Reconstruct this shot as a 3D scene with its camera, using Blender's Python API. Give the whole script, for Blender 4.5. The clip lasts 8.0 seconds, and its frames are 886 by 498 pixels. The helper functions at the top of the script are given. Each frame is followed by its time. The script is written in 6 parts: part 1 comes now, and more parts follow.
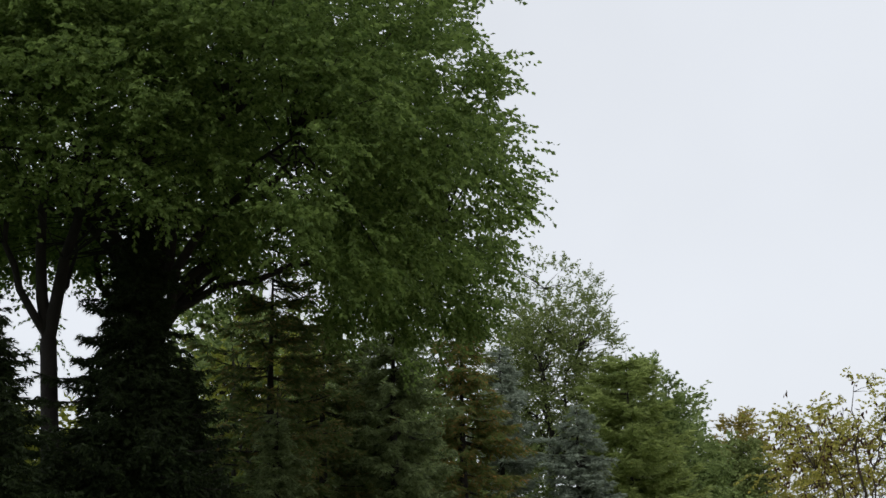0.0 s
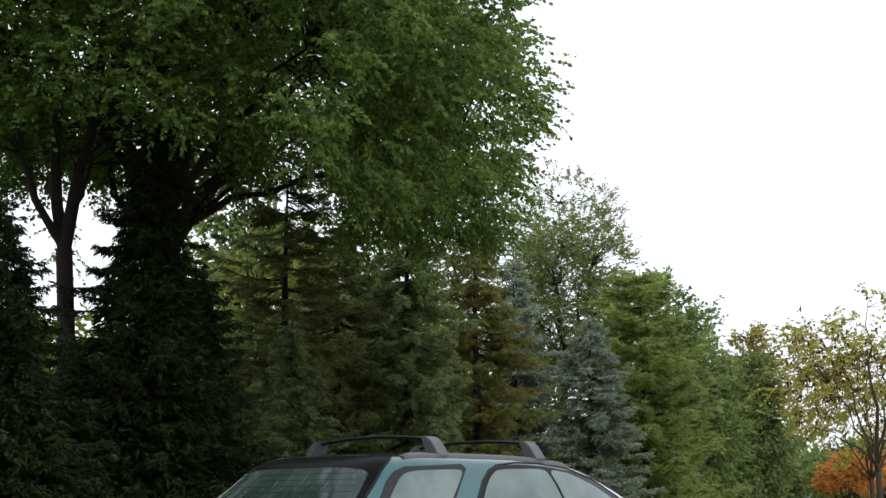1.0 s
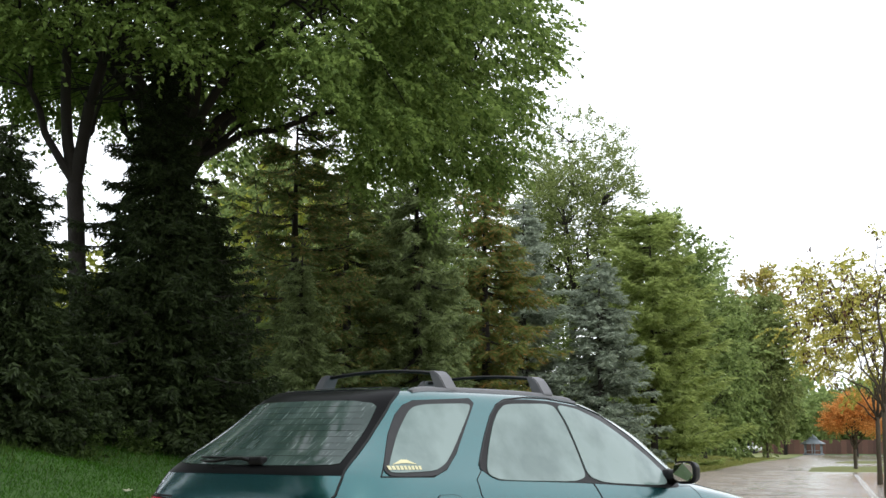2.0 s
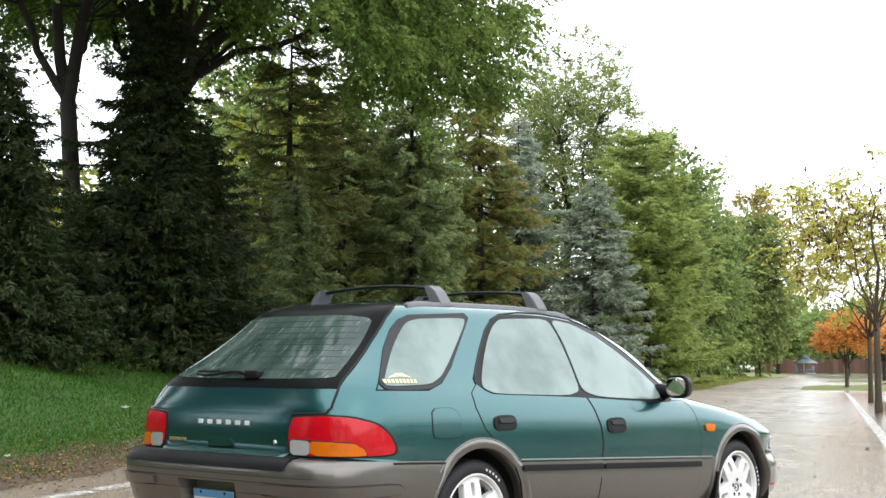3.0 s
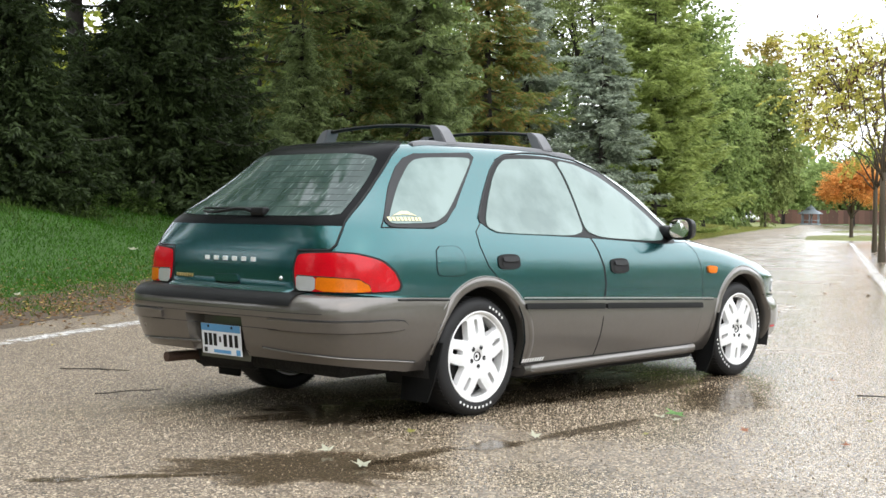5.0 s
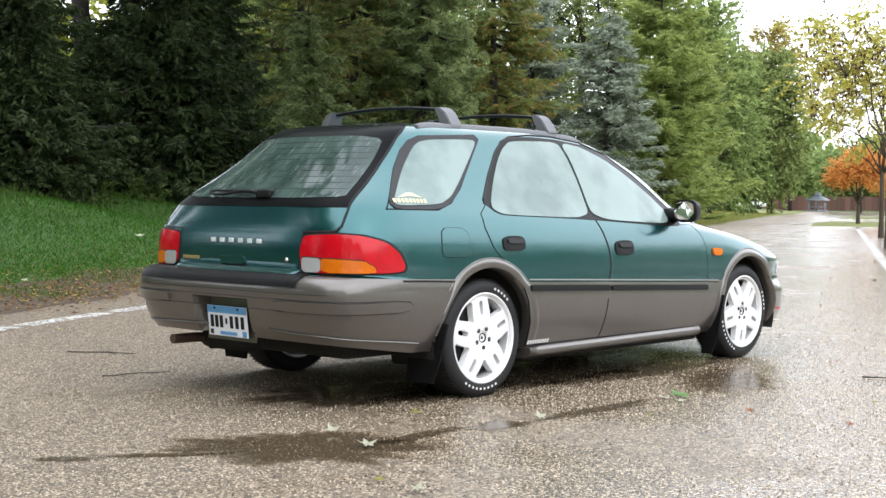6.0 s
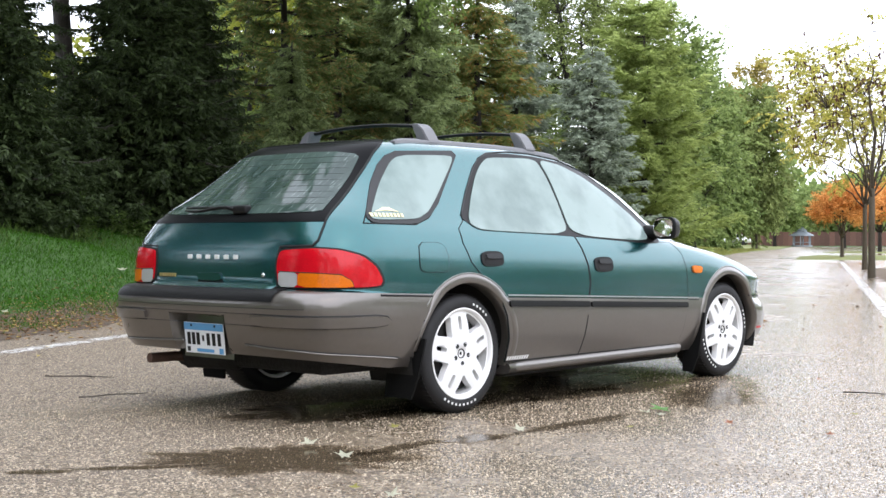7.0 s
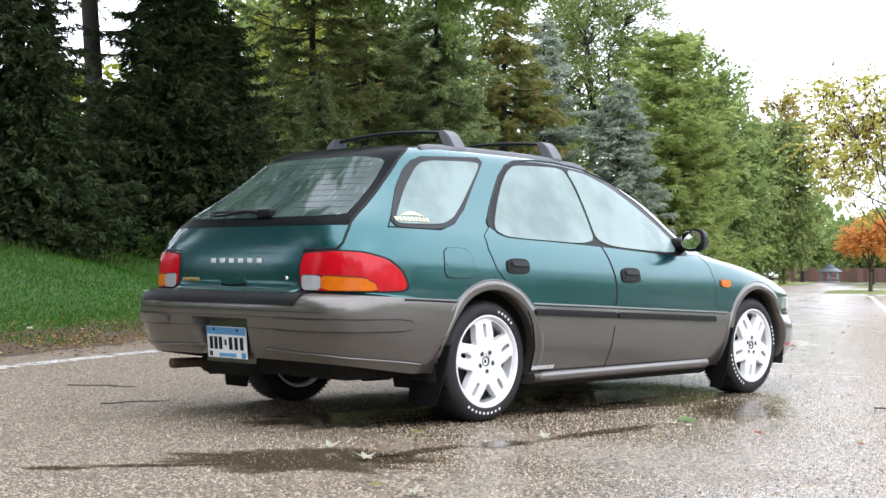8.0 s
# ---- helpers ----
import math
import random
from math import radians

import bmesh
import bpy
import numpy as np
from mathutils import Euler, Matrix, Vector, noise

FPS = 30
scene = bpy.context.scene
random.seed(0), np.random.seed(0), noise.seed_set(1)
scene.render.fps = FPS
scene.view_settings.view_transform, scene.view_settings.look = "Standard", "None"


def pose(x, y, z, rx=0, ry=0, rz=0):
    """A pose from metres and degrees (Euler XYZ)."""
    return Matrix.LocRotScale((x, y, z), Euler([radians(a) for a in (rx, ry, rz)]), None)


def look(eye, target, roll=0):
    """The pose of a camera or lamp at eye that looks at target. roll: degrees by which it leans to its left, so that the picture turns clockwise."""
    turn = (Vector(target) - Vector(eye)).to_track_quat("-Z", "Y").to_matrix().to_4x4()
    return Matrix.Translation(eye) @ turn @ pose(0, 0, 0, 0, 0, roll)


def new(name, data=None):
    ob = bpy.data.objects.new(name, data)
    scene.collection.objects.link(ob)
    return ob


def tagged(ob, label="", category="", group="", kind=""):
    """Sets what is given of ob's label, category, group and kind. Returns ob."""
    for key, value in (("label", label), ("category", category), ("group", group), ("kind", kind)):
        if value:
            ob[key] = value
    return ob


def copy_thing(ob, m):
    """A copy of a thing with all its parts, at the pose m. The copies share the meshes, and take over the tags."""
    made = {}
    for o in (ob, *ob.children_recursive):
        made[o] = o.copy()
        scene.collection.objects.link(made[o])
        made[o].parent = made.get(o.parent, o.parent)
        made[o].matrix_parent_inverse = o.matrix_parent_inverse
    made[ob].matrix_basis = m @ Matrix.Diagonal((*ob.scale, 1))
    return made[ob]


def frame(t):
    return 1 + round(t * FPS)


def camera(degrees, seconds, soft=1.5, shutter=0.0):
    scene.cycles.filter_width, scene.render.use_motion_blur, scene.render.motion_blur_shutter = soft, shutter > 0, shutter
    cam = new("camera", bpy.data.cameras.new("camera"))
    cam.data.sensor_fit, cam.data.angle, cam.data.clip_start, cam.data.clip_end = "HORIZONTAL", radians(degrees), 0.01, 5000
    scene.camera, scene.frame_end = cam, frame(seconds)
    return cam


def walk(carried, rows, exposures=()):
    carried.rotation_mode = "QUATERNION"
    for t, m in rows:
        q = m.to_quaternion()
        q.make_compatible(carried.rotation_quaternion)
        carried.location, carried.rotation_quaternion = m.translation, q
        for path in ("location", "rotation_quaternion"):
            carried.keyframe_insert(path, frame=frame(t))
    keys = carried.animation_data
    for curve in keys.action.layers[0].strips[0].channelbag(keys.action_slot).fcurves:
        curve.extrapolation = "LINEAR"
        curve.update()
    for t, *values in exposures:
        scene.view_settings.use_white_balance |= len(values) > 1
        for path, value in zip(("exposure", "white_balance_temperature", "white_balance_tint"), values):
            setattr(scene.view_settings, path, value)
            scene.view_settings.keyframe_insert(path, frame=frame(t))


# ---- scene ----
# The car stands at the origin: x ahead, y to its left, its rear axle over x = 0.
cam = camera(36.18, 8.0)
PATH = [
    (0, (-5.106, -5.271, 1.125), (2.139, 1.151, 3.627), -0.88),
    (0.5, (-5.1, -5.226, 1.103), (2.155, 1.311, 3.256), 0.10),
    (1, (-5.079, -5.206, 1.097), (2.199, 1.388, 2.984), -0.36),
    (1.5, (-5.09, -5.217, 1.09), (2.183, 1.438, 2.769), -0.06),
    (3, (-5.094, -5.225, 1.054), (2.264, 1.492, 1.91), 0.16),
    (3.5, (-5.09, -5.225, 1.039), (2.325, 1.464, 1.572), 0.31),
    (4, (-5.088, -5.23, 1.025), (2.306, 1.498, 1.245), 0.18),
    (4.5, (-5.09, -5.233, 1.014), (2.284, 1.522, 0.926), 0.46),
    (6, (-5.105, -5.253, 0.981), (2.218, 1.547, 0.626), 0.52),
    (6.5, (-5.1, -5.267, 0.932), (2.189, 1.575, 0.671), 0.25),
    (7, (-5.062, -5.271, 0.862), (2.333, 1.46, 0.796), 0.07),
    (7.5, (-5.041, -5.253, 0.797), (2.318, 1.518, 0.743), 0.39),
    (8, (-5.01, -5.228, 0.729), (2.254, 1.643, 0.907), 0.61),
]
EXPOSURES = [(0.0, -0.97, 6300, 11), (0.5, -0.7, 6350, 12), (1.0, -0.42, 6300, 11), (1.5, -0.15, 6250, 11), (2.2, 0.30, 6350, 10), (3.0, 0.69, 6350, 10), (4.7, 0.81, 6400, 10), (6.0, 0.83, 6200, 12), (7.5, 0.84, 6050, 15), (8.0, 0.84, 6000, 14)]
walk(cam, [(t, look(eye, target, roll)) for t, eye, target, roll in PATH], EXPOSURES)

# ---- sky and sun: a bright overcast ----
world = bpy.data.worlds.new("overcast_sky")
scene.world = world
world.use_nodes = True
wn, wl = world.node_tree.nodes, world.node_tree.links
sky = wn.new("ShaderNodeTexSky")
sky.sky_type, sky.sun_disc = "NISHITA", False
sky.sun_elevation, sky.sun_rotation = radians(50), radians(200)
sky.air_density, sky.dust_density, sky.ozone_density = 1.0, 4.0, 1.0
cloud = wn.new("ShaderNodeMix")
cloud.data_type = "RGBA"
cloud.inputs[0].default_value = 0.9
cloud.inputs[7].default_value = (11.0, 11.3, 11.6, 1)
wl.new(sky.outputs[0], cloud.inputs[6])
# an overcast sky is brighter overhead, with faint banks of cloud
where, split, rise = wn.new("ShaderNodeTexCoord"), wn.new("ShaderNodeSeparateXYZ"), wn.new("ShaderNodeMapRange")
rise.inputs["From Min"].default_value, rise.inputs["From Max"].default_value = 0.0, 1.0
rise.inputs["To Min"].default_value, rise.inputs["To Max"].default_value = 1.3, 1.22
drift, soft_bank, shade_ = wn.new("ShaderNodeTexNoise"), wn.new("ShaderNodeMapRange"), wn.new("ShaderNodeMath")
drift.inputs["Scale"].default_value, drift.inputs["Detail"].default_value = 2.2, 4
soft_bank.inputs["To Min"].default_value, soft_bank.inputs["To Max"].default_value = 0.86, 1.14
shade_.operation = "MULTIPLY"
tint = wn.new("ShaderNodeMix")
tint.data_type, tint.blend_type = "RGBA", "MULTIPLY"
tint.inputs[0].default_value = 1.0
wl.new(where.outputs["Generated"], split.inputs[0])
wl.new(where.outputs["Generated"], drift.inputs["Vector"])
wl.new(split.outputs["Z"], rise.inputs["Value"])
wl.new(drift.outputs["Fac"], soft_bank.inputs["Value"])
wl.new(rise.outputs[0], shade_.inputs[0])
wl.new(soft_bank.outputs[0], shade_.inputs[1])
wl.new(cloud.outputs[2], tint.inputs[6])
wl.new(shade_.outputs[0], tint.inputs[7])
wl.new(tint.outputs[2], wn["Background"].inputs["Color"])
wn["Background"].inputs["Strength"].default_value = 0.122

sun = new("sun", bpy.data.lights.new("sun", "SUN"))
sun.data.energy, sun.data.angle, sun.data.color = 0.75, radians(140), (1.0, 0.97, 0.93)
sun.matrix_world = look((-3, -14, 17), (0, 0, 0))


# ---- helpers for building ----
def lot(u, v, z=0.0):
    """A place from metres along the car park's long axis and across it, towards the trees."""
    return Vector((0.893 * u - 0.449 * v, 0.449 * u + 0.893 * v, z))


def lot_np(u, v):
    return 0.893 * u - 0.449 * v, 0.449 * u + 0.893 * v


def smooth(a, b, x):
    t = np.clip((np.asarray(x, float) - a) / (b - a), 0, 1)
    return t * t * (3 - 2 * t)


def bank(u, v):
    """The ground's height: a flat car park and a grassy bank along its far side."""
    w = 0.06 * np.sin(0.7 * np.asarray(u, float)) + 0.05 * np.sin(1.9 * np.asarray(u, float) + 1)
    return 0.12 * smooth(4.9, 6.4, v + w * 3) + (1.0 + w) * smooth(6.2, 12.5, v) * (1 - 0.55 * smooth(30, 60, u))


def mesh_np(name, verts, faces, smooth_faces=False):
    """A mesh from an array of places and an array of faces with equally many corners."""
    verts, faces = np.asarray(verts, np.float32), np.asarray(faces, np.int32)
    k = faces.shape[1]
    me = bpy.data.meshes.new(name)
    me.vertices.add(len(verts))
    me.vertices.foreach_set("co", verts.ravel())
    me.loops.add(faces.size)
    me.loops.foreach_set("vertex_index", faces.ravel())
    me.polygons.add(len(faces))
    me.polygons.foreach_set("loop_start", np.arange(0, faces.size, k, dtype=np.int32))
    me.polygons.foreach_set("use_smooth", np.full(len(faces), smooth_faces, dtype=bool))
    me.update(calc_edges=True)
    return me


def part(name, data, material, parent=None, label=""):
    """Links a bmesh or a mesh as one mesh object, under a thing or a part."""
    if isinstance(data, bmesh.types.BMesh):
        me = bpy.data.meshes.new(name)
        data.normal_update()
        data.to_mesh(me)
        data.free()
        data = me
    if material is not None and not data.materials:
        data.materials.append(material)
    ob = new(name, data)
    ob.parent = parent
    return tagged(ob, label)


def thing(name, label, category, group="", kind="", at=None):
    ob = tagged(new(name), label, category, group, kind)
    if at is not None:
        ob.matrix_basis = at
    return ob


def shade_smooth(bm, flag=True):
    for fc in bm.faces:
        fc.smooth = flag
    return bm


def tube(bm, pts, radii, sides=8, caps=True):
    """A tapered tube along places."""
    pts = [Vector(p) for p in pts]
    rings = []
    ref = None
    for i, p in enumerate(pts):
        d = (pts[min(i + 1, len(pts) - 1)] - pts[max(i - 1, 0)]).normalized()
        if ref is None:
            ref = d.orthogonal().normalized()
        ref = (ref - d * ref.dot(d)).normalized()
        side = d.cross(ref)
        r = radii[i] if hasattr(radii, "__len__") else radii
        rings.append([bm.verts.new(p + (ref * math.cos(a) + side * math.sin(a)) * r)
                      for a in (2 * math.pi * k / sides for k in range(sides))])
    for a, b in zip(rings, rings[1:]):
        for k in range(sides):
            fc = bm.faces.new((a[k], a[(k + 1) % sides], b[(k + 1) % sides], b[k]))
            fc.smooth = True
    if caps:
        bm.faces.new(rings[0][::-1])
        bm.faces.new(rings[-1])
    return bm


def box(bm, lo, hi, bevel=0.0, segments=2):
    made = bmesh.ops.create_cube(bm, size=1.0)["verts"]
    lo, hi = Vector(lo), Vector(hi)
    for v in made:
        v.co = Vector(((lo[k] + hi[k]) / 2 + v.co[k] * (hi[k] - lo[k]) for k in range(3)))
    if bevel:
        edges = list({e for v in made for e in v.link_edges})
        bmesh.ops.bevel(bm, geom=edges, offset=bevel, segments=segments, profile=0.6, affect="EDGES", clamp_overlap=True)
    return bm


# ---- materials ----
def material(name, color, rough=0.6, metal=0.0, vary=0.15, scale=8.0, bump=0.0, bump_scale=60.0, coat=0.0, spec=0.5, second=None, island=0.0, translucent=0.0, transmit=0.0, random_object=0.0, share=None):
    """A principled surface with two scales of variation in colour and roughness, and fine relief."""
    m = bpy.data.materials.new(name)
    m.use_nodes = True
    n, l = m.node_tree.nodes, m.node_tree.links
    b = n["Principled BSDF"]
    b.inputs["Metallic"].default_value = metal
    b.inputs["Coat Weight"].default_value = coat
    b.inputs["Coat Roughness"].default_value = 0.04
    b.inputs["Specular IOR Level"].default_value = spec
    b.inputs["Transmission Weight"].default_value = transmit
    co = n.new("ShaderNodeTexCoord")
    t1, t2 = n.new("ShaderNodeTexNoise"), n.new("ShaderNodeTexNoise")
    t1.inputs["Scale"].default_value, t1.inputs["Detail"].default_value = scale, 4
    t2.inputs["Scale"].default_value, t2.inputs["Detail"].default_value = scale * 11, 3
    add = n.new("ShaderNodeMath")
    add.operation = "MULTIPLY_ADD"
    add.inputs[1].default_value = 0.5
    mix = n.new("ShaderNodeMix")
    mix.data_type = "RGBA"
    dark = [c * (1 - vary * 1.6) for c in color]
    light = second or [min(1, c * (1 + vary * 1.6)) for c in color]
    mix.inputs[6].default_value, mix.inputs[7].default_value = (*dark, 1), (*light, 1)
    half = n.new("ShaderNodeMath")
    half.operation = "MULTIPLY"
    half.inputs[1].default_value = 0.5
    l.new(co.outputs["Object"], t1.inputs["Vector"])
    l.new(co.outputs["Object"], t2.inputs["Vector"])
    l.new(t1.outputs["Fac"], half.inputs[0])
    l.new(t2.outputs["Fac"], add.inputs[0])
    l.new(half.outputs[0], add.inputs[2])
    fac = add.outputs[0]
    if island or random_object:
        src = n.new("ShaderNodeNewGeometry").outputs["Random Per Island"] if island else n.new("ShaderNodeObjectInfo").outputs["Random"]
        w = n.new("ShaderNodeMix")
        w.data_type = "FLOAT"
        w.inputs[0].default_value = island or random_object
        l.new(fac, w.inputs[2])
        l.new(src, w.inputs[3])
        fac = w.outputs[0]
    if share:
        cut = n.new("ShaderNodeMapRange")
        cut.inputs["From Min"].default_value, cut.inputs["From Max"].default_value = share
        l.new(fac, cut.inputs["Value"])
        fac = cut.outputs[0]
    l.new(fac, mix.inputs[0])
    l.new(mix.outputs[2], b.inputs["Base Color"])
    rr = n.new("ShaderNodeMapRange")
    rr.inputs["To Min"].default_value, rr.inputs["To Max"].default_value = max(0.01, rough * 0.8), min(1, rough * 1.2)
    l.new(t1.outputs["Fac"], rr.inputs["Value"])
    l.new(rr.outputs[0], b.inputs["Roughness"])
    if bump:
        t3 = n.new("ShaderNodeTexNoise")
        t3.inputs["Scale"].default_value, t3.inputs["Detail"].default_value = bump_scale, 4
        bp = n.new("ShaderNodeBump")
        bp.inputs["Strength"].default_value, bp.inputs["Distance"].default_value = bump, 0.02
        l.new(co.outputs["Object"], t3.inputs["Vector"])
        l.new(t3.outputs["Fac"], bp.inputs["Height"])
        l.new(bp.outputs[0], b.inputs["Normal"])
    if translucent:
        tr, ms = n.new("ShaderNodeBsdfTranslucent"), n.new("ShaderNodeMixShader")
        ms.inputs[0].default_value = translucent
        l.new(mix.outputs[2], tr.inputs["Color"])
        l.new(b.outputs[0], ms.inputs[1])
        l.new(tr.outputs[0], ms.inputs[2])
        l.new(ms.outputs[0], n["Material Output"].inputs["Surface"])
    return m


def leaf_material(name, a, b, translucent=0.35, island=0.75, scale=0.5, share=None):
    return material(name, a, rough=0.5, vary=0.25, scale=scale, second=b, island=island, share=share, translucent=translucent, spec=0.15)


M = {
    "maple_leaf": leaf_material("maple_leaf", (0.085, 0.16, 0.034), (0.315, 0.425, 0.115), 0.58),
    "ash_leaf": leaf_material("ash_leaf", (0.15, 0.21, 0.06), (0.36, 0.42, 0.15), 0.5),
    "yellow_leaf": leaf_material("yellow_leaf", (0.34, 0.40, 0.07), (0.76, 0.68, 0.18), 0.6),
    "ochre_leaf": leaf_material("ochre_leaf", (0.24, 0.25, 0.05), (0.52, 0.40, 0.12), 0.55),
    "shrub_leaf": leaf_material("shrub_leaf", (0.045, 0.085, 0.02), (0.13, 0.19, 0.05), 0.45),
    "lime_leaf": leaf_material("lime_leaf", (0.24, 0.30, 0.045), (0.54, 0.56, 0.11), 0.62),
    "orange_leaf": leaf_material("orange_leaf", (0.72, 0.29, 0.06), (0.95, 0.56, 0.2), 0.66),
    "pod": leaf_material("brown_pod", (0.06, 0.03, 0.02), (0.16, 0.08, 0.05), 0.1),
    # near-black spruce needles: shade below the maples is put into this colour
    "shaded_needle": leaf_material("shaded_needle", (0.013, 0.021, 0.009), (0.062, 0.09, 0.031), 0.2),
    "green_needle": leaf_material("green_needle", (0.24, 0.32, 0.085), (0.48, 0.56, 0.19), 0.58),
    "olive_needle": leaf_material("olive_needle", (0.19, 0.26, 0.08), (0.40, 0.26, 0.10), 0.6, 0.4, 1.4, (0.54, 0.8)),
    "rust_needle": leaf_material("rust_needle", (0.27, 0.34, 0.10), (0.56, 0.27, 0.09), 0.6, 0.4, 1.4, (0.55, 0.8)),
    "blue_needle": leaf_material("blue_needle", (0.17, 0.225, 0.155), (0.48, 0.54, 0.42), 0.4),
    "far_leaf": leaf_material("far_leaf", (0.15, 0.23, 0.07), (0.37, 0.46, 0.16), 0.5),
    "spruce_needle": leaf_material("spruce_needle", (0.13, 0.18, 0.07), (0.34, 0.41, 0.175), 0.5),
    "bark": material("bark", (0.024, 0.019, 0.015), 0.9, vary=0.45, scale=5, bump=1.0, bump_scale=22),
    "locust_bark": material("locust_bark", (0.062, 0.049, 0.031), 0.85, vary=0.3, scale=3, bump=0.6, bump_scale=16),
}


# ---- ground, car park ----
def asphalt_material():
    """Old chip-sealed paving: tan and grey chips, wet in patches."""
    m = bpy.data.materials.new("wet_chip_seal")
    m.use_nodes = True
    n, l = m.node_tree.nodes, m.node_tree.links
    b = n["Principled BSDF"]
    co = n.new("ShaderNodeTexCoord")

    def tex(kind, scale, **kw):
        t = n.new(kind)
        t.inputs["Scale"].default_value = scale
        for k, v in kw.items():
            t.inputs[k].default_value = v
        l.new(co.outputs["Object"], t.inputs["Vector"])
        return t
    chips = tex("ShaderNodeTexVoronoi", 116.0)
    fine = tex("ShaderNodeTexNoise", 210.0, Detail=3.0)
    patch = tex("ShaderNodeTexNoise", 0.55, Detail=6.0, Roughness=0.62)
    broad = tex("ShaderNodeTexNoise", 0.16, Detail=4.0)
    ramp = n.new("ShaderNodeValToRGB")
    e = ramp.color_ramp.elements
    e[0].position, e[0].color = 0.0, (0.022, 0.017, 0.012, 1)
    e[1].position, e[1].color = 1.0, (0.70, 0.59, 0.44, 1)
    e.new(0.45).color = (0.135, 0.101, 0.066, 1)
    e.new(0.8).color = (0.29, 0.222, 0.15, 1)
    sep = n.new("ShaderNodeSeparateColor")
    l.new(chips.outputs["Color"], sep.inputs[0])
    l.new(sep.outputs[0], ramp.inputs[0])
    wet = n.new("ShaderNodeMapRange")
    wet.inputs["From Min"].default_value, wet.inputs["From Max"].default_value = 0.43, 0.62
    # the paving falls away from the bank, so that the far side of it stays wetter
    fall, lower = n.new("ShaderNodeVectorMath"), n.new("ShaderNodeMath")
    fall.operation = "DOT_PRODUCT"
    fall.inputs[1].default_value = (0.449 * 0.075, -0.893 * 0.075, 0)
    l.new(co.outputs["Object"], fall.inputs[0])
    l.new(patch.outputs["Fac"], lower.inputs[0])
    l.new(fall.outputs["Value"], lower.inputs[1])
    l.new(lower.outputs[0], wet.inputs["Value"])
    tone = n.new("ShaderNodeMix")
    tone.data_type, tone.blend_type = "RGBA", "MULTIPLY"
    tone.inputs[0].default_value = 1.0
    # wet parts get a lighter tone: some of the sky's sheen as colour
    shade = n.new("ShaderNodeMapRange")
    shade.inputs["To Min"].default_value, shade.inputs["To Max"].default_value = 0.85, 0.93
    l.new(wet.outputs[0], shade.inputs["Value"])
    l.new(ramp.outputs[0], tone.inputs[6])
    l.new(shade.outputs[0], tone.inputs[7])
    l.new(tone.outputs[2], b.inputs["Base Color"])
    rg = n.new("ShaderNodeMapRange")
    rg.inputs["To Min"].default_value, rg.inputs["To Max"].default_value = 0.55, 0.15
    l.new(wet.outputs[0], rg.inputs["Value"])
    l.new(rg.outputs[0], b.inputs["Roughness"])
    hgt = n.new("ShaderNodeMath")
    hgt.operation = "MULTIPLY_ADD"
    hgt.inputs[1].default_value = 0.35
    inv = n.new("ShaderNodeMath")
    inv.operation = "SUBTRACT"
    inv.inputs[0].default_value = 1.0
    l.new(chips.outputs["Distance"], inv.inputs[1])
    l.new(fine.outputs["Fac"], hgt.inputs[0])
    l.new(inv.outputs[0], hgt.inputs[2])
    bp = n.new("ShaderNodeBump")
    bp.inputs["Distance"].default_value, bp.inputs["Strength"].default_value = 0.006, 0.7
    l.new(hgt.outputs[0], bp.inputs["Height"])
    film = n.new("ShaderNodeMapRange")
    film.inputs["To Min"].default_value, film.inputs["To Max"].default_value = 0.85, 0.24
    l.new(wet.outputs[0], film.inputs["Value"])
    l.new(film.outputs[0], bp.inputs["Strength"])
    l.new(bp.outputs[0], b.inputs["Normal"])
    return m


M["asphalt"] = asphalt_material()
M["lawn"] = material("lawn_soil", (0.035, 0.085, 0.010), 0.95, vary=0.4, scale=0.9, bump=0.8, bump_scale=40)
M["line_paint"] = material("worn_white_paint", (0.72, 0.71, 0.68), 0.5, vary=0.2, scale=6, bump=0.5, bump_scale=90)
# the paint has worn through between the chips
pn, pl = M["line_paint"].node_tree.nodes, M["line_paint"].node_tree.links
wear, bare_, thin, blend_, where_ = (pn.new("ShaderNode" + k) for k in ("TexNoise", "BsdfTransparent", "MapRange", "MixShader", "TexCoord"))
wear.inputs["Scale"].default_value, wear.inputs["Detail"].default_value, wear.inputs["Roughness"].default_value = 14, 9, 0.8
thin.inputs["From Min"].default_value, thin.inputs["From Max"].default_value = 0.445, 0.57
pl.new(where_.outputs["Object"], wear.inputs["Vector"])
pl.new(wear.outputs["Fac"], thin.inputs["Value"])
pl.new(thin.outputs[0], blend_.inputs[0])
pl.new(bare_.outputs[0], blend_.inputs[1])
pl.new(pn["Principled BSDF"].outputs[0], blend_.inputs[2])
pl.new(blend_.outputs[0], pn["Material Output"].inputs["Surface"])


def sheet(us, vs, height):
    u, v = np.meshgrid(us, vs, indexing="ij")
    x, y = lot_np(u, v)
    p = np.stack([x, y, height(u, v)], -1).reshape(-1, 3)
    k = np.arange(len(us) * len(vs)).reshape(len(us), len(vs))
    return p, np.stack([k[:-1, :-1], k[1:, :-1], k[1:, 1:], k[:-1, 1:]], -1).reshape(-1, 4)


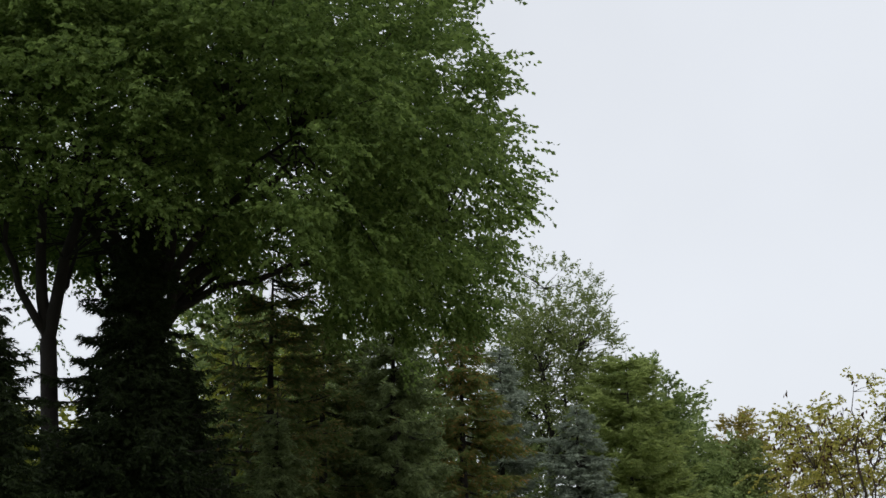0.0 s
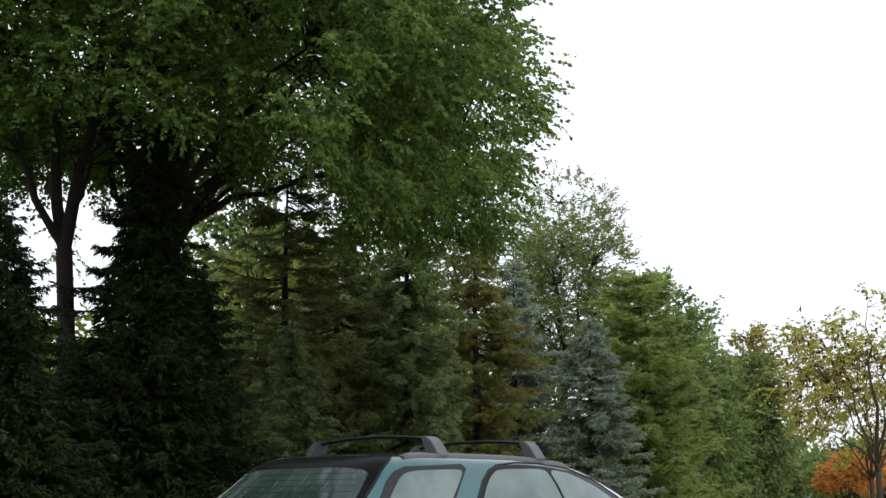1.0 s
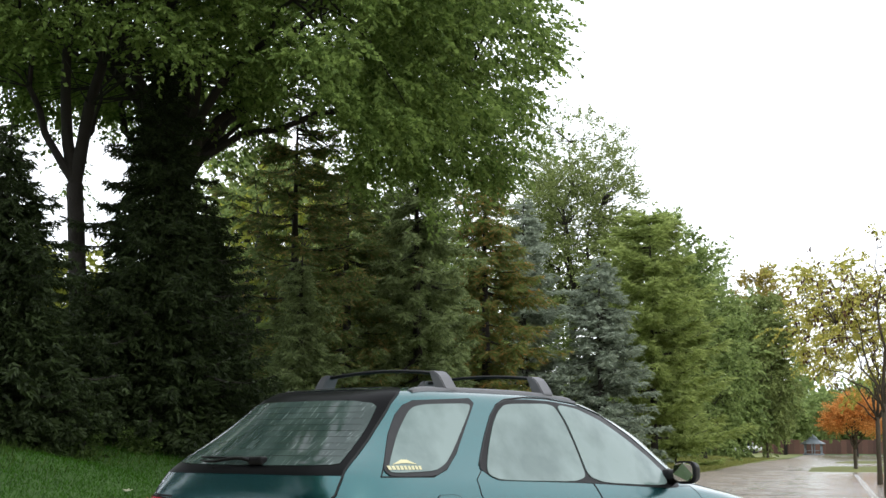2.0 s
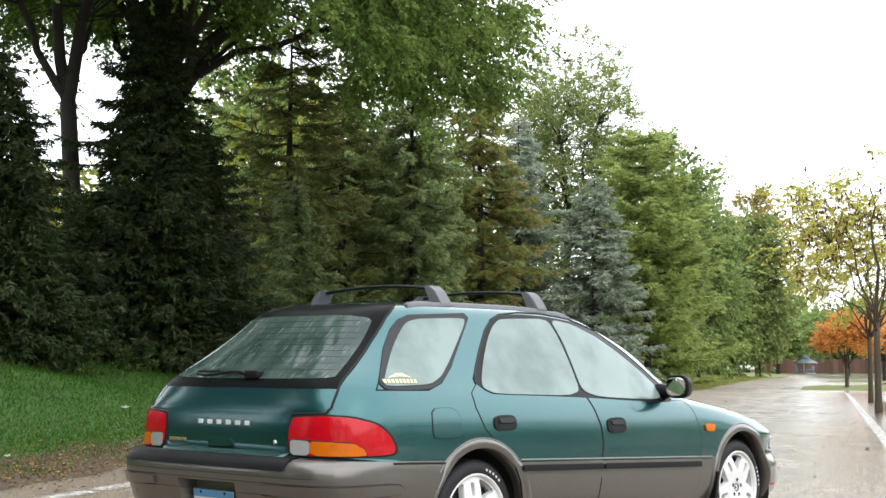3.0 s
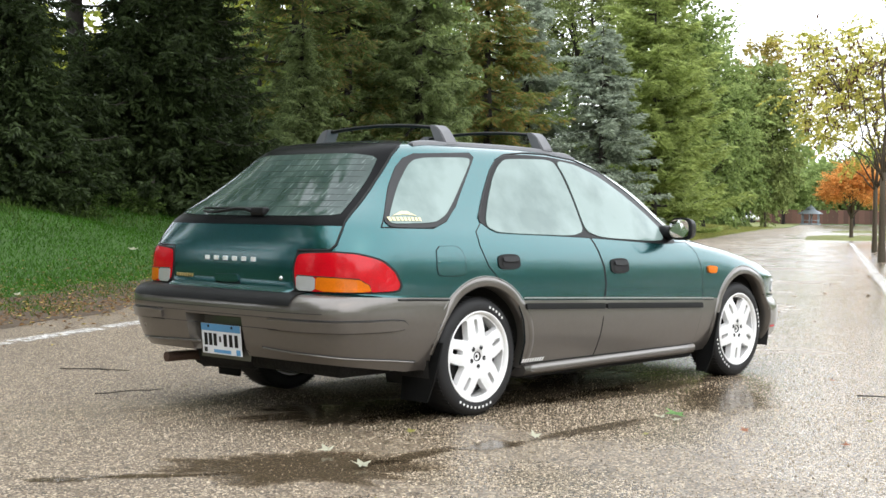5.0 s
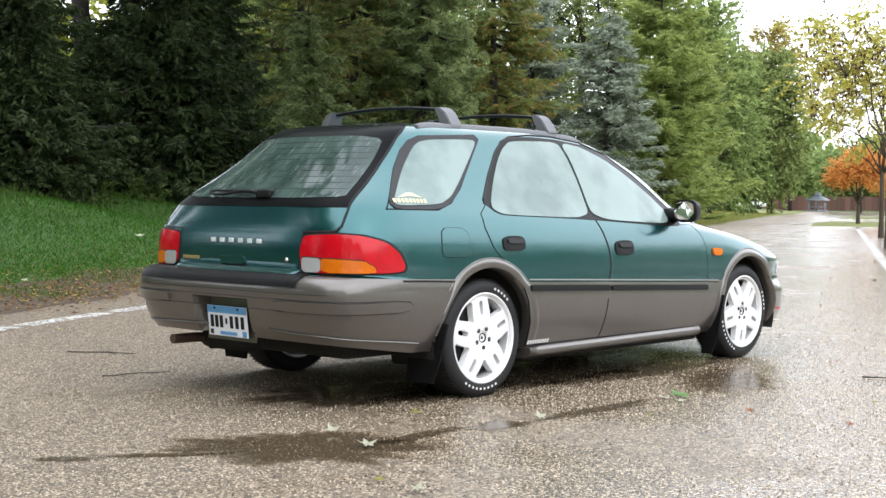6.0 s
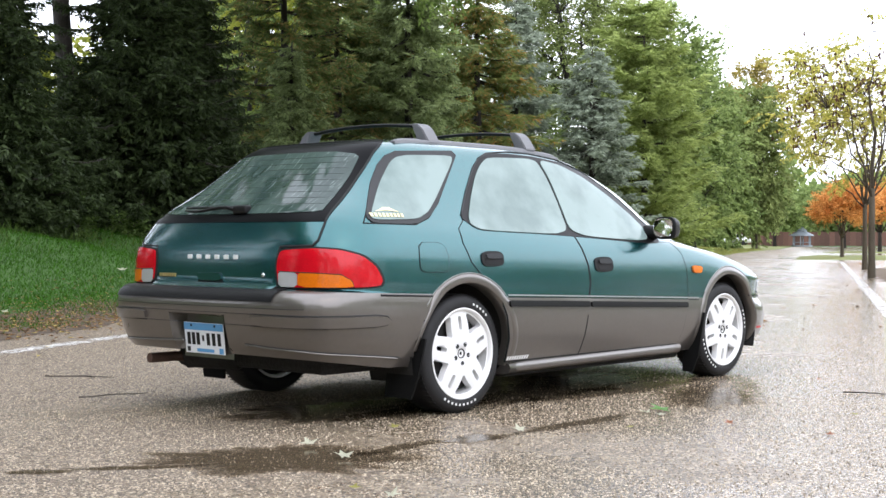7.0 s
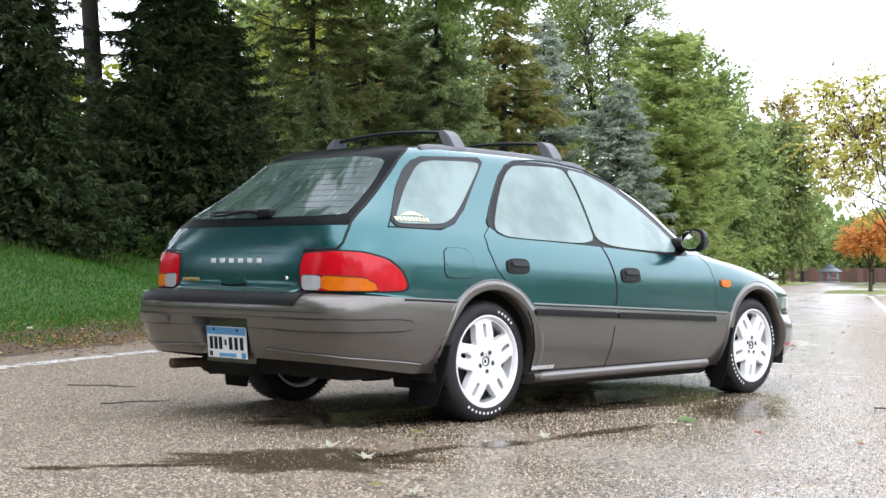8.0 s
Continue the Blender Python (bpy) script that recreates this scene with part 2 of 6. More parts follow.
us = np.concatenate([[-3000, -800, -200, -60], np.arange(-30, 60, 0.5), np.arange(60, 200, 4), [260, 500, 1200, 3500]])
vs = np.concatenate([[-3000, -700, -200, -60, -20, -8, 0, 3], np.arange(4, 16, 0.25), [17, 20, 30, 60, 160, 500, 1500, 3500]])
ground = part("ground", mesh_np("ground", *sheet(us, vs, lambda u, v: bank(u, v) - 0.006), True), M["lawn"], None)
M["dry_lawn"] = material("yellowing_lawn", (0.14, 0.155, 0.04), 0.95, vary=0.45, scale=0.6, bump=0.8, bump_scale=40)
tagged(ground, "green mown grass sloping up to the trees", "ground", "", "structure")

# the paving's edge wanders a little where leaves and soil lie on it
us = np.concatenate([np.arange(-40, 40, 0.25), np.arange(40, 189, 3)])
edge = 4.45 - 3.0 * smooth(78, 135, us) + 0.12 * np.sin(1.3 * us) + 0.08 * np.sin(3.1 * us + 2)
row_v = np.concatenate([[-70, -30, -12, -6, -3, 0, 3]])
pv = np.stack([np.stack([us, np.minimum(v, edge - 0.2)], -1) for v in row_v] + [np.stack([us, edge], -1)], 1)
x, y = lot_np(pv[..., 0], pv[..., 1])
k = np.arange(x.size).reshape(x.shape)
pavement = part("pavement", mesh_np("pavement", np.stack([x, y, np.zeros_like(x)], -1).reshape(-1, 3),
                np.stack([k[:-1, :-1], k[1:, :-1], k[1:, 1:], k[:-1, 1:]], -1).reshape(-1, 4)), M["asphalt"], None)
tagged(pavement, "wet tan chip-sealed asphalt of the car park", "pavement", "", "structure")


def painted_line(u0, u1, v, width, seed, gaps):
    """A worn painted stripe, broken up where the paint has gone."""
    rnd = random.Random(seed)
    bm = bmesh.new()
    u = u0
    while u < u1:
        step = 0.09 + 0.002 * max(0, u) * 3
        a, b = rnd.uniform(-0.012, 0.012), rnd.uniform(-0.012, 0.012)
        if rnd.random() > gaps:
            bm.faces.new([bm.verts.new(lot(p, q, 0.004)) for p, q in ((u, v - width / 2 + a), (u + step, v - width / 2 + b), (u + step, v + width / 2 + a), (u, v + width / 2 + b))])
        u += step
    return bm


for nm, args in (("painted_line", (-12, 42, 3.55, 0.20, 1, 0.02)), ("painted_line", (4, 50, -3.2, 0.17, 2, 0.05))):
    tagged(part(nm, painted_line(*args), M["line_paint"]), "worn white painted line on the wet asphalt", "road marking", "", "structure")


# ---- trees ----
RNG = np.random.default_rng(7)


def unit(a):
    return a / np.maximum(np.linalg.norm(a, axis=-1, keepdims=True), 1e-9)


def blades(pos, along, length, width, fold=0.25, rng=RNG):
    """Leaf blades: a folded rhombus for each place, pointing along, of its length and width."""
    n = len(pos)
    along = unit(along)
    side = unit(np.cross(along, rng.normal(size=(n, 3))))
    up = np.cross(along, side)
    L, W = np.broadcast_to(length, n)[:, None], np.broadcast_to(width, n)[:, None]
    v = np.stack([pos, pos + along * L * 0.45 + side * W * 0.5 + up * W * fold,
                  pos + along * L, pos + along * L * 0.45 - side * W * 0.5 + up * W * fold], 1).reshape(-1, 3)
    k = np.arange(n)[:, None] * 4
    return v, np.concatenate([np.concatenate([k, k + 1, k + 2], 1), np.concatenate([k, k + 2, k + 3], 1)])


def limb(bm, start, end, r0, r1, sag, rnd, sides=7, steps=6):
    """A crooked tapered limb; returns its places."""
    a, b = Vector(start), Vector(end)
    d = b - a
    pts = []
    for i in range(steps + 1):
        t = i / steps
        w = math.sin(math.pi * t) * d.length * 0.06
        pts.append(a + d * t + Vector((rnd.uniform(-w, w), rnd.uniform(-w, w), sag * math.sin(math.pi * t) * d.length + rnd.uniform(-w, w) * 0.4)))
    tube(bm, pts, [r0 + (r1 - r0) * i / steps for i in range(steps + 1)], sides)
    return pts


def broadleaf(name, label, height, spread, trunk_h, trunk_r, clumps, per_clump, leaf, mat, bark, seed, crown=(0.5, 0.5, 0.0), limb_k=1.0, clump_r=0.55, gap=0.35, droop=0.3, limbs=7, lean=(0, 0), shell=0.55, pods=0, hollow=None, boughs=(), full=2.0):
    """A tree with a tapered trunk, crooked limbs and a crown of many small leaves in uneven sprays.
    crown: the crown's middle and half height as parts of the height, and how much its low side is cut off.
    boughs: main limbs of a known way: azimuth, elevation at the fork and at the tip, length, radius. full: how square the crown is."""
    rnd, rng = random.Random(seed), np.random.default_rng(seed)
    top = thing(name, label, "tree")
    bm = bmesh.new()
    fork = Vector((lean[0], lean[1], trunk_h))
    tube(bm, [(0, 0, -0.3), (0, 0, 0.02), (lean[0] * 0.2, lean[1] * 0.2, trunk_h * 0.25), fork * 0.6, fork],
         [trunk_r * 1.45, trunk_r * 1.25, trunk_r, trunk_r * 0.92, trunk_r * 0.85], 12)
    mid, half = crown[0] * height, crown[1] * height
    # clumps fill the crown's outer part, with hollows where noise is low
    places = []
    while len(places) < clumps:
        p = rng.normal(size=3)
        p /= np.linalg.norm(p)
        r = (shell + (1 - shell) * rng.random()) ** 0.7
        wob = 1 + 0.22 * noise.noise(Vector(p * 1.7) + Vector((seed, 0, 0))) + 0.1 * noise.noise(Vector(p * 4.5))
        wide = (max(0.0, 1 - abs(p[2]) ** full) ** (1 / full)) / max(1e-6, math.hypot(p[0], p[1]))
        q = np.array([p[0] * wide * spread * r * wob, p[1] * wide * spread * r * wob, mid + p[2] * half * r * wob])
        if p[2] < -crown[2] - 0.02 and crown[2]:
            continue
        if hollow and q[2] < hollow[0] and q[0] * 0.67 - q[1] * 0.74 < hollow[1] and rng.random() < 0.94:
            continue
        if noise.noise(Vector(q * 0.55) + Vector((0, seed * 3.1, 0))) < gap - 0.75:
            continue
        places.append(q)
    places = np.array(places)
    # main limbs, then twigs out to the clumps
    nodes = [fork]
    for az, e0, e1, length, r0 in boughs:
        pts, at_ = [fork - Vector((0, 0, 0.35))], fork.copy()
        for i in range(9):
            pts.append(at_ + Vector((rnd.uniform(-1, 1), rnd.uniform(-1, 1), rnd.uniform(-1, 1))) * 0.05 * min(i, 2))
            el = radians(e0 + (e1 - e0) * i / 8)
            turn_ = radians(az + 9 * math.sin(i * 1.3 + az))
            at_ = at_ + Vector((math.cos(turn_) * math.cos(el), math.sin(turn_) * math.cos(el), math.sin(el))) * (length / 8)
        tube(bm, pts, [r0 * 1.1 * (1 - 0.085 * i) for i in range(10)], 9)
        nodes += pts[3:]
    for i in range(limbs):
        a = 2 * math.pi * (i + rnd.uniform(-0.3, 0.3)) / limbs
        el = rnd.uniform(0.25, 1.15)
        end = Vector((math.cos(a) * spread * 0.72 * math.cos(el), math.sin(a) * spread * 0.72 * math.cos(el), 0)) + Vector((lean[0], lean[1], trunk_h + (height - trunk_h) * 0.78 * math.sin(el)))
        pts = limb(bm, fork - Vector((0, 0, rnd.uniform(0, 0.15) * trunk_h)), end, trunk_r * limb_k * rnd.uniform(0.42, 0.62), trunk_r * 0.1 * limb_k, 0.1, rnd, 8, 8)
        nodes += pts[2:]
    tall = limb(bm, fork, (lean[0] * 1.2, lean[1] * 1.2, height * 0.9), trunk_r * 0.7, trunk_r * 0.08, 0.0, rnd, 8, 8)
    nodes += tall[2:]
    arr = np.array([tuple(q) for q in nodes])
    for q in places[:: max(1, clumps // 260)]:
        d = np.linalg.norm(arr - q, axis=1) + 0.5 * np.maximum(0, arr[:, 2] - q[2])
        limb(bm, arr[int(np.argmin(d))], q, (trunk_r * 0.11 + 0.008) * limb_k, 0.006 * limb_k, 0.05, rnd, 4, 4)
    part("trunk", bm, bark, top, "dark furrowed trunk and limbs")
    # leaves: every clump is a few drooping twigs with leaves set along both sides
    twigs = max(3, per_clump // 12)
    along_n = max(4, per_clump // twigs)
    n = len(places) * twigs
    root = np.repeat(places, twigs, 0) + rng.normal(size=(n, 3)) * clump_r * np.array([0.3, 0.3, 0.22])
    out = unit(np.repeat(places - np.array([0, 0, mid * 0.9]), twigs, 0))
    way = unit(out * 0.75 + rng.normal(size=(n, 3)) * np.array([0.6, 0.6, 0.35]) + np.array([0, 0, -droop * 0.6]))
    span = clump_r * rng.uniform(0.7, 1.5, n)
    s = np.tile(np.linspace(0.05, 1.0, along_n), n) + rng.normal(size=n * along_n) * 0.03
    w_, r_, l_ = np.repeat(way, along_n, 0), np.repeat(root, along_n, 0), np.repeat(span, along_n)
    pos = r_ + w_ * (s * l_)[:, None] + np.array([0, 0, -1]) * (droop * 0.35 * s ** 2 * l_)[:, None]
    aside = unit(np.cross(w_, np.array([0, 0, 1.0])) + rng.normal(size=w_.shape) * 0.25) * np.tile(np.where(np.arange(along_n) % 2, 1.0, -1.0), n)[:, None]
    along = unit(w_ * 0.7 + aside * 0.8 + np.array([0, 0, -droop]) * rng.uniform(0.3, 1.2, (len(pos), 1)) + rng.normal(size=pos.shape) * 0.25)
    size = leaf * rng.uniform(0.65, 1.2, len(pos))
    part("crown", mesh_np("crown", *blades(pos, along, size, size * 0.66, rng=rng)), mat, top)
    if pods:
        pp = places[rng.integers(0, len(places), pods)] + rng.normal(size=(pods, 3)) * clump_r * 0.6
        v, f = blades(np.repeat(pp, 3, 0) + rng.normal(size=(pods * 3, 3)) * 0.05, np.array([0, 0, -1]) + rng.normal(size=(pods * 3, 3)) * 0.5, 0.14, 0.06, rng=rng)
        part("seed_pod", mesh_np("seed_pod", v, f), M["pod"], top, "hanging brown seed pods")["kind"] = "stuff"
    return top


def conifer(name, label, height, radius, mat, seed, whorl=0.3, per=7, droop=0.35, twig=0.28, bare=0.05, density=1.0, hang=0.5, power=0.8, trunk_r=0.16, tip_up=0.2, ragged=0.25, width=0.24, blades_per=5, core=0, bulge=0.45):
    """A conifer: a tapered trunk, whorls of sagging boughs, and needle sprays along every bough."""
    rnd, rng = random.Random(seed), np.random.default_rng(seed)
    top = thing(name, label, "tree")
    bm = bmesh.new()
    tube(bm, [(0, 0, -0.4), (0.03, 0, height * 0.3), (-0.03, 0.03, height * 0.65), (0, 0, height)], [trunk_r * 1.2, trunk_r, trunk_r * 0.55, 0.012], 9)
    P, D, S = [], [], []
    z = bare * height
    while z < height * 0.985:
        f = (z / height - bare) / (1 - bare)
        R = radius * (1 - f) ** power + 0.1
        for j in range(per):
            a = rnd.uniform(0, 2 * math.pi)
            lump = noise.noise(Vector((math.cos(a) * 1.2 + seed, math.sin(a) * 1.2, z * 0.8))) + 0.6 * noise.noise(Vector((math.cos(a) * 3 + seed, math.sin(a) * 3, z * 2.2)))
            r = R * rnd.uniform(1 - ragged * 1.6, 1 + ragged * 0.6) * (1 + bulge * lump)
            if r < 0.08:
                continue
            zz = z + rnd.uniform(-0.5, 0.5) * whorl
            t = np.linspace(0, 1, 6)
            dirn = np.array([math.cos(a), math.sin(a), 0])
            line = np.array([0, 0, zz]) + dirn * (t * r)[:, None] + np.array([0, 0, 1]) * ((-droop * t + tip_up * t ** 3) * r)[:, None]
            if rnd.random() < 0.4:
                tube(bm, [Vector(q) for q in line], [0.012 + 0.018 * r * (1 - q) for q in t], 4, False)
            m = max(4, int(density * r * 17))
            s = rng.uniform(0.12, 1.0, m) ** 0.8
            q = np.stack([np.interp(s, t, line[:, k]) for k in range(3)], -1)
            side = np.array([-dirn[1], dirn[0], 0]) * rng.choice([-1, 1], m)[:, None]
            dd = dirn * 0.6 + side * rng.uniform(0.2, 1.1, m)[:, None] + np.array([0, 0, -1]) * (hang * rng.uniform(0.2, 1.3, m))[:, None] + rng.normal(size=(m, 3)) * 0.2
            P.append(q), D.append(dd), S.append(twig * rng.uniform(0.6, 1.3, m) * (0.55 + 0.45 * min(1, r)))
        z += whorl * (0.6 + 0.4 * (1 - f))
    P, D, S = np.concatenate(P), np.concatenate(D), np.concatenate(S)
    if core:
        # the dense inner growth near the trunk: broader hanging sprays
        f = rng.random(core) ** 1.25 * 0.93
        a, r = rng.uniform(0, 2 * math.pi, core), (radius * (1 - f) ** power) * np.sqrt(rng.uniform(0.04, 0.5, core))
        q = np.stack([np.cos(a) * r, np.sin(a) * r, (bare + (1 - bare) * f) * height - droop * r], -1)
        P = np.concatenate([P, q])
        D = np.concatenate([D, np.stack([np.cos(a), np.sin(a), -0.7 - 0 * a], -1) + rng.normal(size=q.shape) * 0.6])
        S = np.concatenate([S, rng.uniform(0.25, 0.5, core) * np.clip(1.3 - f, 0.3, 1)])
    # every spray is a small bough of its own: narrow blades that fan out from its axis
    ax = unit(D)
    sd = unit(np.cross(ax, np.array([0, 0, 1.0]) + rng.normal(size=ax.shape) * 0.35))
    S = S[:, None]
    fan = [(0.3, 0.0, 0.66), (0.0, 0.85, 0.55), (0.0, -0.85, 0.55), (0.28, 0.75, 0.48), (0.28, -0.75, 0.48), (0.52, 0.6, 0.4), (0.52, -0.6, 0.4)][:blades_per]
    pos = np.concatenate([P + ax * S * a for a, b, c in fan])
    dr = np.concatenate([unit(ax + sd * b + rng.normal(size=ax.shape) * 0.12) for a, b, c in fan])
    ln = np.concatenate([S * c for a, b, c in fan])
    across = unit(np.cross(dr, rng.normal(size=dr.shape)))
    w_ = ln * width * np.where(np.arange(len(ln)) < len(S), 0.6, 1.0)[:, None]
    v = np.stack([pos - across * w_ * 0.5 + dr * ln * 0.15, pos + across * w_ * 0.5 + dr * ln * 0.15, pos + dr * ln], 1).reshape(-1, 3)
    part("trunk", bm, M["bark"], top, "dark bark of the trunk and boughs")
    part("crown", mesh_np("crown", v, np.arange(len(v)).reshape(-1, 3)), mat, top)
    return top


def place(ob, u, v, turn=0, scale=1.0):
    p = lot(u, v)
    ob.matrix_basis = pose(p.x, p.y, float(bank(u, v)) - 0.05, 0, 0, turn) @ Matrix.Scale(scale, 4)
    return ob


# hollow: below that height the crown has boughs on its south side alone
maple = place(broadleaf("maple_tree", "large spreading maple with dense green leaves over the bank", 18.8, 9.15, 6.7, 0.27, 2300, 108, 0.155, M["maple_leaf"], M["bark"], 11,
                        crown=(0.545, 0.41, 0.48), clump_r=0.7, gap=0.47, droop=0.55, limbs=4, shell=0.45, hollow=(9.7, 4.2), lean=(0.08, -0.08),
                        boughs=((-47, 44, 62, 6.5, 0.14), (-40, 32, 50, 5.0, 0.08), (-47, 24, 4, 7.5, 0.11), (133, 62, 45, 6.0, 0.15), (200, 55, 35, 6.0, 0.15), (40, 60, 35, 6.5, 0.15), (85, 82, 75, 8.0, 0.2), (-105, 55, 20, 6.0, 0.13))), 22.5, 13.0, 0)
place(broadleaf("maple_tree", "forked green maple with a leaning dark trunk", 15, 4.6, 5.7, 0.215, 520, 100, 0.145, M["maple_leaf"], M["bark"], 12,
                crown=(0.64, 0.32, 0.42), clump_r=0.7, gap=0.4, droop=0.45, limbs=0, lean=(-0.28, 0.3), limb_k=0.6, boughs=((133, 58, 95, 5.0, 0.105), (-47, 80, 88, 7.5, 0.16), (40, 60, 40, 4.5, 0.08))), 19.5, 13.25, 0)
# out of view, added as a shadow caster
place(broadleaf("maple_tree", "unseen tall green maple left of the view, casting shade", 17.5, 6.5, 6.0, 0.36, 170, 30, 0.66, M["maple_leaf"], M["bark"], 13,
                crown=(0.6, 0.38, 0.5), clump_r=0.8, gap=0.36, droop=0.5, limbs=7), 4.0, 14.5, 70)
# coarse unseen maples; the last two fill the sky reflected in the tail
far_maple = broadleaf("maple_tree", "unseen green maple beside the car park, for reflections", 17.5, 6.5, 6.0, 0.36, 170, 30, 0.66, M["maple_leaf"], M["bark"], 14, crown=(0.6, 0.38, 0.5), clump_r=0.9, gap=0.36, droop=0.5, limbs=5)
place(far_maple, -5.5, 15.5, 10)
for u, v, t in ((-15, 14.5, 120), (-25, 16, 230), (-36, 15, 310), (-34, 2, 40), (-38, -12, 150)):
    p = lot(u, v)
    copy_thing(far_maple, pose(p.x, p.y, float(bank(u, v)) - 0.05, 0, 0, t))

# the spruces along the bank, and on past the left of the view
SPRUCE = "dark green spruce with drooping boughs on the bank"
DARK = dict(whorl=0.3, per=11, droop=0.5, hang=0.75, ragged=0.35, twig=0.24, density=2.3, bare=0.03, tip_up=0.3, power=0.7, width=0.34, blades_per=7, core=5200, bulge=0.6)
place(conifer("spruce_tree", SPRUCE, 8.9, 2.8, M["shaded_needle"], 21, **{**DARK, "power": 0.85, "ragged": 0.45, "core": 9000}), 19.75, 11.7)
place(conifer("spruce_tree", SPRUCE, 6.1, 2.4, M["shaded_needle"], 22, **{**DARK, "power": 0.85}), 14.75, 12.2)
place(conifer("spruce_tree", "small dark spruce between the taller ones", 3.4, 1.45, M["shaded_needle"], 18, **{**DARK, "core": 2200}), 18.1, 12.5)
place(conifer("spruce_tree", SPRUCE, 5.8, 1.9, M["shaded_needle"], 23, **DARK), 21.2, 11.3)
place(conifer("spruce_tree", SPRUCE, 5.2, 1.6, M["spruce_needle"], 24, **{**DARK, "core": 3000}), 27.4, 11.4)
# sp and its copies are unseen, coarse, only there to be reflected
sp = place(conifer("spruce_tree", SPRUCE, 9.4, 2.7, M["shaded_needle"], 19, whorl=0.4, per=8, droop=0.55, hang=1.0, twig=0.6, density=0.3, bare=0.03, tip_up=0.3, power=0.9, width=0.5, blades_per=4, core=1300), 9.0, 12.6, 40)
for u, v, s, t in ((4.0, 13.5, 1.25, 130), (-1.0, 12.8, 1.2, 220), (-6.5, 13.0, 1.3, 300), (-12, 12.5, 1.2, 15), (-19, 13.0, 1.4, 75), (-27, 12.5, 1.4, 190)):
    p = lot(u, v)
    copy_thing(sp, pose(p.x, p.y, float(bank(u, v)) - 0.05, 0, 0, t)).scale = (s, s, s)
place(conifer("pine_tree", "thin open pine with a bare dark trunk", 10.2, 2.7, M["olive_needle"], 25, whorl=0.42, per=6, droop=0.1, hang=0.35, density=1.05, bare=0.2, twig=0.44, power=0.45, width=0.24, blades_per=7), 30.1, 12.7)
PINE = dict(whorl=0.4, per=8, droop=0.3, hang=0.5, density=1.05, twig=0.42, power=0.55, ragged=0.4, width=0.25, blades_per=7, core=300)
place(conifer("pine_tree", "olive green pine with rusty brown needles", 9.0, 2.9, M["olive_needle"], 26, **PINE), 33.5, 12.3)
place(conifer("spruce_tree", SPRUCE, 10.2, 3.0, M["spruce_needle"], 27, **{**DARK, "twig": 0.4, "density": 1.3, "whorl": 0.4, "core": 700, "width": 0.25, "blades_per": 7, "power": 0.6}), 34.6, 10.3)
place(conifer("spruce_tree", SPRUCE, 9.0, 2.6, M["spruce_needle"], 20, **{**DARK, "twig": 0.4, "density": 1.3, "whorl": 0.4, "core": 700, "width": 0.25, "blades_per": 7, "power": 0.6}), 38.5, 12.6)
place(conifer("pine_tree", "olive green pine with rusty brown needles", 11.8, 2.5, M["rust_needle"], 28, **{**PINE, "twig": 0.5}), 41.6, 9.8)
BLUE = dict(whorl=0.4, per=10, droop=0.3, hang=0.35, density=1.1, twig=0.48, power=0.7, width=0.28, blades_per=7, core=500)
place(conifer("blue_spruce", "blue-grey spruce with layered boughs", 12.2, 2.7, M["blue_needle"], 29, **BLUE), 53.6, 11.0)
place(conifer("blue_spruce", "blue-grey spruce with layered boughs", 9.4, 3.0, M["blue_needle"], 30, **BLUE), 52.3, 7.3)
place(conifer("pine_tree", "bright green white pine with layered boughs", 12.6, 3.9, M["green_needle"], 31, whorl=0.62, per=10, droop=0.02, hang=0.15, density=1.2, twig=0.62, power=0.5, ragged=0.4, bare=0.125, width=0.26, blades_per=7, core=800), 58.5, 5.8)
place(broadleaf("ash_tree", "tall pale green tree with thin open crown", 19.2, 3.7, 7, 0.2, 820, 60, 0.155, M["ash_leaf"], M["bark"], 32, crown=(0.64, 0.36, 0), clump_r=0.7, gap=0.55, droop=0.1, shell=0.15, limbs=9, full=3.4), 65.6, 11.0)
place(broadleaf("ash_tree", "tall pale green tree with thin open crown", 15.2, 4.0, 4, 0.2, 330, 60, 0.28, M["far_leaf"], M["bark"], 33, crown=(0.56, 0.44, 0), clump_r=0.8, gap=0.45, droop=0.1, shell=0.2), 74, 7.0)
place(conifer("pine_tree", "dark green pine with layered boughs", 9.5, 2.7, M["green_needle"], 36, bare=0.05, whorl=0.5, per=8, droop=0.15, hang=0.25, density=1.0, twig=0.7, power=0.55, ragged=0.4, width=0.26, blades_per=7, core=500), 72, 6.4)
place(broadleaf("roadside_tree", "dense green tree at the far end of the verge", 15.6, 3.8, 1.5, 0.25, 380, 60, 0.32, M["far_leaf"], M["bark"], 34, crown=(0.5, 0.5, 0), clump_r=0.9, gap=0.35, droop=0.3, shell=0.3), 100, 7.2)
place(broadleaf("roadside_tree", "dense green tree at the far end of the verge", 16.0, 3.2, 2.2, 0.12, 420, 60, 0.36, M["ash_leaf"], M["locust_bark"], 35, crown=(0.55, 0.45, 0), clump_r=1.0, gap=0.45, droop=0.5, shell=0.3), 128, 3.7)
place(broadleaf("roadside_tree", "dense green tree at the far end of the verge", 11, 4.5, 1.0, 0.3, 300, 60, 0.4, M["far_leaf"], M["bark"], 37, crown=(0.48, 0.5, 0), clump_r=1.0, gap=0.3, droop=0.5, shell=0.3), 125, 8)

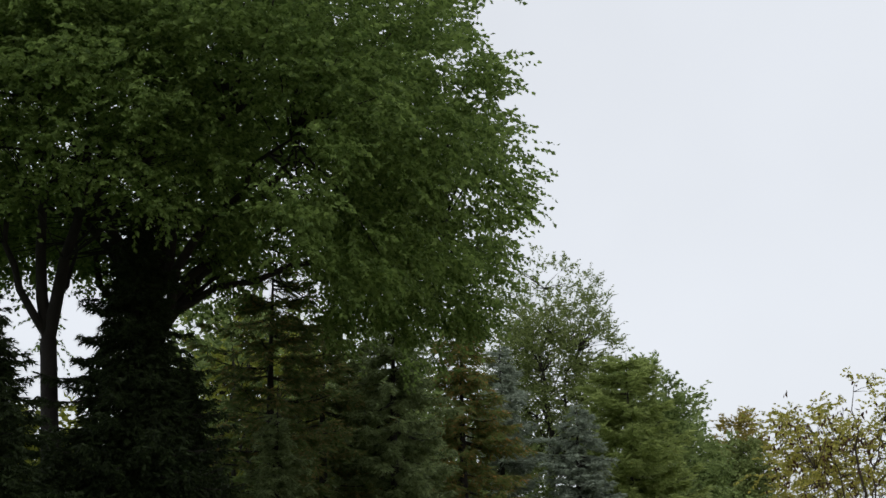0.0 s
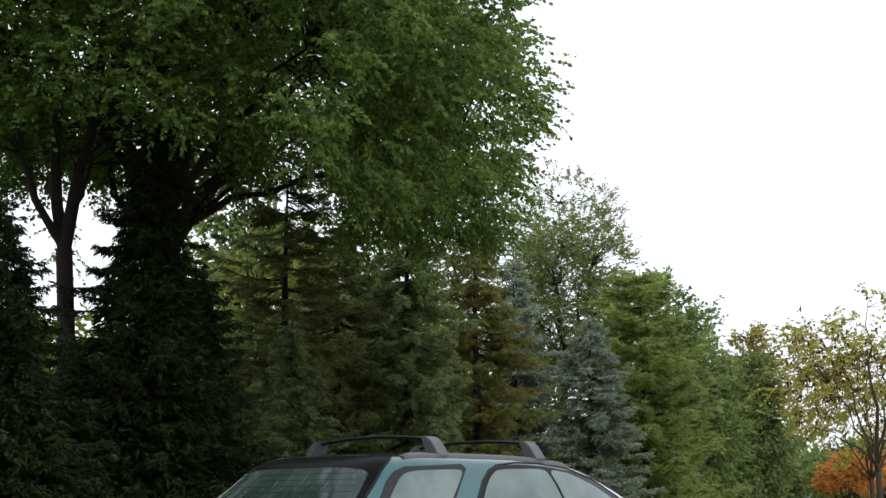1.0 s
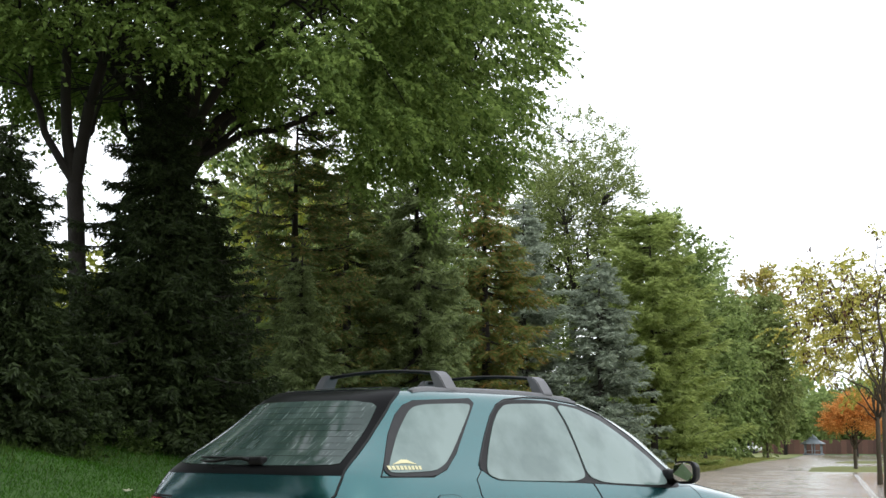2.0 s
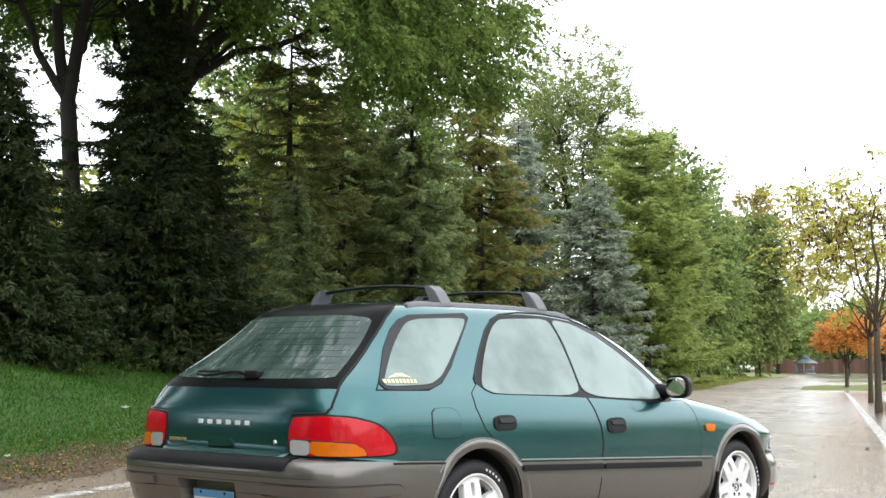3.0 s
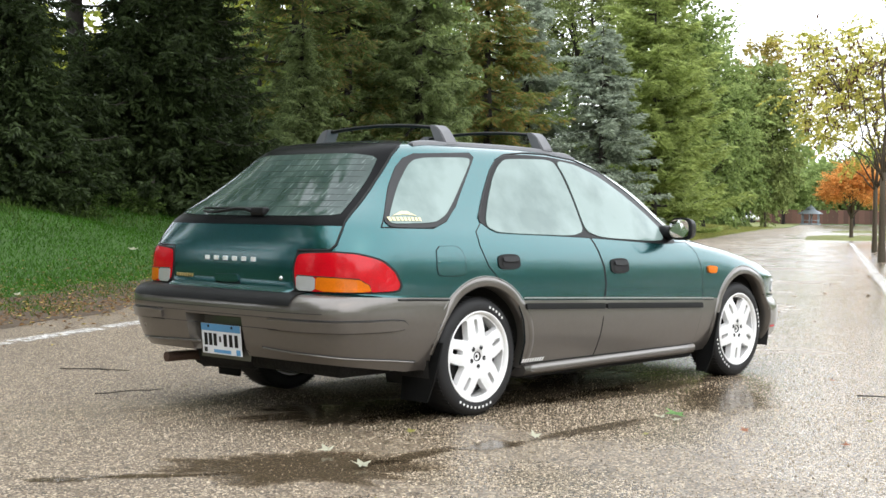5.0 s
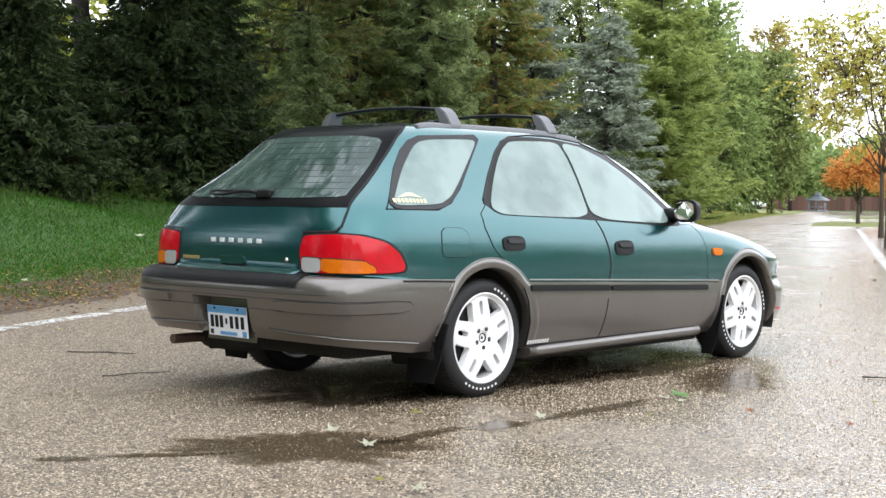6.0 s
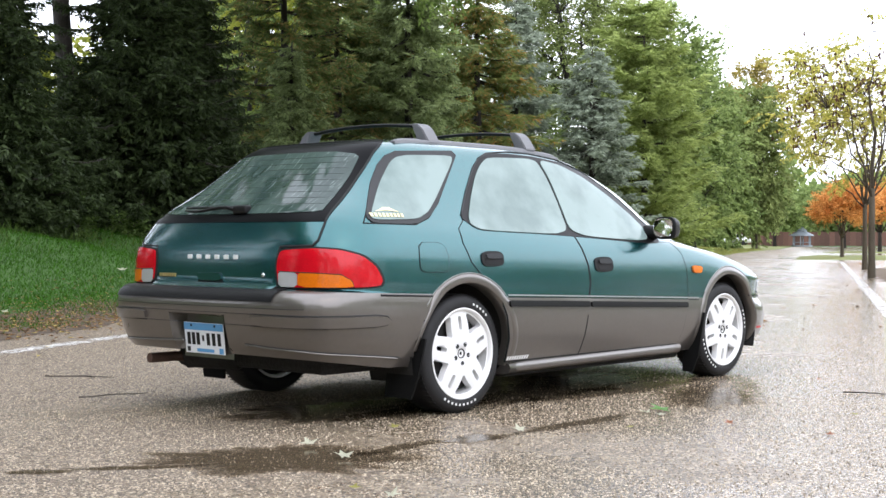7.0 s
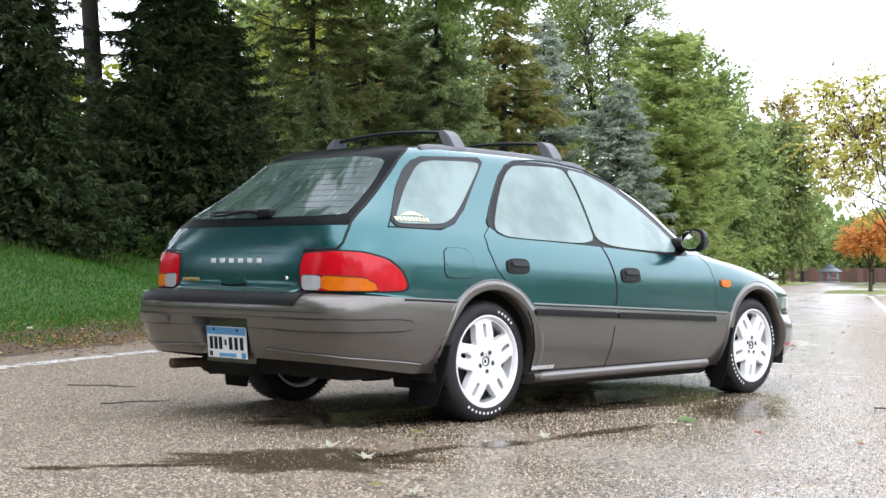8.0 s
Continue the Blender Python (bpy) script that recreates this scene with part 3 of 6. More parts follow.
place(broadleaf("roadside_tree", "tall thin tree with yellow-brown autumn leaves on the verge", 20.5, 2.8, 11.0, 0.14, 80, 60, 0.34, M["ochre_leaf"], M["locust_bark"], 38, crown=(0.8, 0.2, 0), clump_r=0.9, gap=0.5, droop=0.3, shell=0.2), 140, 4.6)

# behind the row
for i, (u, v, h, s) in enumerate(((46, 20, 13.0, 4.5), (40, 18.5, 12.5, 4.0), (56, 22, 14, 5), (51, 21, 14, 4.5), (60, 19, 14.5, 5), (70, 18, 13, 5), (88, 14, 13, 5), (52, 15, 8, 4), (63, 14, 9, 4), (44, 16, 8, 4), (44, 19, 11.5, 3.6), (50, 17, 10, 4), (58, 17, 11, 4.5), (29, 20, 5.4, 2.4))):
    place(broadleaf("woodland_tree", "green broadleaf tree behind the row of conifers", h, s, h * 0.2, 0.2, 200, 44, 0.28, M["lime_leaf"] if i in (0, 10, 13) else M["far_leaf"], M["bark"], 50 + i,
                    crown=(0.52, 0.48, 0), clump_r=0.9, gap=0.35, droop=0.2, shell=0.4), u, v)

# the yellowing trees on the island, the orange ones further on
LOCUST = dict(crown=(0.70, 0.30, 0), clump_r=0.36, gap=0.74, droop=0.35, limbs=9, shell=0.15, limb_k=0.6)
place(broadleaf("locust_tree", "yellowing locust tree with brown seed pods", 6.3, 2.3, 2.1, 0.08, 170, 50, 0.095, M["yellow_leaf"], M["locust_bark"], 41, pods=240, **LOCUST), 25.6, -3.53)
place(broadleaf("locust_tree", "yellowing locust tree with brown seed pods", 6.2, 2.3, 2.0, 0.075, 140, 50, 0.10, M["yellow_leaf"], M["locust_bark"], 42, pods=170, **LOCUST), 35.6, -3.67)
place(broadleaf("small_maple", "small round tree with bright orange autumn leaves", 3.55, 1.2, 1.05, 0.095, 190, 96, 0.10, M["orange_leaf"], M["locust_bark"], 43, crown=(0.68, 0.31, 0.45), clump_r=0.4, gap=0.2, droop=0.1, shell=0.4), 60, -3.35)
place(broadleaf("small_maple", "small round tree with bright orange autumn leaves", 4.8, 2.0, 1.5, 0.14, 130, 90, 0.16, M["orange_leaf"], M["bark"], 44, crown=(0.64, 0.34, 0.5), clump_r=0.5, gap=0.2, droop=0.2, shell=0.4), 92, -6.3)
for i, (u, v, h, s) in enumerate(((165, -5, 8, 4.5), (150, -14, 9, 6), (190, 4, 8.5, 6), (175, -24, 11, 7))):
    place(broadleaf("park_tree", "yellow-green tree beyond the car park", h, s, 2.2, 0.25, 220, 50, 0.5, M["lime_leaf"] if i % 2 else M["far_leaf"], M["bark"], 70 + i, crown=(0.5 + 1.3 / h, 0.5 - 1.3 / h, 0.8), clump_r=1.0, gap=0.3, droop=0.2, shell=0.4), u, v)


def far_woods(seed, spots, mat, leaf, k=620):
    """Distant woods: crowns of many leaf clumps over hidden trunks, in one piece."""
    rng = np.random.default_rng(seed)
    P = []
    for u, v, h, s in spots:
        d = unit(rng.normal(size=(k, 3)))
        r = (0.5 + 0.5 * rng.random(k)) ** 0.5
        q = d * r[:, None] * np.array([s, s, h * 0.52]) * (1 + 0.2 * np.sin(d[:, :1] * 5 + u) + 0.15 * np.sin(d[:, 2:] * 7 + v))
        x, y = lot_np(u, v)
        P.append(q + np.array([x, y, h * 0.5]))
    P = np.concatenate(P)
    return mesh_np("far_woods", *blades(P, rng.normal(size=P.shape) + np.array([0, 0, -0.3]), leaf * rng.uniform(0.6, 1.3, len(P)), leaf * 0.7, rng=rng))


rw = random.Random(3)
woods = [(222 + rw.uniform(-8, 14), v, rw.uniform(9, 15), rw.uniform(6, 9)) for v in range(-110, 60, 9)]
tagged(part("far_woods", far_woods(90, woods, None, 2.0, 1000), M["far_leaf"]), "distant green woods beyond the fence", "woods", "", "stuff")
# below u = -14 unseen, raised and moved in to darken the tail door's reflections
woods = [(u, 36 - 11 * (u < -14) + rw.uniform(-3, 6), rw.uniform(3.6, 4.8) + 4 * (u > 45) + 11 * (u < -14), rw.uniform(5, 7)) for u in range(-60, 220, 8)]
tagged(part("far_woods", far_woods(91, woods, None, 0.9), M["far_leaf"]), "green woods behind the row of conifers", "woods", "", "stuff")
# unseen: the back row is added, and tall to darken the tail's reflections
woods = [(u, -48 + rw.uniform(-3, 3), rw.uniform(10, 13.5), rw.uniform(6, 8)) for u in range(-80, 110, 9)] + [(-75 + rw.uniform(-3, 3), v, rw.uniform(15, 20), rw.uniform(6, 8)) for v in range(-40, 40, 9)]
tagged(part("far_woods", far_woods(92, woods, None, 1.3), M["far_leaf"]), "unseen green trees round the car park, darkening the car's reflections", "woods", "", "stuff")
for i, (u, v, h) in enumerate(((16.4, 11.5, 0.7), (15.3, 10.9, 0.5), (17.3, 10.8, 0.5))):
    place(broadleaf("shrub", "small green shrub under the spruces", h, h * 0.6, h * 0.2, 0.015, 30, 24, 0.09, M["shrub_leaf"], M["bark"], 80 + i, crown=(0.55, 0.45, 0), clump_r=0.2, gap=0.4, droop=0.2, limbs=4, shell=0.1), u, v)


# ---- the car: its outer surface, from which every panel is cut ----
# height, rear end, half width, front end
PLAN = np.array([
    (0.20, -0.98, 0.770, 3.24), (0.26, -1.01, 0.798, 3.31), (0.40, -1.035, 0.838, 3.35), (0.505, -1.046, 0.848, 3.37), (0.552, -1.037, 0.846, 3.38),
    (0.577, -1.014, 0.842, 3.38), (0.592, -0.985, 0.839, 3.38), (0.598, -0.936, 0.838, 3.38), (0.606, -0.9352, 0.838, 3.38), (0.62, -0.9345, 0.838, 3.37), (0.72, -0.93, 0.832, 3.35),
    (0.80, -0.918, 0.819, 3.16), (0.88, -0.885, 0.796, 2.76), (0.92, -0.865, 0.777, 2.44), (0.96, -0.825, 0.754, 2.28), (1.05, -0.72, 0.705, 2.09),
    (1.15, -0.605, 0.655, 1.88), (1.25, -0.49, 0.605, 1.61), (1.31, -0.42, 0.575, 1.43), (1.345, -0.36, 0.545, 1.25), (1.37, -0.25, 0.470, 0.98),
    (1.385, -0.05, 0.300, 0.70), (1.390, 0.25, 0.05, 0.35)])
# squareness of the rear and the front corners by height
REAR_CORNER = ((0.26, 5.5), (0.40, 5.3), (0.52, 5.2), (0.62, 5.2), (0.72, 5.3), (0.80, 5.2), (0.88, 4.8), (0.92, 4.6), (0.96, 4.5), (1.05, 4.2), (1.15, 4.0), (1.37, 4.0), (1.385, 3.0), (1.39, 2.5))
FRONT_CORNER = ((0.20, 4.0), (0.26, 4.3), (0.40, 4.0), (0.52, 3.6), (0.572, 3.3), (0.592, 3.1), (0.62, 3.1), (0.72, 3.4), (0.80, 3.8), (0.88, 4.2), (0.92, 4.2), (0.96, 4.0), (1.05, 3.8), (1.31, 3.8), (1.37, 3.4), (1.39, 2.5))
LEVELS = np.column_stack([PLAN] + [np.interp(PLAN[:, 0], *zip(*c)) for c in (REAR_CORNER, FRONT_CORNER)])


def level(h):
    """The plan's numbers at a height, gliding between the levels."""
    h = min(max(h, LEVELS[0, 0]), LEVELS[-1, 0])
    i = min(int(np.searchsorted(LEVELS[:, 0], h, "right")) - 1, len(LEVELS) - 2)
    a, b = LEVELS[i], LEVELS[i + 1]
    d = b[0] - a[0]
    s = (b - a) / d
    s0 = (a - LEVELS[i - 1]) / (a[0] - LEVELS[i - 1, 0]) if i else s
    s1 = (LEVELS[i + 2] - b) / (LEVELS[i + 2, 0] - b[0]) if i + 2 < len(LEVELS) else s
    m0 = np.where(s0 * s > 0, 2 * s0 * s / (s0 + s + 1e-12), 0)
    m1 = np.where(s1 * s > 0, 2 * s1 * s / (s1 + s + 1e-12), 0)
    t = (h - a[0]) / d
    return ((2 * t ** 3 - 3 * t ** 2 + 1) * a + (t ** 3 - 2 * t ** 2 + t) * d * m0 + (-2 * t ** 3 + 3 * t ** 2) * b + (t ** 3 - t ** 2) * d * m1)[1:]


def ease(a, b, x):
    t = min(max((x - a) / (b - a), 0.0), 1.0)
    return t * t * (3 - 2 * t)


def sill(x):
    """The lower edge of the body along the car."""
    return 0.19 + (0.067 + 0.135 * max(0.0, -0.5 - x)) * (1 - ease(-0.42, -0.1, x))


def up(h, x):
    """The true height of a level at x: the lines fall a little towards the front."""
    if h < 0.55:
        lo = sill(x)
        return lo + (h - 0.20) / 0.35 * (0.55 - 0.038 * x - lo)
    return h - 0.038 * x * (1 - ease(0.95, 1.25, h))


def down(z, x):
    """The level whose true height at x is z."""
    lo, mid = sill(x), 0.55 - 0.038 * x
    if z < mid:
        return max(0.20, 0.20 + 0.35 * (z - lo) / (mid - lo))
    h = z + 0.038 * x
    for _ in range(8):
        h = z + 0.038 * x * (1 - ease(0.95, 1.25, h))
    return min(h, 1.39)


def ends_at(h):
    xr, w, xf, nr, nf = (float(q) for q in level(h))
    span = xf - xr
    lr, lf = min(0.58, span * 0.35), min(1.15, span * 0.5)
    return xr, w, xf, nr, nf, xr + lr, xf - lf, lr, lf


STEPS = [ends_at(0.20 + 1.19 * i / 2400) for i in range(2401)]


def ends(h):
    """Tail, half width, nose, corner powers, middles and lengths of the two rounded ends at a level."""
    q = min(max((h - 0.20) / 1.19 * 2400, 0.0), 2399.999)
    i = int(q)
    t = q - i
    return tuple(a + (b - a) * t for a, b in zip(STEPS[i], STEPS[i + 1]))


def half_width(x, h):
    xr, w, xf, nr, nf, cr, cf, lr, lf = ends(h)
    if x < cr:
        return w * max(0.0, 1 - min(1, (cr - x) / lr) ** nr) ** (1 / nr)
    if x > cf:
        return w * max(0.0, 1 - min(1, (x - cf) / lf) ** nf) ** (1 / nf)
    return w


def side_at(x, z):
    """A place on the right-hand side from x and the true height."""
    return Vector((x, -half_width(x, down(z, x)), z))


def rear_at(y, z):
    """A place on the tail from y and the true height."""
    x = -0.9
    for _ in range(6):
        xr, w, xf, nr, nf, cr, cf, lr, lf = ends(down(z, x))
        x = cr - lr * max(0.0, 1 - min(1, abs(y) / w) ** nr) ** (1 / nr)
    return Vector((x, y, z))


def front_at(y, h):
    """A place on the nose, bonnet or windscreen from y and the level."""
    xr, w, xf, nr, nf, cr, cf, lr, lf = ends(h)
    x = cf + lf * max(0.0, 1 - min(1, abs(y) / w) ** nf) ** (1 / nf)
    return Vector((x, y, up(h, x)))


def corner_at(turn, z):
    """A place on the right rear corner: turn is 0 towards the tail and 90 towards the side, as seen from inside."""
    c, s = math.cos(radians(turn)), math.sin(radians(turn))
    a, b = 0.0, 1.2
    for _ in range(22):
        d = (a + b) / 2
        x, y = -0.3 - c * d, -0.3 - s * d
        h = down(z, x)
        if x > ends(h)[0] and -y < half_width(x, h):
            a = d
        else:
            b = d
    return Vector((-0.3 - c * a, -0.3 - s * a, z))


M["green_paint"] = material("dark_green_paint", (0.010, 0.088, 0.094), 0.25, metal=0.8, vary=0.10, scale=3, coat=1.0, bump=0.035, bump_scale=160)
M["green_paint"].node_tree.nodes["Principled BSDF"].inputs["Coat Roughness"].default_value = 0.13
M["grey_paint"] = material("grey_brown_paint", (0.130, 0.118, 0.107), 0.3, metal=0.6, vary=0.08, scale=4, coat=0.8, bump=0.03, bump_scale=300)
M["grey_paint"].node_tree.nodes["Principled BSDF"].inputs["Coat Roughness"].default_value = 0.1
M["black_trim"] = material("black_trim", (0.010, 0.010, 0.0105), 0.42, vary=0.2, scale=9, bump=0.06, bump_scale=250, spec=0.16)
M["grey_plastic"] = material("grey_plastic", (0.125, 0.127, 0.135), 0.55, vary=0.1, scale=12)
M["dark_grey_trim"] = material("weathered_grey_trim", (0.036, 0.037, 0.039), 0.5, vary=0.15, scale=12, spec=0.15)
M["gap"] = material("dark_gap", (0.006, 0.006, 0.007), 0.8, vary=0.2)
M["underbody"] = material("dirty_underbody", (0.012, 0.0115, 0.011), 0.85, vary=0.4, scale=10, bump=0.4, bump_scale=60)
M["flap"] = material("black_flap_rubber", (0.007, 0.007, 0.007), 0.75, vary=0.3, scale=10, spec=0.1)
M["rubber"] = material("tyre_rubber", (0.017, 0.017, 0.018), 0.6, vary=0.25, scale=14, bump=0.08, bump_scale=180, spec=0.3)
M["white_rim"] = material("white_painted_rim", (0.74, 0.74, 0.74), 0.4, vary=0.03, scale=12, coat=0.3)
M["white_mark"] = material("white_marking", (0.7, 0.7, 0.69), 0.6, vary=0.1, scale=60)
M["red_lens"] = material("red_lens", (0.46, 0.003, 0.010), 0.2, vary=0.3, scale=14, coat=0.35, spec=0.2)
M["amber_lens"] = material("amber_lens", (0.6, 0.14, 0.004), 0.2, vary=0.3, scale=14, coat=0.35, spec=0.2)
M["clear_lens"] = material("clear_lens", (0.36, 0.36, 0.36), 0.15, vary=0.1, scale=30, coat=1.0)
M["chrome"] = material("chrome", (0.7, 0.7, 0.7), 0.15, metal=1.0, vary=0.05)
M["silver"] = material("silver_badge", (0.72, 0.73, 0.73), 0.45, metal=0.25, vary=0.05, scale=40)
M["gold"] = material("gold_badge", (0.45, 0.33, 0.13), 0.35, metal=0.7, vary=0.1, scale=40)
M["pinstripe"] = material("pale_pinstripe", (0.20, 0.20, 0.185), 0.4, vary=0.08)
M["plate_white"] = material("plate_white", (0.72, 0.74, 0.76), 0.4, vary=0.05, scale=20)
M["plate_blue"] = material("plate_blue", (0.10, 0.30, 0.55), 0.4, vary=0.15, scale=20)
M["sticker"] = material("cream_sticker", (0.62, 0.58, 0.34), 0.5, vary=0.1, scale=40)
M["steel"] = material("dull_steel", (0.2, 0.19, 0.18), 0.55, metal=0.8, vary=0.3, scale=15)
M["rusty"] = material("rusty_exhaust", (0.10, 0.06, 0.045), 0.7, metal=0.3, vary=0.4, scale=18, bump=0.3, bump_scale=90)
M["wire"] = material("heater_wire", (0.045, 0.06, 0.055), 0.5, vary=0.1)
M["mirror"] = material("mirror_glass", (0.85, 0.87, 0.88), 0.02, metal=1.0, vary=0.01)


def glass_material(name, fog, low, high, streaks, seed):
    """Misted window glass: a film of condensation that is thin in places, under a clear wet surface."""
    m = bpy.data.materials.new(name)
    m.use_nodes = True
    n, l = m.node_tree.nodes, m.node_tree.links
    b = n["Principled BSDF"]
    co, mp = n.new("ShaderNodeTexCoord"), n.new("ShaderNodeMapping")
    mp.inputs["Location"].default_value = (seed, seed * 0.7, 0)
    mp.inputs["Scale"].default_value = (0.45, 1, 0.45) if streaks else (1, 1, 1)
    l.new(co.outputs["Object"], mp.inputs["Vector"])
    a, d = n.new("ShaderNodeTexNoise"), n.new("ShaderNodeTexNoise")
    a.inputs["Scale"].default_value, a.inputs["Detail"].default_value = 7.0 if streaks else 3.2, 6
    d.inputs["Scale"].default_value, d.inputs["Detail"].default_value, d.inputs["Distortion"].default_value = 75 if streaks else 9, 7, 0.6
    l.new(mp.outputs[0], a.inputs["Vector"])
    run = n.new("ShaderNodeMapping")
    run.inputs["Scale"].default_value = (0.16, 1, 0.16) if streaks else (1, 1, 1)
    run.inputs["Rotation"].default_value = (radians(12) if streaks else 0, 0, 0)
    l.new(co.outputs["Object"], run.inputs["Vector"])
    l.new(run.outputs[0], d.inputs["Vector"])
    r1, r2 = n.new("ShaderNodeMapRange"), n.new("ShaderNodeMapRange")
    r1.inputs["From Min"].default_value, r1.inputs["From Max"].default_value = 0.36, 0.6
    r2.inputs["From Min"].default_value, r2.inputs["From Max"].default_value = (0.58, 0.82) if streaks else (0.3, 0.9)
    r2.inputs["To Max"].default_value = 0.55 if streaks else 0.25
    l.new(a.outputs["Fac"], r1.inputs["Value"])
    l.new(d.outputs["Fac"], r2.inputs["Value"])
    m1, m2 = n.new("ShaderNodeMix"), n.new("ShaderNodeMix")
    for q in (m1, m2):
        q.data_type = "RGBA"
    m1.inputs[6].default_value, m1.inputs[7].default_value = (*low, 1), (*high, 1)
    m2.inputs[7].default_value = (*fog, 1)
    l.new(r1.outputs[0], m1.inputs[0])
    l.new(m1.outputs[2], m2.inputs[6])
    l.new(r2.outputs[0], m2.inputs[0])
    l.new(m2.outputs[2], b.inputs["Base Color"])
    b.inputs["Roughness"].default_value = 0.06
    b.inputs["Specular IOR Level"].default_value = 0.2 if streaks else 0.4
    return m


M["side_glass"] = glass_material("misted_side_glass", (0.215, 0.285, 0.268), (0.12, 0.172, 0.162), (0.215, 0.285, 0.27), False, 3)
M["rear_glass"] = glass_material("wet_rear_glass", (0.40, 0.48, 0.46), (0.026, 0.045, 0.040), (0.058, 0.085, 0.077), True, 5)
M["black_glass"] = material("black_glass_band", (0.006, 0.0065, 0.007), 0.3, vary=0.3, scale=30, spec=0.03)

ARCHES = ((0.0, 0.298), (2.52, 0.298))
WHEEL_R = 0.297


def half_ring(h):
    """One half of the body's outline at a level, from the tail to the nose, with even steps."""
    xr, w, xf, nr, nf, cr, cf, lr, lf = ends(h)
    pts = []
    knots = list(np.linspace(0, 0.215, 6)) + list(np.linspace(0.25, 0.5, 7))
    top_y = min(0.5, w * 0.62)
    for y in knots:
        y = y * top_y / 0.5
        pts.append((cr - lr * max(0, 1 - (y / w) ** nr) ** (1 / nr), y))
    a0 = math.atan2(top_y / w, (cr - pts[-1][0]) / lr)
    for i in range(1, 26):
        a = a0 + (math.pi / 2 - a0) * i / 25
        c, s = math.cos(a), math.sin(a)
        k = (c ** nr + s ** nr) ** (-1 / nr) if c > 1e-9 else 1.0
        pts.append((cr - lr * max(c, 0) * k, w * s * k))
    for i in range(1, 105):
        pts.append((cr + (cf - cr) * i / 105, w))
    for i in range(41):
        a = math.pi / 2 * i / 40
        c, s = math.cos(a), math.sin(a)
        k = (abs(c) ** nf + s ** nf) ** (-1 / nf)
        pts.append((cf + lf * s * k, w * max(c, 0) * k))
    return pts


def shell(heights, recess=False):
    """The body between levels; the wheel openings and the number plate's recess are left out."""
    rows = [half_ring(h) for h in heights]
    n = len(rows[0])
    v = []
    for h, row in zip(heights, rows):
        full = row + [(x, -y) for x, y in row[-2:0:-1]]
        v += [(x, y, up(h, x)) for x, y in full]
    m = 2 * n - 2
    v = np.array(v)
    k = np.arange(len(heights) * m).reshape(len(heights), m)
    kk = np.roll(k, -1, 1)
    f = np.stack([k[:-1], k[1:], kk[1:], kk[:-1]], -1).reshape(-1, 4)
    c = v[f].mean(1)
    keep = np.ones(len(f), bool)
    for ax, az in ARCHES:
        keep &= ~((np.hypot(c[:, 0] - ax, c[:, 2] - az) < 0.367) & (np.abs(c[:, 1]) > 0.5))
    if recess:
        lvl = np.repeat((np.array(heights[:-1]) + np.array(heights[1:])) / 2, m)
        keep &= ~((np.abs(c[:, 1]) < 0.215) & (c[:, 0] < -0.8) & (lvl < 0.44))
    return v, f[keep]


def outline(points, step=0.03, rounding=2, cut=0.16):
    """A closed outline with softened corners and even steps."""
    p = [np.array(q, float) for q in points]
    for _ in range(rounding):
        p = [q for a, b in zip(p, p[1:] + p[:1]) for q in (a * (1 - cut) + b * cut, a * cut + b * (1 - cut))]
    out = []
    for a, b in zip(p, p[1:] + p[:1]):
        k = max(1, int(np.linalg.norm(b - a) / step))
        out += [a + (b - a) * i / k for i in range(k)]
    return out


def grow(points, by):
    """The outline moved outward by a distance."""
    p = np.array(points)
    area = np.sum(p[:, 0] * np.roll(p[:, 1], -1) - np.roll(p[:, 0], -1) * p[:, 1])
    t = np.roll(p, -1, 0) - np.roll(p, 1, 0)
    t /= np.maximum(np.linalg.norm(t, axis=1, keepdims=True), 1e-9)
    n = np.stack([t[:, 1], -t[:, 0]], 1) * (1 if area > 0 else -1)
    return [q for q in p + n * by]


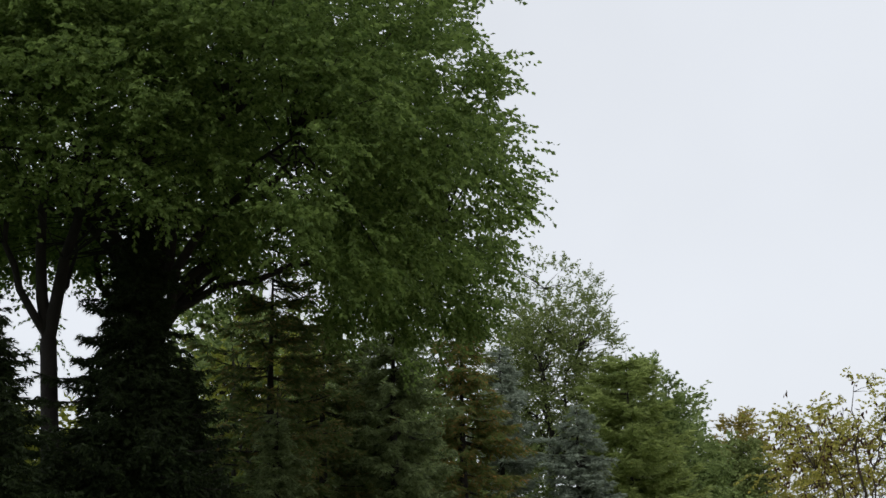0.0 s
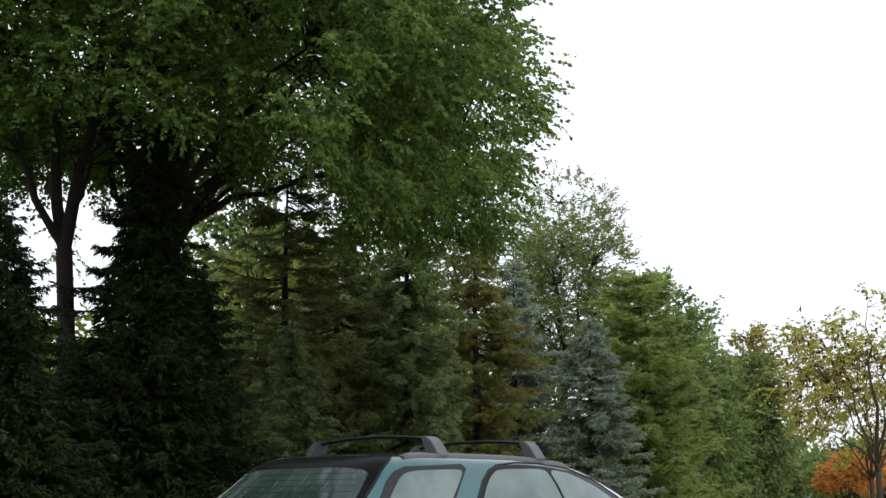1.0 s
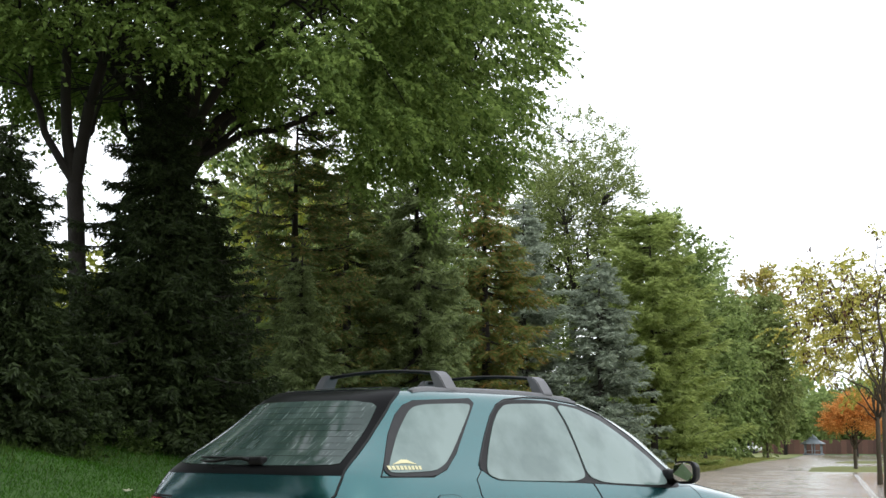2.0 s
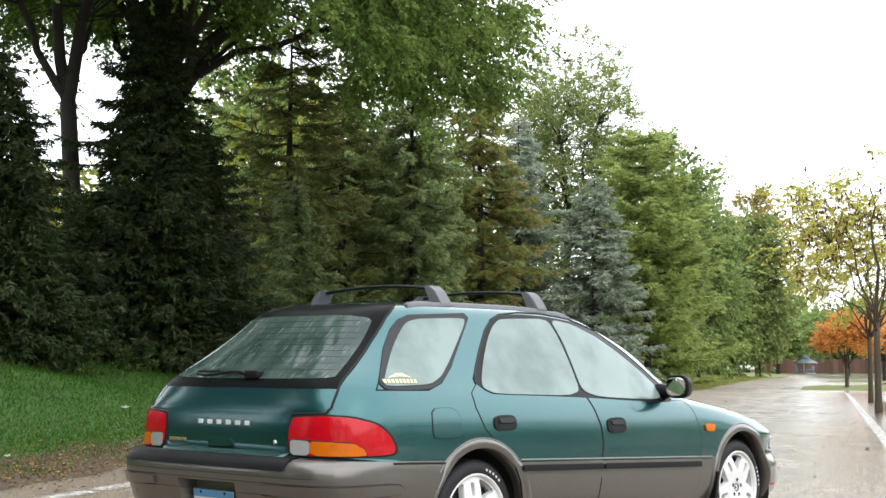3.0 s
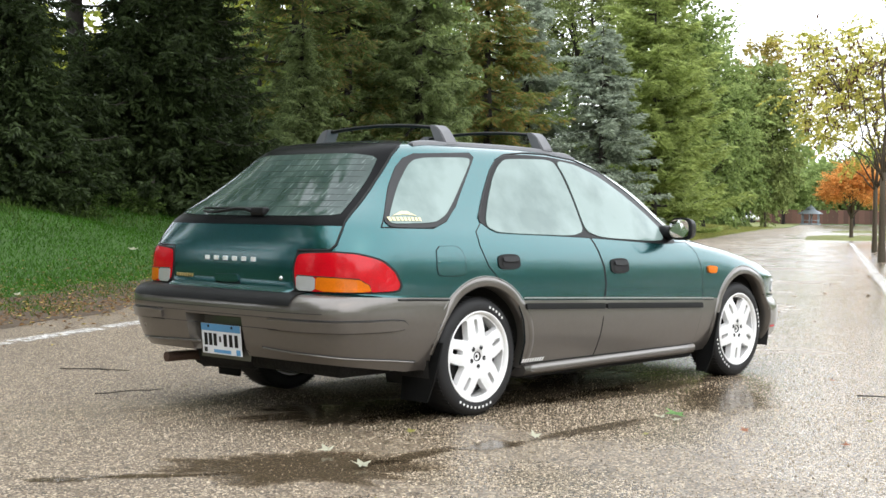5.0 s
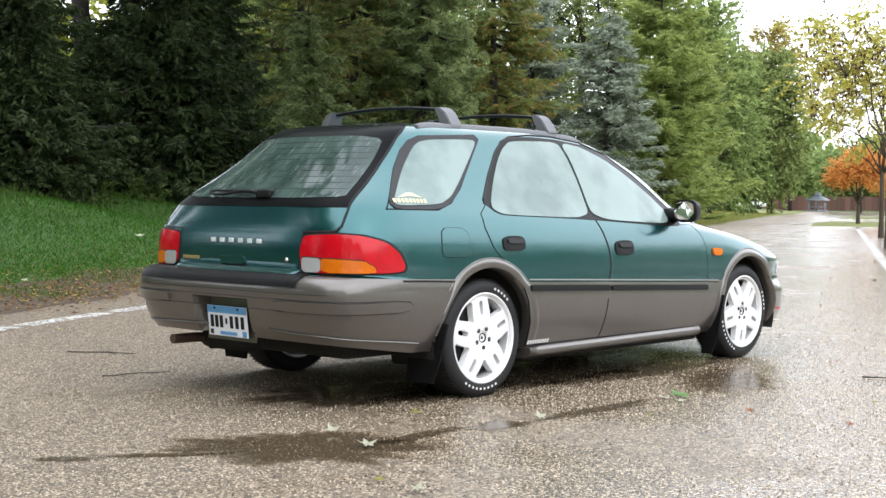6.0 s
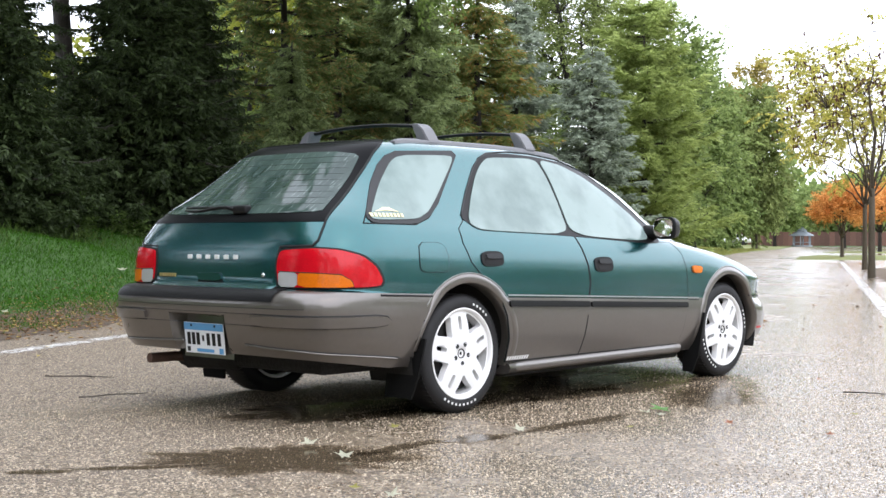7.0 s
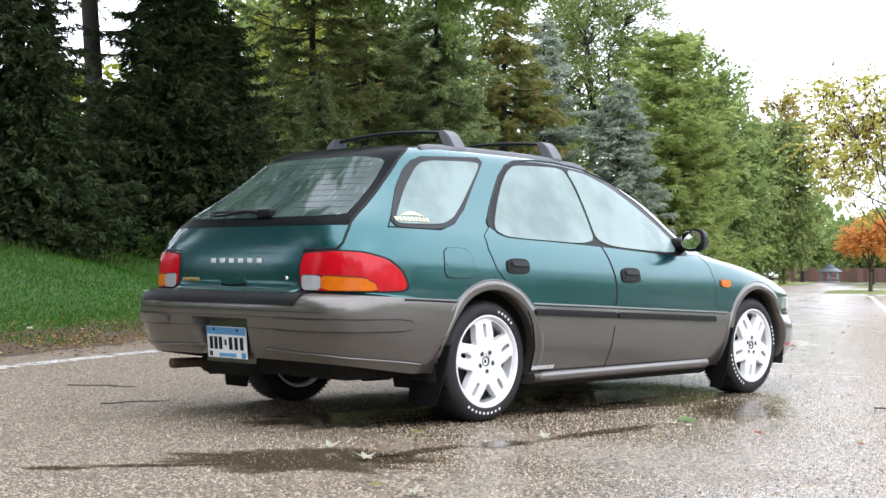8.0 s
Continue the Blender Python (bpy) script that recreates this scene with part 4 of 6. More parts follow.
def panel(points, at, lift, depth=0.012, step=0.035, mirrored=False, scale=1.0, outward=None):
    """A piece of skin cut from the car's surface: its outline in two numbers that at() turns into a place.
    lift: how far it stands proud; depth: how far its edge goes in."""
    from mathutils.geometry import delaunay_2d_cdt
    p = np.array(points)
    pts = [Vector((q[0] / scale, q[1])) for q in p]
    n = len(pts)
    lo, hi = p.min(0), p.max(0)
    for a in np.arange(lo[0] / scale + step / 2, hi[0] / scale, step):
        for b in np.arange(lo[1] + step / 2, hi[1], step):
            pts.append(Vector((a, b)))
    vv, ee, ff, *_ = delaunay_2d_cdt(pts, [], [list(range(n))], 1, 1e-5)
    bm = bmesh.new()

    def at3(q, off):
        a, b = q[0] * scale, q[1]
        e = 0.004
        p0, pu, pw = at(a, b), at(a + e * scale, b), at(a, b + e)
        nn = (pu - p0).cross(pw - p0)
        if nn.length < 1e-12:
            nn = Vector((0, -1, 0))
        nn.normalize()
        mid = Vector(outward) if outward else p0 - Vector((0.9 if p0.x > -0.2 and p0.x < 2.4 else min(max(p0.x, -0.2), 2.4), 0, 0.75))
        if nn.dot(mid) < 0:
            nn = -nn
        return p0 + nn * off, nn
    verts, nor = [], []
    for q in vv:
        c, nn = at3(q, lift)
        verts.append(bm.verts.new(c))
        nor.append(nn)
    for fc in ff:
        try:
            g = bm.faces.new([verts[i] for i in fc])
        except ValueError:
            continue
        g.normal_update()
        if g.normal.dot(nor[fc[0]]) < 0:
            g.normal_flip()
        g.smooth = True
    if depth:
        rim = [e for e in bm.edges if len(e.link_faces) == 1]
        lower = {}
        for i, v in enumerate(verts):
            lower[v] = nor[i]
        made = {}
        for e in rim:
            for v in e.verts:
                if v not in made:
                    made[v] = (bm.verts.new(v.co), bm.verts.new(v.co - lower[v] * depth))
            (a0, a1), (b0, b1) = made[e.verts[0]], made[e.verts[1]]
            bm.faces.new((a0, b0, b1, a1))
    loose = [v for v in bm.verts if not v.link_faces]
    bmesh.ops.delete(bm, geom=loose, context="VERTS")
    if mirrored:
        for v in bm.verts:
            v.co.y = -v.co.y
        bmesh.ops.reverse_faces(bm, faces=bm.faces)
    return bm


def seam(points, at, r=0.0035, mirrored=False):
    """A dark shut line along the surface."""
    pts = []
    for a, b in zip(points, points[1:]):
        k = max(2, int(math.hypot((b[0] - a[0]) / (60 if max(abs(a[0]), abs(b[0])) > 5 else 1), b[1] - a[1]) / 0.03))
        pts += [(a[0] + (b[0] - a[0]) * i / k, a[1] + (b[1] - a[1]) * i / k) for i in range(k)]
    pts.append(points[-1])
    places = [at(*q) for q in pts]
    if mirrored:
        places = [Vector((q.x, -q.y, q.z)) for q in places]
    return tube(bmesh.new(), places, r, 4)


def round_bars(count, length, height, at_fn, mat, parent, depth=0.004):
    """A row of plain bars where lettering stands."""
    for i in range(count):
        q = at_fn(i / max(1, count - 1))
        part("badge_bar", box(bmesh.new(), q - Vector((depth, length / 2, height / 2)), q + Vector((depth, length / 2, height / 2)), 0.002, 1), mat, parent)


car = thing("station_wagon", "wet dark green and grey station wagon parked on asphalt", "car")
heights_up = list(np.linspace(0.593, 0.62, 5)) + list(np.linspace(0.64, 1.30, 46)) + list(np.linspace(1.31, 1.39, 12))
heights_low = list(np.linspace(0.20, 0.44, 14)) + list(np.linspace(0.458, 0.5925, 10))
body = part("body_shell", mesh_np("body_shell", *shell(heights_up), True), M["green_paint"], car, "dark green painted upper body")
lower = part("lower_body", mesh_np("lower_body", *shell(heights_low, True), True), M["grey_paint"], car, "grey-brown painted sills and bumpers")

# underneath
bm = bmesh.new()
box(bm, (-0.72, -0.56, 0.22), (3.05, 0.56, 0.50), 0.03)
box(bm, (0.42, -0.72, 0.14), (2.10, 0.72, 0.50), 0.03)
box(bm, (0.75, -0.16, 0.115), (2.3, 0.16, 0.30), 0.03)
tube(bm, [(-0.12, 0, 0.3), (-0.06, 0, 0.28), (0.06, 0, 0.28), (0.16, 0, 0.3)], [0.05, 0.13, 0.13, 0.05], 14)
part("underbody", bm, M["underbody"], car)
bm = bmesh.new()
tube(bm, [(0.0, -0.62, 0.29), (0.02, 0.0, 0.27), (0.0, 0.62, 0.29)], [0.05, 0.06, 0.05], 10)
tube(bm, [(0.12, -0.55, 0.2), (0.1, 0, 0.19), (0.12, 0.55, 0.2)], [0.025] * 3, 8)
part("rear_axle", shade_smooth(bm), M["underbody"], car)
bm = bmesh.new()
tube(bm, [(-0.94, 0.51, 0.257), (-0.78, 0.51, 0.257), (-0.70, 0.48, 0.25)], [0.026, 0.026, 0.026], 14, False)
tube(bm, [(-0.94, 0.51, 0.257), (-0.78, 0.51, 0.257)], [0.022, 0.022], 14, True)
exhaust = part("exhaust_pipe", bm, M["rusty"], car, "dull brown steel tailpipe")
bm = bmesh.new()
tube(bm, [(-0.74, 0.50, 0.25), (-0.72, 0.50, 0.25), (-0.70, 0.45, 0.265), (-0.69, 0.12, 0.27), (-0.70, 0.08, 0.27)], [0.04, 0.06, 0.07, 0.07, 0.04], 16)
part("silencer", shade_smooth(bm), M["underbody"], exhaust)

# plate recess and plate
bm = bmesh.new()


def quad(bm, *q):
    return bm.faces.new([bm.verts.new(c) for c in q])


def tail_x(y, h):
    xr, w, xf, nr, nf, cr, cf, lr, lf = ends(h)
    return cr - lr * max(0, 1 - (abs(y) / w) ** nr) ** (1 / nr)


back, zt, zb = -0.945, up(0.44, -1.03), 0.29
o = [(tail_x(0.215, h), up(h, -1.0)) for h in (0.20, 0.26, 0.32, 0.38, 0.44)]
for s in (-1, 1):
    for (xa, za), (xb, zb2) in zip(o, o[1:]):
        quad(bm, (xa, 0.215 * s, za), (xb, 0.215 * s, zb2), (back, 0.185 * s, zb2), (back, 0.185 * s, za))
for a, b in ((-0.215, 0.0), (0.0, 0.215)):
    quad(bm, (tail_x(a, 0.44), a, zt), (tail_x(b, 0.44), b, zt), (back, b * 0.86, zt - 0.015), (back, a * 0.86, zt - 0.015))
quad(bm, (back, -0.19, zt), (back, 0.19, zt), (back - 0.012, 0.19, zb), (back - 0.012, -0.19, zb))
part("plate_recess", bm, M["grey_paint"], car, "recess in the bumper for the number plate")
tilt = pose(-0.985, 0.0, 0.386, 0, -6, 0)
bm = bmesh.new()
box(bm, (-0.002, -0.1525, -0.076), (0.002, 0.1525, 0.076), 0.0015, 1)
bm.transform(tilt)
plate = part("number_plate", bm, M["plate_white"], car, "white and blue number plate")


def on_plate(name, rects, mat, lift=0.0035):
    bm = bmesh.new()
    for y0, y1, z0, z1 in rects:
        box(bm, (-lift - 0.0008, y0, z0), (-lift + 0.0008, y1, z1))
    bm.transform(tilt)
    part(name, bm, mat, plate)


on_plate("plate_band", [(-0.15, 0.15, 0.038, 0.073)], M["plate_blue"])
on_plate("plate_band", [(-0.07, 0.06, -0.068, -0.052)], M["plate_blue"])
on_plate("plate_sticker", [(-0.142, -0.112, -0.072, -0.045)], M["plate_blue"])
on_plate("plate_sticker", [(0.112, 0.135, -0.068, -0.045)], M["dark_grey_trim"])
for c in (0.118, 0.082, 0.046, -0.032, -0.074, -0.116):
    on_plate("plate_bar", [(c - 0.012, c + 0.012, -0.034, 0.026)], M["black_trim"])
on_plate("plate_bar", [(0.0, 0.014, -0.014, 0.014)], M["black_trim"])
for c in (0.09, -0.09):
    on_plate("plate_bolt", [(c - 0.006, c + 0.006, 0.056, 0.067)], M["black_trim"], 0.006)

# the bumper: black pad, mouldings
bm = bmesh.new()
ys_, hs_ = np.linspace(-0.55, 0.78, 46), [0.530, 0.545, 0.555, 0.566, 0.574, 0.582, 0.588, 0.592, 0.596, 0.600, 0.604]
grid = [[bm.verts.new(Vector((tail_x(y, h) - 0.006 + 0.004 * (h > 0.59), y, up(h, tail_x(y, h)) + 0.005))) for y in ys_] for h in hs_]
for a, b in zip(grid, grid[1:]):
    for i in range(len(ys_) - 1):
        bm.faces.new((a[i + 1], a[i], b[i], b[i + 1])).smooth = True
part("bumper_pad", bm, M["black_trim"], lower, "black ribbed step pad on the bumper")
for mir in (False, True):
    part("bumper_moulding", panel(outline([(8, 0.468), (56, 0.464), (62, 0.470), (64, 0.488), (62, 0.505), (57, 0.512), (8, 0.516)], 1.5, 1), corner_at, 0.014, 0.03, 0.02, mir, 60.0), M["grey_paint"], lower)
    # no shut lines here: dark tubes draw the shade in grooves and creases
    part("seam", seam([(8, 0.464), (56, 0.4595), (62.6, 0.466), (64.8, 0.488), (62.6, 0.509), (57, 0.5165), (8, 0.5205)], corner_at, 0.003, mir), M["dark_grey_trim"], lower)
    part("seam", seam([(-14 if mir else 3, 0.379), (30, 0.361), (51, 0.333), (69, 0.311), (73, 0.307)], corner_at, 0.002, mir), M["dark_grey_trim"], lower)
    part("bumper_lip", seam([(-14 if mir else 3, 0.371), (30, 0.353), (51, 0.325), (69, 0.303), (73, 0.299)], corner_at, 0.007, mir), M["grey_paint"], lower)

# the same drawn shade along the creases across the tail
for z in (0.5195, 0.4655):
    part("seam", seam([(y, z) for y in np.linspace(-0.45, 0.45, 13)], rear_at, 0.0018), M["dark_grey_trim"], lower)
part("seam", seam([(y, 0.548) for y in np.linspace(-0.72, 0.74, 17)], rear_at, 0.002), M["dark_grey_trim"], lower)

# the tail door
HATCH = [(0.47, 0.612), (0.47, 0.80), (0.475, 0.83), (0.655, 0.835), (0.672, 0.86), (0.66, 0.93), (0.62, 1.03), (0.555, 1.16), (0.49, 1.325), (0.475, 1.343)]


def both(p):
    return [(a, b) for a, b in p] + [(-a, b) for a, b in p[::-1]]


hatch = part("tail_door", panel(outline(both(HATCH[:6] + [(0.655, 0.945)]), 0.03, 0), rear_at, 0.002, 0.01, 0.03, False, 1.0, (-1, 0, 0.3)), M["green_paint"], car)
part("seam", seam([(-a, b) for a, b in HATCH], rear_at, 0.007), M["gap"], hatch)
part("seam", seam(HATCH, rear_at, 0.005), M["gap"], hatch)
part("seam", seam([(-0.47, 0.613), (0.47, 0.613)], rear_at, 0.004), M["gap"], hatch)
BAND = [(0.655, 0.945), (0.62, 1.02), (0.555, 1.155), (0.492, 1.32), (0.478, 1.342), (0.455, 1.357), (0.40, 1.370), (0.26, 1.381)]
win = part("tail_window", panel(outline(both(BAND), 0.03, 0), rear_at, 0.004, 0.01, 0.03, False, 1.0, (-1, 0, 0.6)), M["black_glass"], hatch, "black-edged tail window")
part("roof_lip", seam([(y, 1.352 + 0.010 * (1 - (y / 0.46) ** 2)) for y in np.linspace(-0.462, 0.462, 15)], rear_at, 0.006), M["black_trim"], win, "black rubber lip over the tail window")
part("pane", panel(outline(both([(0.60, 0.985), (0.585, 1.03), (0.515, 1.18), (0.455, 1.30)]), 0.03, 2), rear_at, 0.0065, 0.004, 0.03, False, 1.0, (-1, 0, 0.6)), M["rear_glass"], win, "misted tail window glass with rain streaks")
for z in np.linspace(1.03, 1.27, 9):
    part("heater_wire", seam([(-0.60 + 0.55 * (z - 0.985), z), (0.60 - 0.55 * (z - 0.985), z)], lambda a, b: rear_at(a, b) + Vector((-0.0054, 0, 0.0048)), 0.0008), M["wire"], win)
bm = bmesh.new()
tube(bm, [rear_at(y, 0.998 + 0.01 * math.sin(i)) + Vector((-0.03, 0, 0.014)) for i, y in enumerate(np.linspace(-0.05, 0.33, 7))], [0.011, 0.010, 0.009, 0.008, 0.007, 0.006, 0.005], 6)
tube(bm, [rear_at(y, 1.013) + Vector((-0.018, 0, 0.01)) for y in np.linspace(-0.06, 0.37, 8)], [0.006] * 8, 5)
box(bm, rear_at(-0.09, 1.0) + Vector((-0.035, -0.05, -0.012)), rear_at(-0.09, 1.0) + Vector((0.01, 0.05, 0.03)), 0.01)
part("wiper", shade_smooth(bm), M["black_trim"], hatch, "black rear wiper")
round_bars(6, 0.034, 0.021, lambda t: rear_at(0.185 - 0.355 * t, 0.779) - Vector((0.004, 0, 0)), M["silver"], hatch)
round_bars(7, 0.012, 0.018, lambda t: rear_at(0.425 - 0.125 * t, 0.686) - Vector((0.004, 0, 0)), M["gold"], hatch)
# a raised black panel paints the shaded slot below the handle
part("handle_hollow", panel(outline([(-0.085, 0.648), (0.105, 0.648), (0.115, 0.672), (-0.075, 0.674)], 0.02, 2), rear_at, 0.0035, 0.004, 0.03, False, 1.0, (-1, 0, 0)), M["gap"], hatch, "dark panel for the shade under the release handle")
part("release_handle", panel(outline([(-0.075, 0.664), (0.105, 0.664), (0.115, 0.70), (-0.065, 0.704)], 0.02, 2), rear_at, 0.011, 0.012, 0.03, False, 1.0, (-1, 0, 0)), M["green_paint"], hatch)
part("seam", seam([(-0.075, 0.664), (0.105, 0.664), (0.115, 0.70), (-0.065, 0.704), (-0.075, 0.664)], rear_at, 0.003), M["gap"], hatch)
bm = bmesh.new()
q = rear_at(-0.375, 0.695)
tube(bm, [q, q + Vector((-0.008, 0, 0))], [0.014, 0.012], 14)
part("keyhole", shade_smooth(bm), M["chrome"], hatch, "chrome lock barrel")

# rear lamps, one at each corner
LAMP = [(16.5, 0.642), (15.2, 0.744), (16.6, 0.81), (24, 0.817), (33, 0.821), (42, 0.815), (51, 0.787), (57, 0.735), (60, 0.676), (58.5, 0.646)]
CLEAR = [(16.8, 0.645), (16.4, 0.717), (26, 0.713), (26, 0.645)]
AMBER = [(26.3, 0.645), (26.3, 0.712), (34, 0.709), (43, 0.703), (46.5, 0.677), (47.5, 0.645)]
for mir in (False, True):
    lamp = part("tail_lamp", panel(outline(LAMP, 1.2, 3), corner_at, 0.010, 0.016, 0.02, mir, 60.0), M["red_lens"], car, "glossy red, amber and clear tail lamp")
    part("amber_lens", panel(outline(AMBER, 1.2, 1), corner_at, 0.0125, 0.004, 0.02, mir, 60.0), M["amber_lens"], lamp, "amber turn lens")
    part("clear_lens", panel(outline(CLEAR, 1.2, 1), corner_at, 0.0125, 0.004, 0.02, mir, 60.0), M["clear_lens"], lamp, "clear reversing lens")
    part("gasket", panel([tuple(q) for q in outline([(14.9, 0.636), (13.6, 0.745), (15.4, 0.818), (24, 0.826), (33, 0.830), (42.5, 0.824), (52.3, 0.794), (58.6, 0.738), (61.8, 0.674), (60, 0.638)], 1.2, 3)], corner_at, 0.004, 0.006, 0.02, mir, 60.0), M["gap"], lamp, "black rubber gasket")
    part("lens_rib", seam([(16.4, 0.7165), (34, 0.711), (43, 0.705), (46.9, 0.677), (47.8, 0.644)], lambda a, b: corner_at(a, b) + Vector((-0.011 * math.cos(radians(a)), -0.011 * math.sin(radians(a)), 0)), 0.003, mir), M["gap"], lamp)

# sides
QUARTER = [(-0.655, 0.940), (-0.468, 1.135), (-0.365, 1.231), (-0.30, 1.278), (-0.235, 1.302), (0.165, 1.322), (0.185, 1.30), (0.133, 1.25), (-0.087, 1.046), (-0.203, 0.970), (-0.318, 0.936)]
QUARTER_PANE = [(-0.605, 0.956), (-0.571, 0.996), (-0.422, 1.135), (-0.30, 1.238), (-0.252, 1.266), (-0.177, 1.28), (0.146, 1.292), (0.118, 1.255), (-0.093, 1.074), (-0.195, 1.001), (-0.297, 0.963)]
FRAME = [(0.036, 0.975), (0.173, 1.124), (0.285, 1.238), (0.36, 1.292), (0.45, 1.320), (0.63, 1.326), (0.83, 1.322), (1.10, 1.300), (1.33, 1.245), (1.53, 1.128), (1.70, 1.012), (1.815, 0.918), (1.80, 0.845), (1.655, 0.842), (0.94, 0.882), (0.30, 0.907), (0.155, 0.910), (0.09, 0.938)]
REAR_PANE = [(0.097, 0.945), (0.111, 0.978), (0.190, 1.081), (0.282, 1.188), (0.36, 1.253), (0.431, 1.290), (0.839, 1.300), (0.87, 1.224), (0.898, 1.051), (0.893, 0.898), (0.165, 0.919)]
FRONT_PANE = [(0.885, 1.297), (1.07, 1.276), (1.262, 1.213), (1.431, 1.122), (1.608, 1.012), (1.705, 0.925), (1.66, 0.862), (0.937, 0.896), (0.935, 1.06), (0.912, 1.22)]
REAR_DOOR = [(0.062, 0.968), (-0.010, 0.919), (-0.010, 0.849), (0.033, 0.75), (0.132, 0.658), (0.238, 0.576), (0.29, 0.473), (0.325, 0.355), (0.335, 0.232), (0.948, 0.225), (0.957, 0.258), (0.974, 0.445), (1.012, 0.63), (1.004, 0.724), (0.972, 0.817), (0.934, 0.892), (0.30, 0.914), (0.155, 0.918)]
FRONT_DOOR = [(0.944, 0.890), (0.982, 0.817), (1.014, 0.724), (1.022, 0.63), (0.984, 0.445), (0.967, 0.258), (0.958, 0.225), (1.95, 0.225), (1.978, 0.404), (2.010, 0.54), (2.013, 0.693), (1.99, 0.779), (1.93, 0.85), (1.655, 0.850)]
FLAP = [(-0.335, 0.849), (-0.195, 0.850), (-0.155, 0.83), (-0.138, 0.78), (-0.15, 0.706), (-0.332, 0.709), (-0.348, 0.741)]


def strip(pts, width):
    """A narrow band that follows points of the side."""
    a = [(x, z + width / 2) for x, z in pts]
    return a + [(x, z - width / 2) for x, z in pts[::-1]]


def oval(x, z, across, high, k, n=28):
    """A rounded oblong on the side: k below 1 squares its ends."""
    turns = [2 * math.pi * i / n for i in range(n)]
    return [(x + across * math.copysign(abs(math.cos(q)) ** k, math.cos(q)), z + high * math.copysign(abs(math.sin(q)) ** k, math.sin(q))) for q in turns]


def line_z(x, h=0.586):
    return h - 0.038 * x


for mir in (False, True):
    side = -1 if not mir else 1
    # quarter window
    qw = part("quarter_window", panel(outline(QUARTER, 0.03, 3), side_at, 0.005, 0.012, 0.03, mir), M["dark_grey_trim"], car, "dark framed fixed quarter window")
    part("pane", panel(grow(outline(QUARTER_PANE, 0.03, 3), 0.003), side_at, 0.008, 0.006, 0.03, mir), M["side_glass"], qw, "misted pale side glass")
    part("seam", seam(QUARTER + QUARTER[:1], side_at, 0.004, mir), M["gap"], qw)
    # doors with their windows
    frame_ = part("window_surround", panel(outline(FRAME, 0.03, 3), side_at, 0.004, 0.012, 0.03, mir), M["black_trim"], car, "black window surround")
    part("chrome_edge", seam([(0.05, 0.985)] + FRAME[1:12], side_at, 0.006, mir), M["dark_grey_trim"], frame_)
    part("drip_moulding", seam([(x - 0.004, z + 0.019 * ease(0.3, 0.75, x)) for x, z in FRAME[3:12]], side_at, 0.006, mir), M["black_trim"], frame_, "black drip moulding along the roof edge")
    for nm, door_shape, pane, handle, x0, x1 in (("rear_door", REAR_DOOR, REAR_PANE, (0.105, 0.279, 0.738, 0.795), 0.30, 0.985), ("front_door", FRONT_DOOR, FRONT_PANE, (1.068, 1.243, 0.695, 0.758), 1.005, 1.985)):
        door = part(nm, panel(outline([q for q in door_shape], 0.03, 0), side_at, 0.002, 0.010, 0.035, mir), M["green_paint"], car)
        part("seam", seam(door_shape + door_shape[:1], side_at, 0.0038, mir), M["gap"], door)
        win = part("door_window", panel(grow(outline(pane, 0.03, 3), 0.009), side_at, 0.008, 0.008, 0.03, mir), M["side_glass"], door, "misted pale side glass")
        low = [(x, min(z, line_z(x) - 0.004)) for x, z in door_shape if z < 0.7]
        cut = [q for q in low]
        xs = sorted(q[0] for q in cut)
        part("lower_skin", panel(outline([(max(x0 - 0.06, xs[0]), line_z(x0) - 0.006)] + [q for q in door_shape if q[1] < line_z(q[0]) - 0.02] + [(xs[-1], line_z(xs[-1]) - 0.006)], 0.03, 0), side_at, 0.0035, 0.004, 0.035, mir), M["grey_paint"], door, "grey-brown lower door skin")
        a, b, c, d = handle
        c, d = c - 0.010, d + 0.010
        bezel = part("handle_bezel", panel(oval((a + b) / 2, (c + d) / 2, (b - a) / 2, (d - c) / 2, 0.6), side_at, 0.008, 0.012, 0.015, mir), M["black_trim"], door, "black door handle bezel")
        # no real hollow: a black panel on the bezel paints its shade
        part("cup", panel(oval((a + b) / 2 + 0.004, (c + d) / 2 - 0.004, (b - a) / 2 - 0.022, (d - c) / 2 - 0.013, 0.7), side_at, 0.0095, 0.002, 0.015, mir), M["gap"], bezel, "dark panel for the shaded hollow behind the handle")
        part("paddle", panel(oval((a + b) / 2 + 0.008, d - 0.026, (b - a) / 2 - 0.026, 0.014, 0.6), side_at, 0.017, 0.012, 0.012, mir), M["dark_grey_trim"], bezel, "dark grey pull paddle")
        part("rubbing_strip", panel(outline(strip([(x, line_z(x, 0.548)) for x in np.linspace(x0, x1, 14)], 0.030), 0.03, 1), side_at, 0.016, 0.016, 0.012, mir), M["black_trim"], door, "black rubbing strip")
    # narrow lines along the flank
    part("pinstripe", panel(strip([(x, line_z(x, 0.592)) for x in np.linspace(0.30, 2.13, 30)], 0.008), side_at, 0.006, 0.004, 0.02, mir), M["pinstripe"], car)
    part("pinstripe", seam([(x, line_z(x, 0.581)) for x in np.linspace(0.30, 2.13, 20)], side_at, 0.004, mir), M["gap"], car)
    part("seam", seam([(-0.62, 0.606), (-0.45, 0.600), (-0.27, 0.592)], side_at, 0.006, mir), M["gap"], car)
    # sill
    bm = bmesh.new()
    prof = [(-0.775, 0.232), (-0.812, 0.220), (-0.820, 0.20), (-0.808, 0.176), (-0.77, 0.165), (-0.70, 0.165)]
